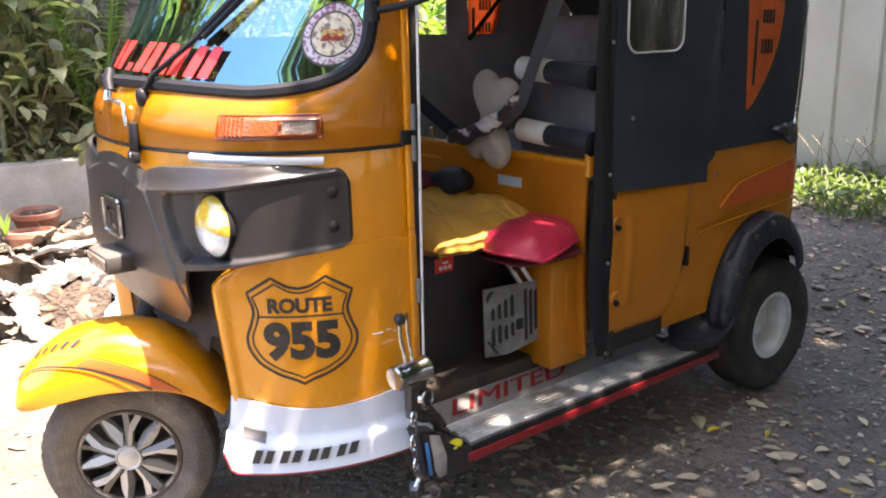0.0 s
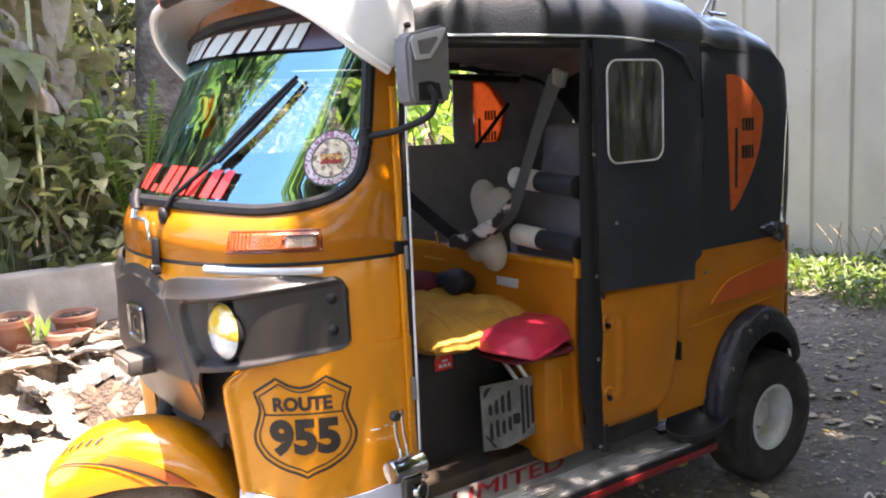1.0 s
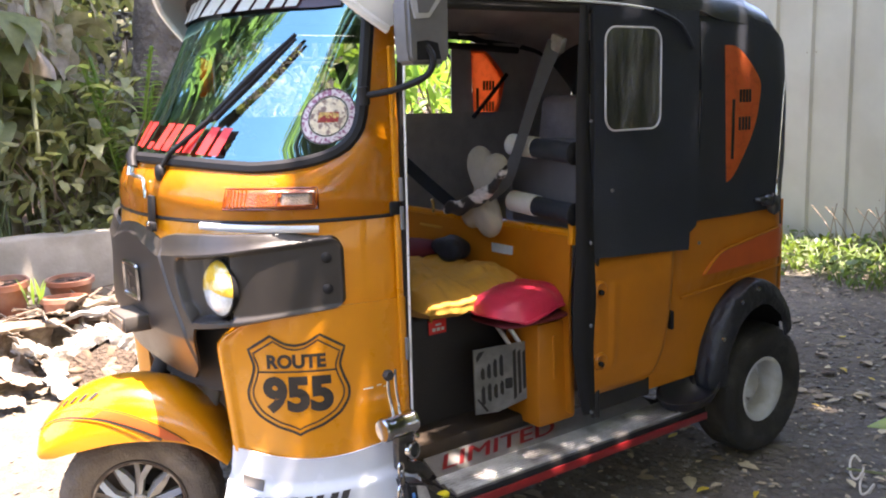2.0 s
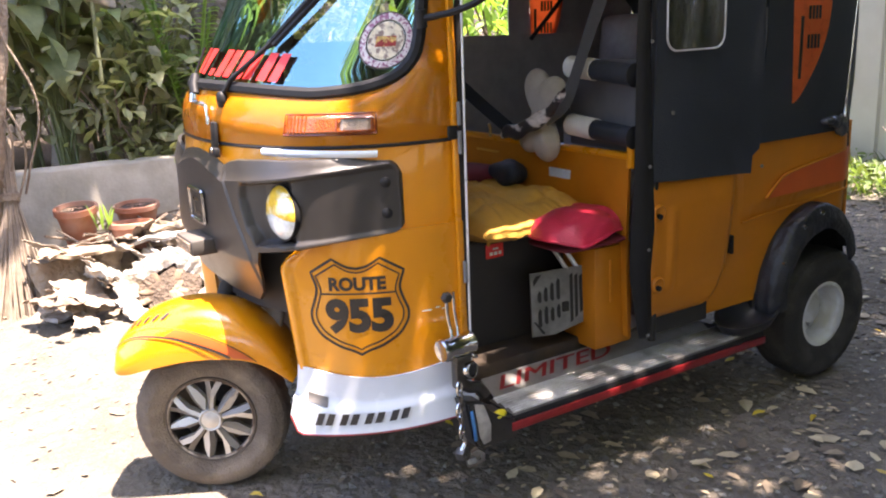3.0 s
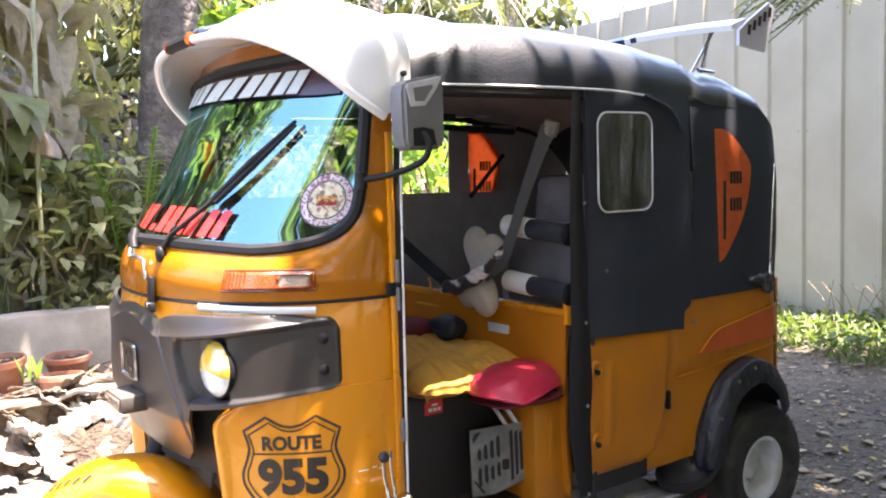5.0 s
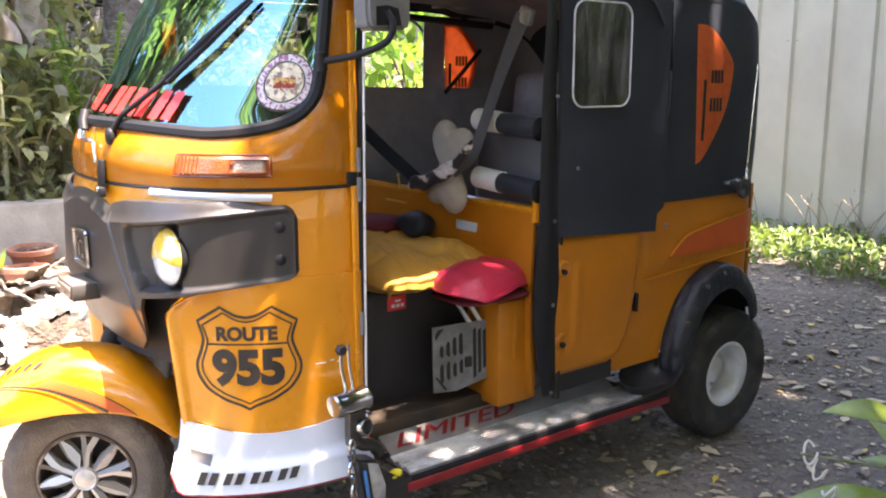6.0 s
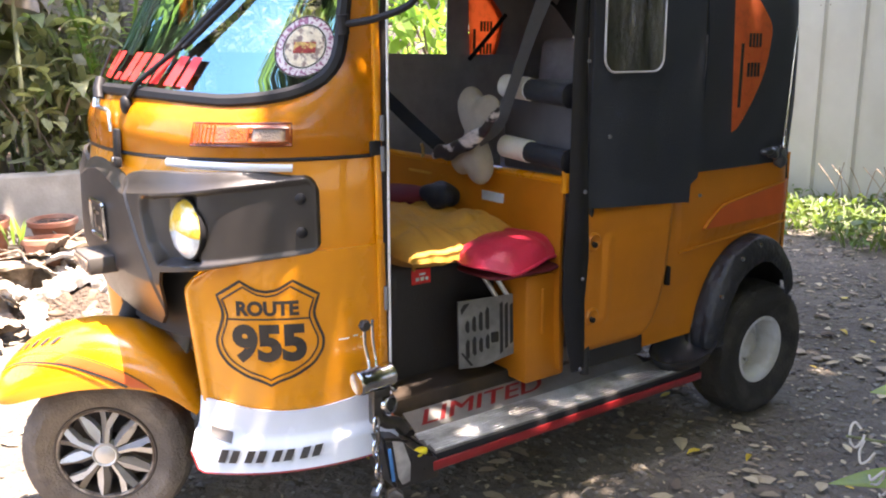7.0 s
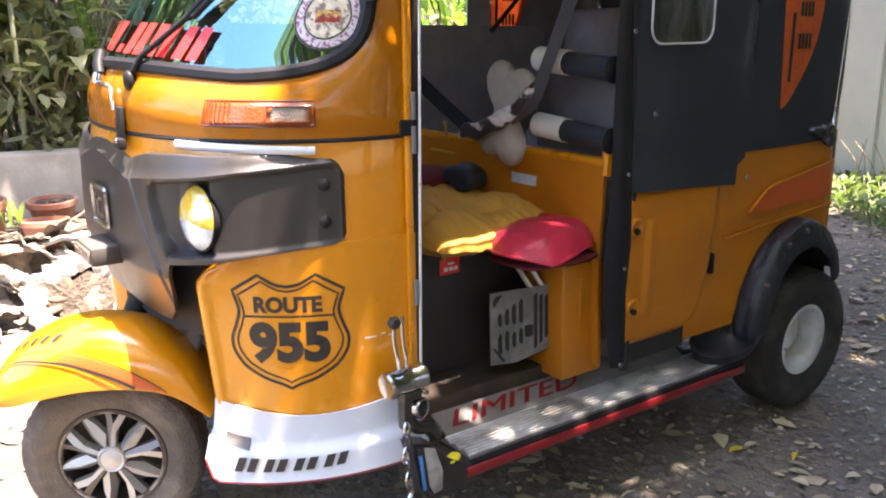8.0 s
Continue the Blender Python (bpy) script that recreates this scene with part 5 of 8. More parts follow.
def wheels():
    # rear pair
    for s in (-1, 1):
        m = Matrix.Translation((2.02, s * 0.538, 0.229)) @ Euler((radians(90 if s < 0 else -90), 0, 0)).to_matrix().to_4x4()
        bm = BM()
        lathe(bm, [(0.045, -0.02), (0.045, 0.012), (0.03, 0.022), (0.0, 0.024)], m, 24)
        hub = part("rear_wheel", bm, M_STEELRIM, RICK, "rear wheel with white steel rim")
        bm = BM()
        tyre(bm, 0.233, 0.165, 0.112, m)
        part("tyre", bm, M_RUBBER, hub, "worn black wide tyre")
        bm = BM()
        lathe(bm, [(0.0, -0.012), (0.05, -0.012), (0.07, -0.006), (0.085, -0.02), (0.094, -0.02), (0.098, 0.045), (0.104, 0.052), (0.114, 0.056), (0.118, 0.062), (0.112, 0.064), (0.104, 0.062)], m, 48, caps=False)
        part("rim", bm, M_STEELRIM, hub, "white painted steel rim")
        for k in range(5):
            bm = BM()
            a = 2 * math.pi * k / 5
            lathe(bm, [(0.009, -0.012), (0.009, 0.002), (0.0, 0.004)], m @ Matrix.Translation((0.062 * math.cos(a), 0.062 * math.sin(a), 0)), 8)
            part("wheel_nut", bm, M_ALU, hub)
    # steered front wheel
    steer = Matrix.Translation((0.033, -0.01, 0.217)) @ Matrix.Rotation(radians(-FRONT_STEER), 4, 'Z')
    m = steer @ Euler((radians(90), 0, 0)).to_matrix().to_4x4()
    bm = BM()
    lathe(bm, [(0.034, 0.03), (0.034, 0.055), (0.030, 0.060), (0.026, 0.057), (0.023, 0.058), (0.012, 0.063), (0.0, 0.064)], m, 28)
    hub = part("front_wheel", bm, M_ALLOY, RICK, "front wheel with dark ten-spoke alloy")
    bm = BM()
    tyre(bm, 0.218, 0.13, 0.124, m)
    part("tyre", bm, M_DUSTGLARE, hub, "dusty black tyre")
    bm = BM()
    lathe(bm, [(0.0, -0.04), (0.09, -0.035), (0.112, -0.03), (0.118, 0.03), (0.122, 0.046), (0.130, 0.05), (0.128, 0.054), (0.118, 0.05)], m, 56, caps=False)
    part("rim", bm, M_ALLOYD, hub, "dark alloy rim")
    bm = BM()
    lathe(bm, [(0.116, 0.046), (0.119, 0.053), (0.123, 0.054), (0.126, 0.048)], m, 56, caps=False)
    part("rim_ring", bm, mat("worn_rim_edge", (0.3, 0.27, 0.24), 0.4, metal=0.4, vary=0.4, scale=26, color2=(0.08, 0.06, 0.05), mix_scale=20), hub)
    # Darker copy of the alloy paints shade onto one side of each spoke.
    grey = mat("shaded_alloy", (0.24, 0.22, 0.2), 0.35, metal=0.4, vary=0.15, scale=30)
    def facet(mk, pts, material, parent):
        bm = BM()
        top = [bm.verts.new(mk @ Vector(p)) for p in pts]
        bot = [bm.verts.new(mk @ Vector((x, y, 0.026))) for x, y, z in pts]
        bm.faces.new(top)
        n = len(pts)
        for i in range(n):
            bm.faces.new((bot[i], bot[(i + 1) % n], top[(i + 1) % n], top[i]))
        return part("facet" if parent is not hub else "spoke", bm, material, parent, sharp=15)
    for k in range(10):
        mk = m @ Matrix.Rotation(2 * math.pi * k / 10 + 0.16, 4, 'Z')
        if k % 2:
            sp = facet(mk, [(0.030, -0.004, 0.056), (0.058, -0.020, 0.046), (0.092, -0.015, 0.047), (0.121, -0.004, 0.049), (0.121, 0.001, 0.052), (0.075, 0.002, 0.058)], M_ALLOY, hub)
            facet(mk, [(0.030, -0.004, 0.056), (0.075, 0.002, 0.058), (0.121, 0.001, 0.052), (0.119, 0.012, 0.042), (0.070, 0.016, 0.040), (0.040, 0.008, 0.046)], grey, sp)
        else:
            sp = facet(mk, [(0.032, -0.006, 0.052), (0.070, -0.006, 0.052), (0.102, -0.020, 0.049), (0.121, -0.030, 0.047), (0.122, -0.012, 0.049), (0.092, 0.002, 0.055), (0.060, 0.004, 0.057), (0.032, 0.003, 0.057)], M_ALLOY, hub)
            facet(mk, [(0.032, 0.003, 0.057), (0.060, 0.004, 0.057), (0.092, 0.002, 0.055), (0.122, 0.010, 0.050), (0.121, 0.026, 0.046), (0.098, 0.020, 0.044), (0.065, 0.014, 0.044), (0.032, 0.010, 0.048)], grey, sp)
    # fender turning with the wheel
    crest = smooth([(-0.240, 0, 0.195), (-0.222, 0, 0.255), (-0.145, 0, 0.320), (-0.02, 0, 0.350), (0.11, 0, 0.327), (0.205, 0, 0.258), (0.270, 0, 0.15)], 8)
    hem = smooth([(-0.220, 0, 0.172), (-0.185, 0, 0.175), (-0.125, 0, 0.19), (-0.02, 0, 0.208), (0.09, 0, 0.205), (0.175, 0, 0.18), (0.25, 0, 0.12)], 8)
    def along(line, u):
        k = u * (len(line) - 1)
        i = min(len(line) - 2, int(k))
        return line[i].lerp(line[i + 1], k - i)
    def fen(u, v):
        c, h = along(crest, u), along(hem, u)
        b = (v - 0.5) * 2
        a = abs(b) * math.pi / 2
        w = 0.105 + 0.02 * math.sin(math.pi * u)
        q = h + (c - h) * math.cos(a) ** 0.8
        return steer @ Vector((q.x, w * math.copysign(math.sin(a) ** 0.7, b), q.z))
    bm = BM()
    sheet(bm, fen, 60, 30, 0.006)
    fe = part("fender", bm, M_YELLOW, RICK, "yellow rounded front fender with decal stripes", sharp=60)
    def on(u, v, o=0.004):
        e = 0.01
        p = fen(u, v)
        nn = (fen(u + e, v) - p).cross(fen(u, v + e) - p).normalized()
        ref = p - steer @ Vector((0, 0, 0))
        if nn.dot(ref) < 0:
            nn = -nn
        return p + nn * o
    low = smooth([(0.07, 0.37, 0), (0.15, 0.32, 0), (0.25, 0.265, 0), (0.40, 0.165, 0), (0.53, 0.08, 0), (0.67, 0.006, 0)], 6)
    high = smooth([(0.10, 0.40, 0), (0.20, 0.345, 0), (0.33, 0.28, 0), (0.50, 0.175, 0), (0.64, 0.09, 0), (0.80, 0.012, 0)], 6)
    for line, wd in ((low, 0.013), (high, 0.006)):
        bm = BM()
        ribbon(bm, [(p.x, p.y) for p in line], wd, lambda x, y: on(x, max(0.003, y), 0.004), closed=False)
        part("stripe", bm, M_DECAL, fe)
    bm = BM()
    def flash(u, v):
        q = along(low, 0.62 + 0.38 * u).lerp(along(high, 0.56 + 0.44 * u), 0.12 + 0.76 * v)
        return on(q.x, max(0.003, q.y), 0.003)
    sheet(bm, flash, 24, 6)
    part("orange_flash", bm, M_REFLEX, fe)
    bm = BM()
    for k in range(5):
        bars(bm, [(0.26 + 0.036 * k, 0.35 - 0.014 * k, 0.017, 0.05 + 0.012 * (k == 0))], lambda x, y: on(x, y, 0.004), 0.5)
    part("lettering", bm, M_DECAL, fe, "small dark lettering bars")
    # fork and mudguard stay
    bm = BM()
    tube(bm, [(0.05, 0.10, 0.24), (0.10, 0.09, 0.45), (0.20, 0.0, 0.75)], 0.028, 10)
    tube(bm, [steer @ Vector((0, 0.0, 0)), steer @ Vector((0, 0.10, 0.0)), steer @ Vector((0.05, 0.10, 0.05))], 0.02, 8)
    part("fork", bm, M_BLACKIN, RICK, "dark steering fork")
    bm = BM()
    sheet(bm, lambda u, v: Vector((0.36 - 0.10 * v + 0.05 * math.cos(u * math.pi), -0.42 + 0.84 * u, 0.25 + 0.47 * v)), 24, 8, 0.006)
    box(bm, (0.37, 0, 0.70), (0.26, 0.62, 0.012), 0.003)
    part("wheel_well", bm, mat("well_brown", (0.06, 0.042, 0.03), 0.9, vary=0.3), RICK)


FRONT_STEER = 30
wheels()


def cab():
    # partition behind the driver
    bm = BM()
    def f(u, v):
        y = -0.545 + 1.09 * u
        z = 0.34 + (0.875 - 0.34) * v
        x = 1.15 - 0.01 * math.sin(math.pi * v)
        for c in (-0.40, 0.05, 0.40):
            d = ((y - c) / 0.06) ** 2 + ((z - 0.80) / 0.05) ** 2
            x -= 0.008 * math.exp(-d * 1.5)
        return Vector((x, y, z))
    sheet(bm, f, 50, 24, 0.01)
    pt = part("partition", bm, M_YELLOWSHADE, RICK, "yellow pressed partition behind the driver")
    bm = BM()
    tube(bm, [(1.148, -0.545, 0.85), (1.148, -0.547, 0.885), (1.148, -0.547, 0.965)], 0.014, 8)
    part("corner_post", bm, M_YELLOW, pt)
    bm = BM()
    tube(bm, [(1.147, -0.54, 0.882), (1.147, 0.54, 0.882)], 0.012, 8)
    part("top_rail", bm, M_YELLOW, pt)
    bm = BM()
    box(bm, (1.137, -0.242, 0.80), (0.004, 0.105, 0.03), 0.001)
    part("label_plate", bm, mat("pale_label", (0.55, 0.62, 0.68), 0.5, vary=0.1, scale=60), pt, "pale blank label")
    bm = BM()
    box(bm, (1.137, -0.255, 0.775), (0.004, 0.06, 0.014), 0.001)
    part("label_plate", bm, mat("yellow_label", (0.6, 0.35, 0.02), 0.5, vary=0.4, scale=90), pt, "small yellow caution label")
    bm = BM()
    box(bm, (1.137, 0.12, 0.835), (0.004, 0.20, 0.008), 0.001)
    part("scratch_strip", bm, M_CUSH, pt)
    bm = BM()
    tube(bm, [(1.135, 0.13, 0.885), (1.135, 0.13, 0.915), (1.13, 0.13, 0.93)], 0.006, 8)
    part("brass_peg", bm, mat("brass", (0.55, 0.4, 0.15), 0.3, metal=0.9, vary=0.1), pt, "small brass peg")
    # dark board and padded bars above it
    bm = BM()
    box(bm, (1.18, -0.40, 1.02), (0.02, 0.30, 0.26), 0.01)
    part("back_board", bm, mat("navy_board", (0.10, 0.10, 0.115), 0.6, vary=0.2), RICK)
    for z in (0.945, 1.118):
        bm = BM()
        tube(bm, [(1.145, -0.29, z + 0.012), (1.145, -0.555, z - 0.008)], 0.03, 12)
        br = part("padded_bar", bm, M_VINYL, RICK, "black padded grab bar with white band")
        bm = BM()
        tube(bm, [(1.145, -0.29, z + 0.012), (1.145, -0.40, z + 0.004)], 0.0325, 16)
        part("white_band", bm, M_BAND, br)
        bm = BM()
        lathe(bm, [(0.03, 0.0), (0.033, 0.004), (0.02, 0.012), (0.0, 0.013)], Matrix.Translation((1.145, -0.555, z - 0.008)) @ Euler((radians(90), 0, 0)).to_matrix().to_4x4(), 16)
        part("end_cap", bm, M_SEAL, br)
    # driver's seat pedestal
    bm = BM()
    box(bm, (1.105, -0.45, 0.47), (0.15, 0.15, 0.315), 0.012)
    ped = part("seat_pedestal", bm, M_YELLOWSHADE, RICK, "yellow pressed steel seat pedestal")
    bm = BM()
    box(bm, (1.09, -0.527, 0.52), (0.012, 0.008, 0.13), 0.003)
    part("pressed_rib", bm, M_YELLOWSHADE, ped)
    bm = BM()
    box(bm, (0.93, 0.02, 0.49), (0.44, 0.70, 0.36), 0.03, seg=4)
    sb = part("seat_box", bm, mat("black_vinyl_box", (0.022, 0.019, 0.018), 0.55, vary=0.2, scale=8, bump=0.2, bump_scale=200), RICK, "black vinyl-covered box under the seat")
    bm = BM()
    box(bm, (0.812, -0.3335, 0.624), (0.062, 0.004, 0.042), 0.001)
    lb = part("red_label", bm, M_REDDEC, sb, "small red label with white mark")
    bm = BM()
    bars(bm, [(-0.02, -0.012, 0.012, 0.01), (-0.004, -0.012, 0.012, 0.01), (0.012, -0.012, 0.01, 0.01), (-0.008, 0.004, 0.02, 0.006)], lambda x, y: Vector((0.812 + x, -0.3372, 0.624 + y)), 0)
    part("label_mark", bm, M_WHITEDEC, lb)
    # slotted aluminium plate
    ol = [(-0.105, 0.095), (0.11, 0.095), (0.115, 0.0), (0.085, -0.075), (-0.03, -0.10), (-0.105, -0.095)]
    mp = Matrix.Translation((0.962, -0.455, 0.472)) @ Euler((radians(88), 0, radians(-8))).to_matrix().to_4x4()
    bm = BM()
    prism(bm, ol, 0.006, mp)
    pl = part("slotted_plate", bm, mat("dull_guard_plate", (0.24, 0.24, 0.235), 0.4, metal=0.45, vary=0.2, scale=30, color2=(0.17, 0.17, 0.165), mix_scale=10), RICK, "slotted aluminium guard plate")
    for k in range(4):
        x = -0.078 + 0.021 * k
        for lo, hi in ((-0.070 + 0.006 * k, -0.014 + 0.006 * (k % 2)), (0.004, 0.040 + 0.010 * k)):
            bm = BM()
            prism(bm, [(x - 0.0055, lo + 0.008), (x, lo), (x + 0.0055, lo + 0.004), (x + 0.0055, hi - 0.006), (x, hi), (x - 0.0055, hi - 0.012)], 0.002, mp @ Matrix.Translation((0, 0, 0.0062)))
            part("slot", bm, M_BLACKIN, pl)
    for k in range(5):
        x = 0.030 + 0.0165 * k
        bm = BM()
        lo, hi = -0.072 + 0.012 * k, 0.078 - 0.004 * k
        prism(bm, [(x - 0.0045, lo), (x + 0.0045, lo + 0.006), (x + 0.0045, hi), (x - 0.0045, hi - 0.006)], 0.002, mp @ Matrix.Translation((0, 0, 0.0062)))
        part("slot", bm, M_BLACKIN, pl)
    for pts in ([(-0.100, -0.050), (-0.094, -0.050), (-0.062, -0.090), (-0.070, -0.092)], [(-0.088, 0.086), (-0.070, 0.088), (-0.096, 0.058), (-0.098, 0.072)]):
        bm = BM()
        prism(bm, pts, 0.002, mp @ Matrix.Translation((0, 0, 0.0062)))
        part("slot", bm, M_BLACKIN, pl)
    bm = BM()
    prism(bm, [(0.008 + x, y) for x, y in rrect(0.022, 0.03, 0.003, 2)], 0.004, mp @ Matrix.Translation((0, -0.02, 0.0062)))
    part("catch", bm, M_BLACKIN, pl)
    for x in (0.02, 0.055):
        bm = BM()
        tube(bm, [mp @ Vector((x, 0.09, 0)), mp @ Vector((x - 0.03, 0.15, -0.02))], 0.007, 8)
        part("stay", bm, M_ALU, pl)
    # dashboard
    bm = BM()
    box(bm, (0.38, 0, 1.05), (0.28, 0.66, 0.14), 0.04, seg=3)
    ds = part("dashboard", bm, M_DARKIN, RICK, "dark plastic dashboard")
    bm = BM()
    tube(bm, [(0.52, -0.30, 1.10), (0.46, -0.1, 1.06), (0.46, 0.1, 1.06), (0.52, 0.30, 1.10)], 0.014, 8)
    part("handlebar", bm, M_SEAL, RICK, "black handlebar")
    # passenger bench
    bm = BM()
    box(bm, (1.75, 0, 0.66), (0.42, 1.02, 0.14), 0.04, seg=3)
    part("passenger_bench", bm, M_DARKIN, RICK)
    bm = BM()
    box(bm, (2.0, 0, 1.0), (0.12, 1.02, 0.55), 0.04, (0, 8, 0), 3)
    part("bench_back", bm, M_DARKIN, RICK)
    # hanging belt
    def strap(pts, w, name, material, label):
        pts = smooth(pts, 8)
        bm = BM()
        L = []
        for i, p in enumerate(pts):
            t = (pts[min(i + 1, len(pts) - 1)] - pts[max(i - 1, 0)]).normalized()
            s = t.cross(Vector((-0.85, -0.5, 0.1))).normalized() * w / 2
            s = Matrix.Rotation(0.5 * math.sin(i * 0.12), 3, t) @ s
            L.append((bm.verts.new(p + s), bm.verts.new(p - s)))
        fs = [bm.faces.new((a[0], b[0], b[1], a[1])) for a, b in zip(L, L[1:])]
        bmesh.ops.solidify(bm, geom=fs, thickness=0.003)
        return part(name, bm, material, RICK, label)
    strap([(1.13, -0.50, 1.42), (1.11, -0.44, 1.28), (1.09, -0.37, 1.10), (1.08, -0.335, 1.03), (1.07, -0.27, 0.985), (1.06, -0.18, 0.945), (1.06, -0.10, 0.93)], 0.046, "seat_belt", M_BELT, "worn grey seat belt hanging in a loop")
    strap([(1.06, -0.10, 0.93), (0.98, 0.02, 1.05), (0.88, 0.16, 1.22), (0.84, 0.22, 1.40)], 0.04, "seat_belt", M_VINYL, "dark belt strap")
    bm = BM()
    line = smooth([(1.035, -0.085, 0.925), (1.032, -0.16, 0.938), (1.035, -0.25, 0.968), (1.045, -0.33, 1.02), (1.055, -0.36, 1.06)], 8)
    def cover(u, v):
        k = u * (len(line) - 1)
        i = min(len(line) - 2, int(k))
        q = line[i].lerp(line[i + 1], k - i)
        w = 0.020 + 0.012 * math.sin(math.pi * u) + 0.003 * math.sin(u * 26)
        a = 2 * math.pi * v
        return q + Vector((0.010 * math.sin(a), -0.25 * w * math.cos(a), w * math.cos(a) * 0.9 + 0.004 * math.sin(u * 17)))
    sheet(bm, cover, 50, 16)
    part("belt_cover", bm, mat("marbled_cover", (0.03, 0.027, 0.03), 0.4, vary=0.3, scale=30, color2=(0.7, 0.64, 0.62), mix_scale=14, mix_lo=0.5, mix_hi=0.56, stretch=(1, 1, 2.2)), RICK, "marbled black and white belt cover", sharp=80)
    bm = BM()
    box(bm, (1.135, -0.505, 1.415), (0.02, 0.05, 0.045), 0.006, (20, 0, 0))
    part("belt_anchor", bm, M_ALU, RICK)


cab()


def loose_things():
    # bone pillow tied to the bars
    bm = BM()
    c = Vector((1.085, -0.225, 0.985))
    tilt = Matrix.Rotation(radians(14), 3, 'X')
    knobs = [(sy * 0.043, sz * 0.088) for sy in (-1, 1) for sz in (-1, 1)]
    def reach(a):
        ca, sa = math.cos(a), math.sin(a)
        best = 0.036 / max(abs(ca), 1e-3) if abs(math.tan(a)) < 2.2 else 0.0
        for ky, kz in knobs:
            d = ky * ca + kz * sa
            h = 0.047 ** 2 - (ky * ky + kz * kz - d * d)
            if h > 0:
                best = max(best, d + math.sqrt(h))
        return best
    rs = [reach(2 * math.pi * k / 96) for k in range(96)]
    for _ in range(2):
        rs = [(rs[k - 1] + 2 * rs[k] + rs[(k + 1) % 96]) / 4 for k in range(96)]
    def f(u, v):
        k = int(round(u * 96)) % 96
        a = 2 * math.pi * k / 96
        b = math.pi * (v - 0.5)
        q = rs[k] * math.cos(b) ** 0.7
        fat = 0.03 + 0.012 * min(1, abs(q * math.sin(a)) / 0.09)
        return c + tilt @ Vector((fat * math.sin(b), q * math.cos(a), q * math.sin(a)))
    sheet(bm, f, 96, 18, closed_u=True)
    bmesh.ops.remove_doubles(bm, verts=bm.verts, dist=1e-5)
    solo("bone_pillow", bm, M_BONE, "beige plush bone-shaped neck pillow hanging behind the seat", "pillow", sharp=80)
    # cushions on the driver's seat
    cu = thing("seat_cushion", (0.93, -0.05, 0.66), "mustard yellow quilted cushion lying on the driver's seat", "cushion")
    bm = BM()
    def q(u, v):
        x = (u - 0.5) * 2
        y = (v - 0.5) * 2
        e = (1 - abs(x) ** 6) * (1 - abs(y) ** 6)
        z = 0.745 + 0.012 * max(e, 0) ** 0.35 + 0.012 * math.cos(x * 5.2) * math.cos(y * 6) * max(e, 0)
        z += 0.010 * noise.noise(Vector((x * 3, y * 3, 1))) + 0.006 * noise.noise(Vector((x * 9, y * 7, 4)))
        for c in (-0.5, 0.0, 0.5):
            z -= 0.010 * math.exp(-((x - c + 0.06 * math.sin(y * 5)) / 0.05) ** 2) * max(e, 0)
        for c in (-0.6, -0.2, 0.2, 0.6):
            z -= 0.008 * math.exp(-((y - c + 0.05 * math.sin(x * 6)) / 0.04) ** 2) * max(e, 0)
        z -= 0.05 * (1 - max(e, 0)) ** 2
        z -= 0.035 * max(0, -y - 0.55) * (1 + x)
        return Vector((0.93 + 0.215 * x * (1 + 0.02 * math.sin(y * 5)), -0.06 + 0.385 * y, z))
    sheet(bm, q, 90, 110, 0.03)
    part("quilted_top", bm, M_CUSH, cu, "mustard quilted cloth", sharp=80)
    bm = BM()
    blob(bm, (0.93, -0.06, 0.688), (0.228, 0.375, 0.042), 7, 0.04, 6)
    part("base_pad", bm, M_CUSH2, cu, "tan foam pad")
    rc = thing("red_cushion", (1.01, -0.46, 0.66), "red leatherette cushion with piping on the seat corner", "cushion")
    bm = BM()
    def r(u, v):
        x, y = (u - 0.5) * 2, (v - 0.5) * 2
        e = max(0, (1 - abs(x) ** 4) * (1 - abs(y) ** 4))
        z = 0.690 + 0.048 * e ** 0.6 - 0.006 * math.exp(-((x - 0.45) / 0.12) ** 2) * e + 0.005 * noise.noise(Vector((x * 2, y * 2, 7)))
        k = 1 - 0.13 * abs(y) ** 2 - 0.1 * abs(x * y) ** 2
        p = Matrix.Rotation(radians(19), 2) @ Vector((0.155 * x * k, 0.108 * y * (1 - 0.12 * abs(x) ** 3)))
        return Vector((1.012 + p.x, -0.460 + p.y, z - 0.016 * max(0, -y) ** 2 - 0.012 * max(0, -x)))
    sheet(bm, r, 40, 36)
    part("top_cover", bm, M_RED, rc, sharp=80)
    bm = BM()
    sheet(bm, lambda u, v: r(u, v) + Vector((0, 0, -1.6 * max(0.0, r(u, v).z - 0.688) - 0.003)), 40, 36)
    part("underside", bm, M_MAROON, rc, "maroon cloth underside", sharp=80)
    ed = [(k / 30, 0) for k in range(30)] + [(1, k / 24) for k in range(24)] + [(1 - k / 30, 1) for k in range(30)] + [(0, 1 - k / 24) for k in range(24)]
    bm = BM()
    tube(bm, [r(u, v) for u, v in ed], 0.005, 6, closed=True)
    part("piping", bm, M_RED, rc)
    bm = BM()
    blob(bm, (1.02, -0.46, 0.645), (0.13, 0.095, 0.016), 5, 0.05, 8)
    part("lower_pad", bm, M_MAROON, rc)
    bm = BM()
    blob(bm, (1.09, -0.03, 0.785), (0.04, 0.075, 0.04), 2.2, 0.45, 16, seed=3)
    solo("dark_cap", bm, M_VINYL, "crumpled black cap behind the cushion", "cap", sharp=80)
    bm = BM()
    blob(bm, (1.06, 0.16, 0.765), (0.08, 0.12, 0.03), 2.6, 0.15, 8, seed=9)
    solo("maroon_bag", bm, M_MAROON, "maroon cloth bag behind the cushion", "bag", sharp=80)
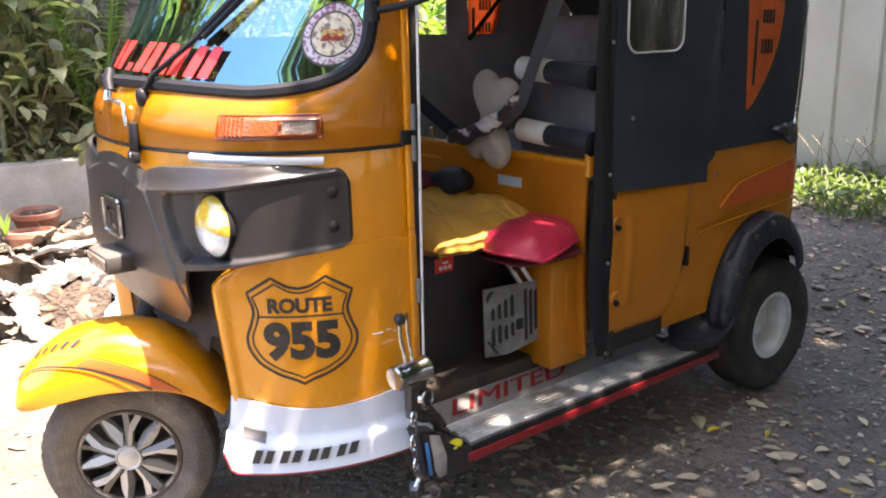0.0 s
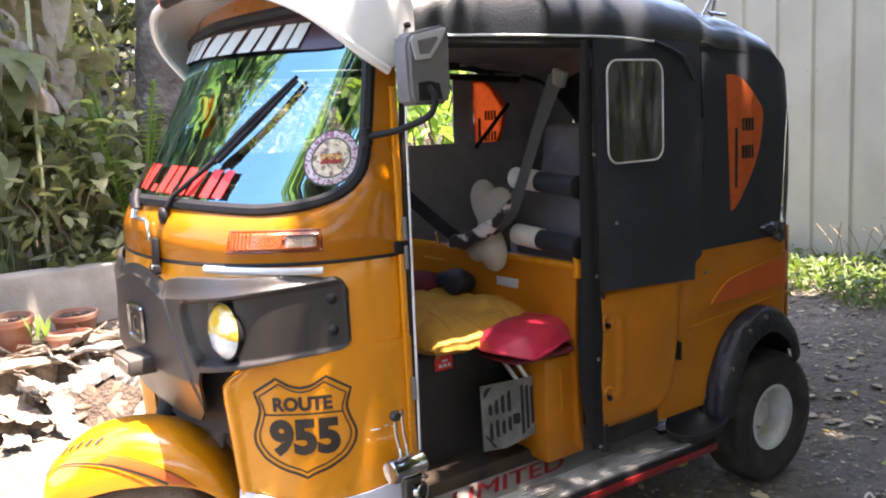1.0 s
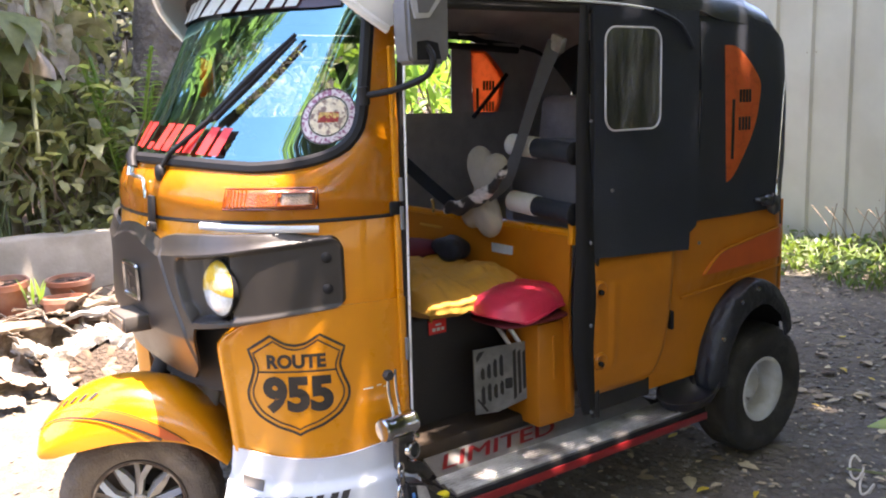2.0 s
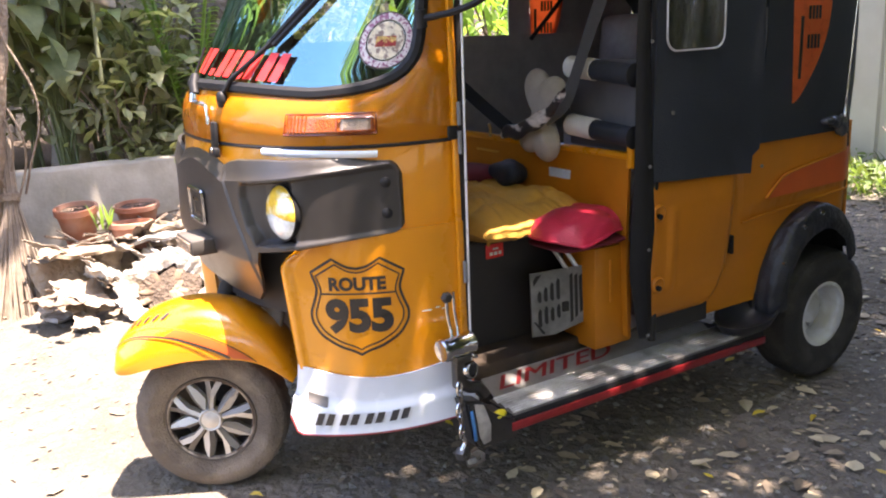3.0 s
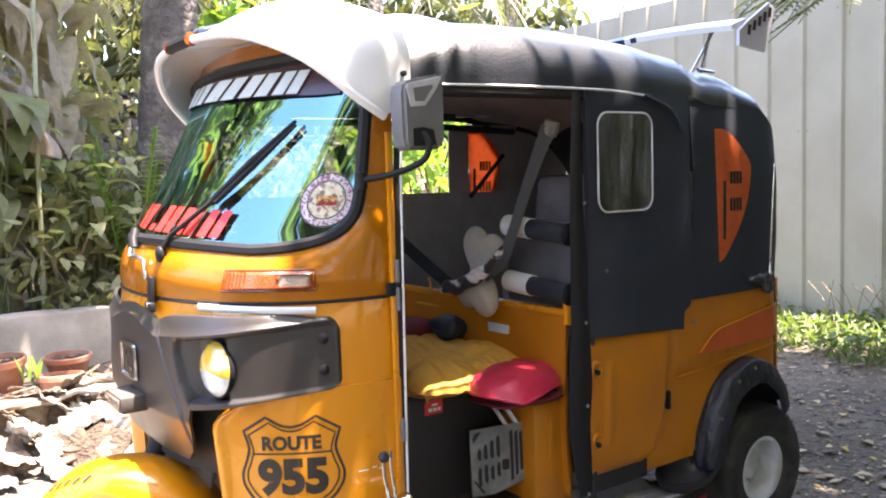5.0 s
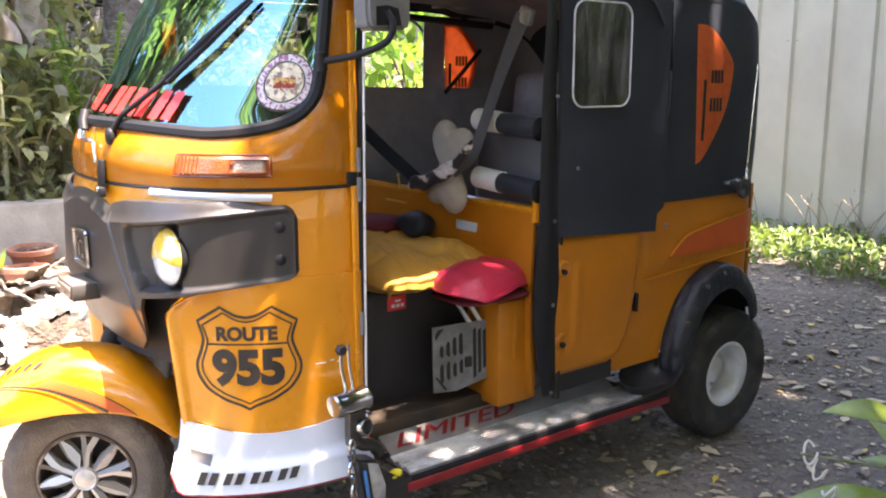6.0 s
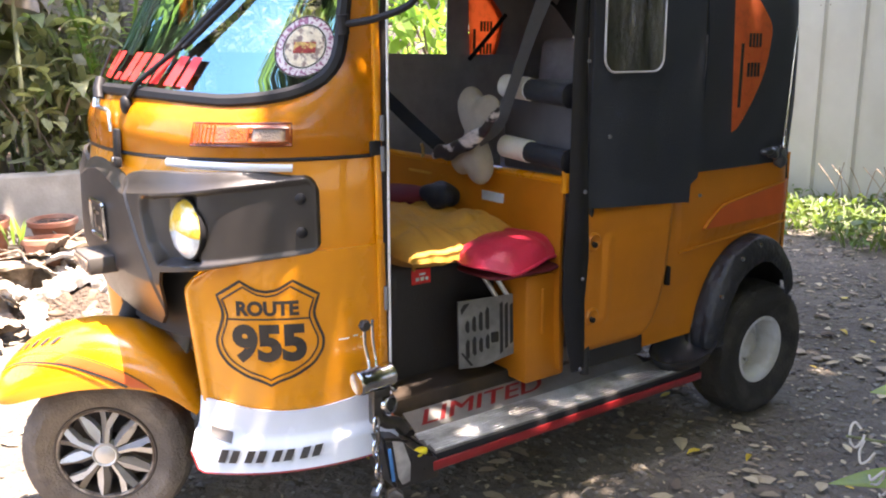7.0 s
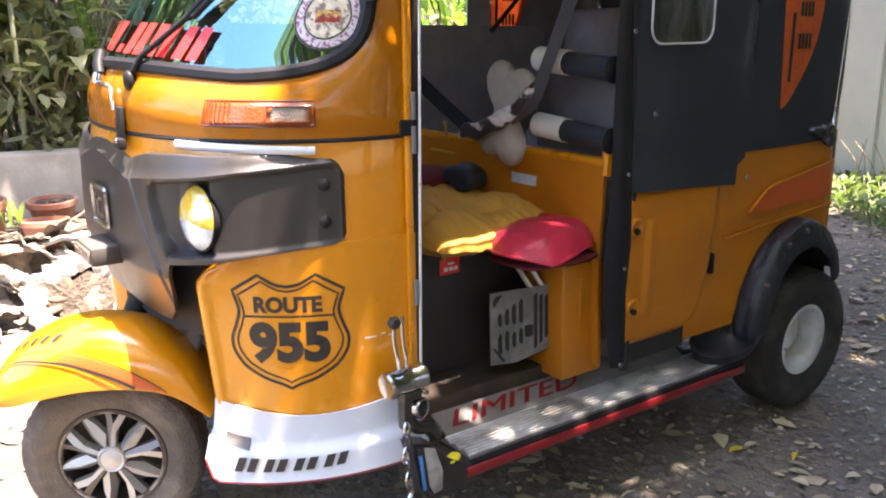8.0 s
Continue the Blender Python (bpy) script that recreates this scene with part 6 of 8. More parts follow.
    # low straw hat on the dashboard, its brim running up to the far side
    bm = BM()
    def hat(u, v):
        a = 2 * math.pi * u
        ry = 0.37 if math.cos(a) > 0 else 0.17
        z = 1.178 + 0.125 * (1 - v ** 1.6) + 0.006 * math.sin(v * 40)
        return Vector((0.325 + 0.10 * v * math.sin(a), 0.02 + ry * v * math.cos(a), z + 0.010 * math.sin(3 * a) * v))
    sheet(bm, hat, 60, 24, closed_u=True)
    bmesh.ops.remove_doubles(bm, verts=bm.verts, dist=1e-5)
    solo("straw_hat", bm, M_STRAW, "low brown woven straw hat lying on the dashboard", "hat", sharp=50)


loose_things()


def step_board():
    st = thing("running_board", (1.1, -0.57, 0.25), "ribbed aluminium running board with red side strip", "running board")
    x0, x1 = 0.64, 1.66
    bm = BM()
    box(bm, ((x0 + x1) / 2, -0.555, 0.243), (x1 - x0, 0.155, 0.035), 0.005)
    part("board", bm, M_SEAL, st, "black step frame")
    bm = BM()
    box(bm, ((x0 + x1) / 2 - 0.005, -0.574, 0.2615), (x1 - x0 - 0.03, 0.112, 0.006), 0.001)
    tr = part("tread", bm, mat("grimy_tread", (0.12, 0.115, 0.11), 0.6, metal=0.3, vary=0.35, scale=14), st, "grimy tread base")
    for k in range(9):
        y = -0.623 + 0.0122 * k
        bm = BM()
        box(bm, ((x0 + x1) / 2 - 0.005 + 0.003 * (k % 3), y, 0.2665), (x1 - x0 - 0.036, 0.0068, 0.008), 0.0015, seg=1)
        part("rib", bm, M_ALU, tr)
    # sloped inner plate with the word
    def pl(x, y, o=0.0):
        k = (y + 0.022) / 0.044
        return Vector((x, -0.514 + 0.062 * k - o * 0.45, 0.266 + 0.03 * k + o * 0.9))
    bm = BM()
    sheet(bm, lambda u, v: pl(x0 + 0.03 + (1.5 - x0) * u, -0.024 + 0.05 * v), 20, 3, 0.004)
    ip = part("inner_plate", bm, mat("brushed_step_plate", (0.25, 0.24, 0.23), 0.45, metal=0.3, vary=0.25, scale=12), st, "dull metal kick plate")
    word = lettering("LIMITED", 0.05, lambda x, y: pl(0.90 + x * 2.35, y * 0.85, 0.004), 0.0, 0.45, plane=True)
    twin = bmesh.ops.duplicate(word, geom=word.faces[:] + word.edges[:] + word.verts[:])["geom"]
    for v in (g for g in twin if isinstance(g, bmesh.types.BMVert)):
        v.co += Vector((0.0042, 0.0, 0.0004))
    part("lettering", word, M_REDSTRIP, ip, "red slanted word LIMITED")
    bm = BM()
    tube(bm, [pl(x0 + 0.03, 0.028), pl(0.80, 0.028)], 0.004, 6)
    part("plate_edge", bm, M_SILVER, ip)
    bm = BM()
    box(bm, ((x0 + x1) / 2, -0.636, 0.232), (x1 - x0, 0.006, 0.024), 0.002)
    part("red_strip", bm, M_REDSTRIP, st, "red reflective side strip")
    # front end cap
    def capplate(ol, y, depth, bev):
        bm = BM()
        prism(bm, ol, depth, Matrix.Translation((0, y, 0)) @ Euler((radians(90), 0, 0)).to_matrix().to_4x4())
        bmesh.ops.bevel(bm, geom=bm.edges[:], offset=bev, segments=2, affect='EDGES')
        return bm
    ec = part("end_cap", capplate([(0.497, 0.345), (0.556, 0.327), (0.578, 0.285), (0.612, 0.264), (0.658, 0.258), (0.662, 0.200), (0.650, 0.194), (0.535, 0.200), (0.520, 0.225)], -0.53, 0.105, 0.007),
              mat("grey_cast_cap", (0.055, 0.052, 0.05), 0.3, metal=0.5, vary=0.25), st, "dark moulded end cap")
    part("face_plate", capplate([(0.522, 0.333), (0.552, 0.322), (0.572, 0.262), (0.570, 0.215), (0.548, 0.212), (0.536, 0.235)], -0.6355, 0.003, 0.001), M_ALU, ec, "pale metal face plate")
    bm = BM()
    box(bm, (0.5185, -0.637, 0.272), (0.009, 0.005, 0.088), 0.002, (0, -7, 0))
    part("blue_strip", bm, mat("blue_strip", (0.05, 0.2, 0.5), 0.4, vary=0.2), ec, "blue strip")
    bm = BM()
    blob(bm, (0.606, -0.622, 0.272), (0.026, 0.014, 0.010), 2.2, 0.25, 24, rot=0.3)
    part("yellow_tag", bm, mat("yellow_tag", (0.7, 0.6, 0.03), 0.5, vary=0.2), ec, "bright yellow tag")
    # rear scoop
    bm = BM()
    lathe(bm, [(0.02, 0.0), (0.06, 0.004), (0.085, 0.02), (0.10, 0.05), (0.103, 0.06), (0.097, 0.058), (0.078, 0.03), (0.05, 0.014), (0.0, 0.012)],
          Matrix.Translation((1.63, -0.585, 0.268)) @ Euler((radians(8), radians(-10), 0)).to_matrix().to_4x4() @ Matrix.Diagonal((1.25, 0.8, 1, 1)), 32)
    part("scoop", bm, mat("black_scoop", (0.025, 0.025, 0.028), 0.35, vary=0.2), st, "black rubber scoop at the wheel")
    for x in (0.75, 1.2, 1.55):
        bm = BM()
        box(bm, (x, -0.50, 0.25), (0.04, 0.14, 0.03), 0.004)
        part("bracket", bm, M_BLACKIN, st)


step_board()


def front_bits():
    # chrome lamp and hook assembly at the door sill
    la = thing("side_lamp", (0.50, -0.60, 0.22), "chrome spot lamp on a hooked bracket by the front sill", "lamp")
    m = Matrix.Translation((0.436, -0.628, 0.494)) @ Vector((1.0, 0.06, 0.03)).to_track_quat('Z', 'Y').to_matrix().to_4x4()
    bm = BM()
    lathe(bm, [(0.0, 0.003), (0.020, 0.002), (0.026, 0.0), (0.0295, 0.004), (0.0295, 0.018), (0.0265, 0.022), (0.0265, 0.078), (0.029, 0.082), (0.029, 0.094), (0.025, 0.098), (0.0, 0.098)], m, 28)
    part("lamp_body", bm, M_CHROME, la, "chrome lamp barrel")
    bm = BM()
    tube(bm, smooth([(0.478, -0.598, 0.612), (0.477, -0.600, 0.575), (0.482, -0.603, 0.54), (0.481, -0.612, 0.515)], 5), 0.0042, 8)
    tube(bm, smooth([(0.503, -0.592, 0.626), (0.502, -0.594, 0.58), (0.506, -0.596, 0.54), (0.503, -0.606, 0.515)], 5), 0.0036, 8)
    part("hanger", bm, M_CHROME, la, "chrome hanger wires")
    bm = BM()
    lathe(bm, [(0.0, -0.010), (0.011, -0.010), (0.014, -0.006), (0.014, 0.006), (0.011, 0.010), (0.0, 0.010)], Matrix.Translation((0.478, -0.600, 0.618)) @ Euler((radians(90), 0, 0)).to_matrix().to_4x4(), 6)
    part("top_nut", bm, M_BLACKIN, la, "dark hexagonal nut")
    dk = mat("dark_bracket", (0.09, 0.085, 0.08), 0.35, metal=0.8, vary=0.3, scale=30)
    bm = BM()
    box(bm, (0.492, -0.615, 0.425), (0.026, 0.028, 0.095), 0.006)
    box(bm, (0.500, -0.618, 0.458), (0.046, 0.034, 0.022), 0.005)
    tube(bm, smooth([(0.500, -0.612, 0.392), (0.523, -0.612, 0.372), (0.552, -0.61, 0.362), (0.575, -0.606, 0.335)], 5), 0.016, 10)
    part("bracket", bm, dk, la, "dark jointed bracket")
    bm = BM()
    mk = Matrix.Translation((0.521, -0.628, 0.424)) @ Euler((radians(84), 0, radians(18))).to_matrix().to_4x4()
    lathe(bm, [(0.014, -0.016), (0.023, -0.014), (0.024, 0.004), (0.021, 0.009), (0.017, 0.009), (0.015, 0.003)], mk, 22)
    part("knuckle", bm, M_CHROME, la, "chrome knuckle ring")
    bm = BM()
    lathe(bm, [(0.015, -0.004), (0.0145, 0.005), (0.0, 0.007)], mk, 18)
    part("knuckle_bolt", bm, M_BLACKIN, la)
    bm = BM()
    box(bm, (0.529, -0.634, 0.462), (0.020, 0.012, 0.010), 0.003, (0, 30, 0))
    part("wing_nut", bm, M_CHROME, la)
    # chain of long links and the nuts it ends in
    for k in range(5):
        zc = 0.384 - 0.030 * k
        cx = 0.482 + 0.004 * math.sin(k * 2.2)
        bm = BM()
        tw = radians(18 + 62 * (k % 2))
        tube(bm, [Vector((cx + 0.008 * math.cos(j * math.pi / 8) * math.cos(tw), -0.634 + 0.008 * math.cos(j * math.pi / 8) * math.sin(tw), zc + 0.020 * math.sin(j * math.pi / 8))) for j in range(16)], 0.0038, 6, closed=True)
        part("chain_link", bm, dk if k % 2 else M_CHROME, la)
    grim = mat("grimy_nut", (0.16, 0.15, 0.14), 0.35, metal=0.8, vary=0.4, scale=40)
    for (x, y, z), r, a in (((0.483, -0.634, 0.205), 0.019, 20), ((0.530, -0.632, 0.184), 0.021, -25), ((0.505, -0.640, 0.178), 0.014, 60)):
        bm = BM()
        lathe(bm, [(r * 0.5, -0.013), (r * 0.95, -0.012), (r, -0.008), (r, 0.008), (r * 0.95, 0.012), (r * 0.5, 0.013), (r * 0.45, 0.004)], Matrix.Translation((x, y, z)) @ Euler((radians(80), radians(a), radians(a))).to_matrix().to_4x4(), 6)
        part("end_nut", bm, grim, la, "grimy metal nut")
    bm = BM()
    tube(bm, smooth([(0.484, -0.634, 0.262), (0.490, -0.636, 0.235), (0.478, -0.638, 0.215), (0.488, -0.636, 0.196)], 5), 0.006, 8)
    part("hook", bm, M_CHROME, la, "chrome hook")
    # mirror on the near post
    mi = thing("side_mirror", (0.55, -0.60, 1.30), "grey side mirror on a black arm, folded", "mirror")
    def plate(ol, y, depth, bev):
        bm = BM()
        prism(bm, ol, depth, Matrix.Translation((0, y, 0)) @ Euler((radians(90), 0, 0)).to_matrix().to_4x4())
        bmesh.ops.bevel(bm, geom=bm.edges[:], offset=bev, segments=3, affect='EDGES')
        return bm
    part("housing", plate([(0.524, 1.372), (0.532, 1.350), (0.628, 1.352), (0.639, 1.368), (0.640, 1.515), (0.629, 1.530), (0.530, 1.508), (0.521, 1.492)], -0.612, 0.062, 0.008), M_MIRROR, mi, "dark grey mirror housing", sharp=50)
    part("cap", plate([(0.530, 1.493), (0.541, 1.449), (0.582, 1.453), (0.613, 1.490), (0.630, 1.520), (0.626, 1.523), (0.536, 1.503)], -0.673, 0.004, 0.0015), M_MIRGREY, mi, "pale grey cap")
    part("cap_inset", plate([(0.548, 1.492), (0.552, 1.462), (0.578, 1.463), (0.604, 1.497), (0.600, 1.502)], -0.6765, 0.002, 0.0008), M_MIRROR, mi)
    part("recess", plate([(0.546, 1.400), (0.546, 1.360), (0.612, 1.362), (0.604, 1.398), (0.575, 1.404)], -0.6735, 0.002, 0.0008), M_SEAL, mi, "black recess for the arm")
    bm = BM()
    tube(bm, smooth([(0.574, -0.672, 1.392), (0.584, -0.682, 1.362), (0.572, -0.67, 1.325), (0.525, -0.62, 1.298), (0.47, -0.565, 1.285)], 6), 0.008, 8)
    part("arm", bm, M_SEAL, mi, "black mirror arm")
    bm = BM()
    tube(bm, [(0.472, -0.56, 1.265), (0.468, -0.562, 1.305)], 0.013, 10)
    part("mount", bm, M_SEAL, mi)
    # roof scoop and rear wing
    bm = BM()
    def s(u, v):
        x = 0.78 + 0.30 * u
        y = (v - 0.5) * 0.42
        h = 0.055 * math.sin(math.pi * min(1, u * 0.85 + 0.15)) ** 0.6 * (1 - abs(2 * v - 1) ** 4) ** 0.5
        return Vector((x, y, 1.728 + h))
    sheet(bm, s, 24, 24, 0.006)
    solo("roof_scoop", bm, M_WHITE, "white moulded air scoop on the roof", "air scoop", sharp=60)
    wg = thing("rear_wing", (2.0, 0, 1.64), "white and navy tubular-strutted rear roof wing", "spoiler")
    navy = mat("navy_paint", (0.02, 0.03, 0.08), 0.35, vary=0.1)
    def blade_pt(y, t):
        zc = 1.795 - 0.022 * (abs(y) / 0.5) ** 2
        return Vector((2.00 + 0.16 * t, y, zc + 0.035 * t + 0.010 * math.sin(math.pi * t)))
    for y0, y1, mt in ((-0.49, -0.06, M_WHITE), (-0.06, -0.03, navy), (-0.03, 0.0, M_WHITE), (0.0, 0.2, navy), (0.2, 0.23, M_WHITE), (0.23, 0.26, navy), (0.26, 0.49, M_WHITE)):
        bm = BM()
        sheet(bm, lambda u, v: blade_pt(y0 + (y1 - y0) * u, v), 8, 8, 0.02)
        part("blade", bm, mt, wg)
    for sd in (-1, 1):
        bm = BM()
        ol = [(-0.02, -0.05), (0.13, -0.065), (0.19, 0.09), (0.155, 0.11), (0.03, 0.035), (-0.02, 0.0)]
        prism(bm, ol, 0.012, Matrix.Translation((2.04, sd * 0.495, 1.755)) @ Euler((radians(90), 0, 0)).to_matrix().to_4x4())
        ep = part("end_plate", bm, mat("lilac_white", (0.62, 0.6, 0.7), 0.35, vary=0.08), wg, "pale end plate with dark mark bars")
        bm = BM()
        bars(bm, [(0.02 + 0.03 * k, -0.012 + 0.017 * k, 0.02, 0.035) for k in range(5)], lambda x, y: Vector((2.04 + x, sd * 0.495 - 0.0145, 1.755 + y)), 0.2)
        part("lettering", bm, M_DECAL, ep)
        for dx in (-0.05, 0.0):
            bm = BM()
            tube(bm, [(1.95 + dx, sd * 0.40, 1.62), (2.06 - dx * 0.4, sd * 0.36, 1.785)], 0.006, 6)
            part("strut", bm, M_CHROME, wg)
        bm = BM()
        tube(bm, [(1.93, sd * 0.40, 1.63), (2.02, sd * 0.40, 1.625)], 0.007, 6)
        part("foot_rail", bm, M_CHROME, wg)
    # bonnet latch and stubby aerial on the nose
    lt = thing("nose_latch", (0.05, -0.02, 1.0), "black rubber bonnet latch with bent chrome rod", "latch")
    bm = BM()
    box(bm, front(-11.6, 1.013, 0.016), (0.012, 0.034, 0.082), 0.004, (0, 4, 0))
    box(bm, front(-13.2, 0.977, 0.021), (0.016, 0.046, 0.024), 0.004)
    part("rubber_tongue", bm, M_SEAL, lt)
    bm = BM()
    blob(bm, front(-13.2, 0.984, 0.030), (0.004, 0.006, 0.006), nu=12, nv=8)
    part("screw", bm, M_CHROME, lt)
    bm = BM()
    tube(bm, smooth([front(-0.5, 1.102, 0.026), front(-3.5, 1.100, 0.034), front(-7.2, 1.093, 0.030), front(-8.3, 1.070, 0.026), front(-8.6, 1.045, 0.022)], 5), 0.0055, 8)
    part("rod", bm, M_CHROME, lt)
    bm = BM()
    tube(bm, [front(-0.4, 1.118, 0.024), front(0.4, 1.142, 0.026), front(1.2, 1.168, 0.028)], [0.013, 0.0135, 0.012], 12)
    tube(bm, [front(1.2, 1.166, 0.028), front(0.8, 1.24, 0.034)], 0.0035, 8)
    part("post", bm, M_SEAL, lt)
    bm = BM()
    tube(bm, [front(-0.4, 1.098, 0.024), front(-0.4, 1.120, 0.024)], 0.0155, 12)
    part("collar", bm, M_CHROME, lt)
    bm = BM()
    blob(bm, front(-13.4, 1.110, 0.022), (0.014, 0.018, 0.022), 2.2, 0.2, 20)
    tube(bm, [front(-13.4, 1.115, 0.024), front(-16, 1.16, 0.026), front(-25, 1.24, 0.014)], 0.007, 8)
    part("knob", bm, M_SEAL, lt)


front_bits()


# ---- yard: junk by the wall ----
def yard_things():
    rng = np.random.default_rng(5)
    # stick broom leaning on the wall
    br = thing("stick_broom", (-0.27, 2.08, 0), "stiff upright bundle broom of palm ribs", "broom")
    bm = BM()
    base, top = Vector((-0.27, 2.10, 0.0)), Vector((-0.20, 2.42, 0.80))
    for k in range(130):
        a = rng.random() * 6.28
        r = math.sqrt(rng.random())
        p0 = base + Vector((0.15 * r * math.cos(a), 0.06 * r * math.sin(a), 0.0))
        p1 = base.lerp(top, 0.62) + Vector((0.035 * r * math.cos(a), 0.03 * r * math.sin(a), 0))
        p2 = top + Vector((0.028 * r * math.cos(a), 0.024 * r * math.sin(a), 0.03 * rng.random()))
        tube(bm, [p0, p0.lerp(p1, 0.5) + Vector((0.01 * rng.normal(), 0, 0)), p1, p2], 0.0042, 4)
    part("bristles", bm, M_BROOM, br, "dry palm ribs")
    bm = BM()
    q = base.lerp(top, 0.68)
    lathe(bm, [(0.043, -0.02), (0.046, 0.0), (0.043, 0.02)], Matrix.Translation(q) @ (top - base).to_track_quat('Z', 'Y').to_matrix().to_4x4(), 16, caps=False)
    part("binding", bm, M_TWIG, br)
    # terracotta pots
    def pot(at, r, h, lean, label):
        p = thing("flower_pot", at, label, "flower pot", group="pots by the wall")
        m = Matrix.Translation(at) @ Euler((radians(lean), radians(-lean * 0.5), 0)).to_matrix().to_4x4()
        bm = BM()
        lathe(bm, [(r * 0.68, 0.0), (r * 0.92, h * 0.8), (r, h * 0.8), (r * 1.03, h * 0.82), (r * 1.03, h * 0.98), (r, h), (r * 0.9, h), (r * 0.86, h * 0.86)], m, 36)
        part("body", bm, M_POT, p)
        bm = BM()
        sheet(bm, lambda u, v: m @ Vector((r * 0.87 * v * math.cos(6.283 * u), r * 0.87 * v * math.sin(6.283 * u), h * 0.87 + 0.014 * noise.noise(Vector((u * 9, v * 6, r))))), 24, 7, closed_u=True)
        part("soil", bm, M_SOIL, p)
        return p, m
    pot((0.085, 2.43, 0.255), 0.108, 0.19, 5, "weathered terracotta pot with dry twigs")
    pot((0.31, 2.26, 0.20), 0.11, 0.15, -4, "squat terracotta pot with a green shoot")
    pot((0.40, 2.50, 0.25), 0.12, 0.15, 2, "wide terracotta pot against the low wall")
    bm = BM()
    for k in range(7):
        a = rng.random() * 6.28
        blade(bm, (0.20 + 0.03 * rng.normal(), 2.26, 0.33), (math.cos(a) * 0.4, math.sin(a) * 0.4, 1), 0.12 + 0.10 * rng.random(), 0.016, 0.6)
    solo("green_shoot", bm, M_LEAFB, "thin green shoots growing between the pots", "plant", sharp=80)
    # mud-filled box and sacks
    bm = BM()
    def bx(u, v):
        a = 2 * math.pi * u
        e = 0.35
        sg = lambda q: math.copysign(abs(q) ** e, q)
        k = 1 + 0.08 * noise.noise(Vector((u * 7, v * 4, 2)))
        prof = 0.9 + 0.12 * v
        return Vector((0.0 + 0.21 * prof * sg(math.cos(a)) * k, 2.14 + 0.14 * prof * sg(math.sin(a)) * k, 0.27 * v + 0.02 * noise.noise(Vector((u * 9, v, 5))) * v))
    sheet(bm, bx, 60, 14, 0.015, closed_u=True)
    solo("planting_box", bm, M_BOXB, "crumbling mud-caked planting box", "box", sharp=60)
    bm = BM()
    blob(bm, (0.0, 2.14, 0.235), (0.19, 0.125, 0.03), 4, 0.3, 14, seed=2)
    solo("soil_heap", bm, M_BOXB, "caked soil filling the box", "soil", sharp=80)
    def sack(c, s, seed, mt, label):
        bm = BM()
        cx = Vector(c)
        def f(u, v):
            a = 2 * math.pi * u
            r = 0.55 + 0.55 * math.sin(math.pi * min(1, v * 0.72 + 0.12))
            p = Vector((s[0] * r * math.cos(a), s[1] * r * math.sin(a), s[2] * v))
            n1 = noise.noise(Vector((p.x * 9, p.y * 9, p.z * 12 + seed)))
            n2 = noise.noise(Vector((p.x * 26, p.y * 26, p.z * 26 + seed)))
            p *= 1 + 0.22 * n1 + 0.10 * n2
            if v > 0.8:
                p.x *= 1 + 0.5 * (v - 0.8)
                p.z -= 0.10 * (v - 0.8) * (1 + n1)
            return cx + p
        sheet(bm, f, 70, 34, 0.004, closed_u=True)
        o = thing("soil_sack", c, label, "sack", group="sacks by the wall")
        part("sack", bm, mt, o, sharp=40)
        bm = BM()
        blob(bm, cx + Vector((0, 0, s[2] * 0.72)), (s[0] * 0.8, s[1] * 0.8, s[2] * 0.18), 2.5, 0.5, 16, seed=seed)
        part("soil", bm, M_DEBRIS, o, "dry husks and soil", sharp=80)
    # torn sack lying open, its ragged rim round the husks
    o = thing("open_sack", (0.34, 1.74, 0.0), "torn white plastic sack lying open with brown husks", "sack", group="sacks by the wall")
    tilt = Matrix.Translation((0.34, 1.72, 0.10)) @ Euler((radians(46), radians(-8), 0)).to_matrix().to_4x4()
    def torn(u, v):
        a = 2 * math.pi * u
        rim = 1 + 0.16 * noise.noise(Vector((math.cos(a) * 2.2, math.sin(a) * 2.2, 3))) + 0.10 * noise.noise(Vector((math.cos(a) * 7, math.sin(a) * 7, 1)))
        if v < 0.6:
            q = v / 0.6
            r, h = 0.10 + 0.105 * q ** 0.7, -0.12 + 0.17 * q
        else:
            q = (v - 0.6) / 0.4
            r, h = 0.205 - 0.085 * q, 0.05 - 0.05 * q * q
        p = Vector((1.25 * r * rim * math.cos(a), 0.9 * r * rim * math.sin(a), h))
        w = noise.noise(p * 22) * 0.022 + abs(noise.noise(p * 45)) * 0.014
        return tilt @ (p + Vector((math.cos(a) * w, math.sin(a) * w, w)))
    bm = BM()
    sheet(bm, torn, 90, 40, 0.003, closed_u=True)
    part("sack", bm, M_BAG, o, sharp=30)
    bm = BM()
    blob(bm, (0, 0, 0), (0.19, 0.14, 0.045), 2.2, 0.4, 18, seed=3)
    bmesh.ops.transform(bm, matrix=tilt @ Matrix.Translation((0, 0, -0.035)), verts=bm.verts)
    part("soil", bm, M_SOIL, o, "dry brown soil", sharp=80)
    for k in range(11):
        a, q = 2.4 * k, 0.03 + 0.11 * rng.random()
        bm = BM()
        blob(bm, (0, 0, 0), (0.03 + 0.02 * rng.random(), 0.018, 0.014), 2.3, 0.5, 30, rot=a, nu=18, nv=10, seed=k * 2.0)
        bmesh.ops.transform(bm, matrix=tilt @ Matrix.Translation((1.15 * q * math.cos(a), 0.8 * q * math.sin(a), -0.004)), verts=bm.verts)
        part("husk", bm, M_HUSK, o)
    sack((0.55, 2.0, 0.0), (0.22, 0.18, 0.27), 4.0, M_BAG, "crumpled white plastic sack against the wall")
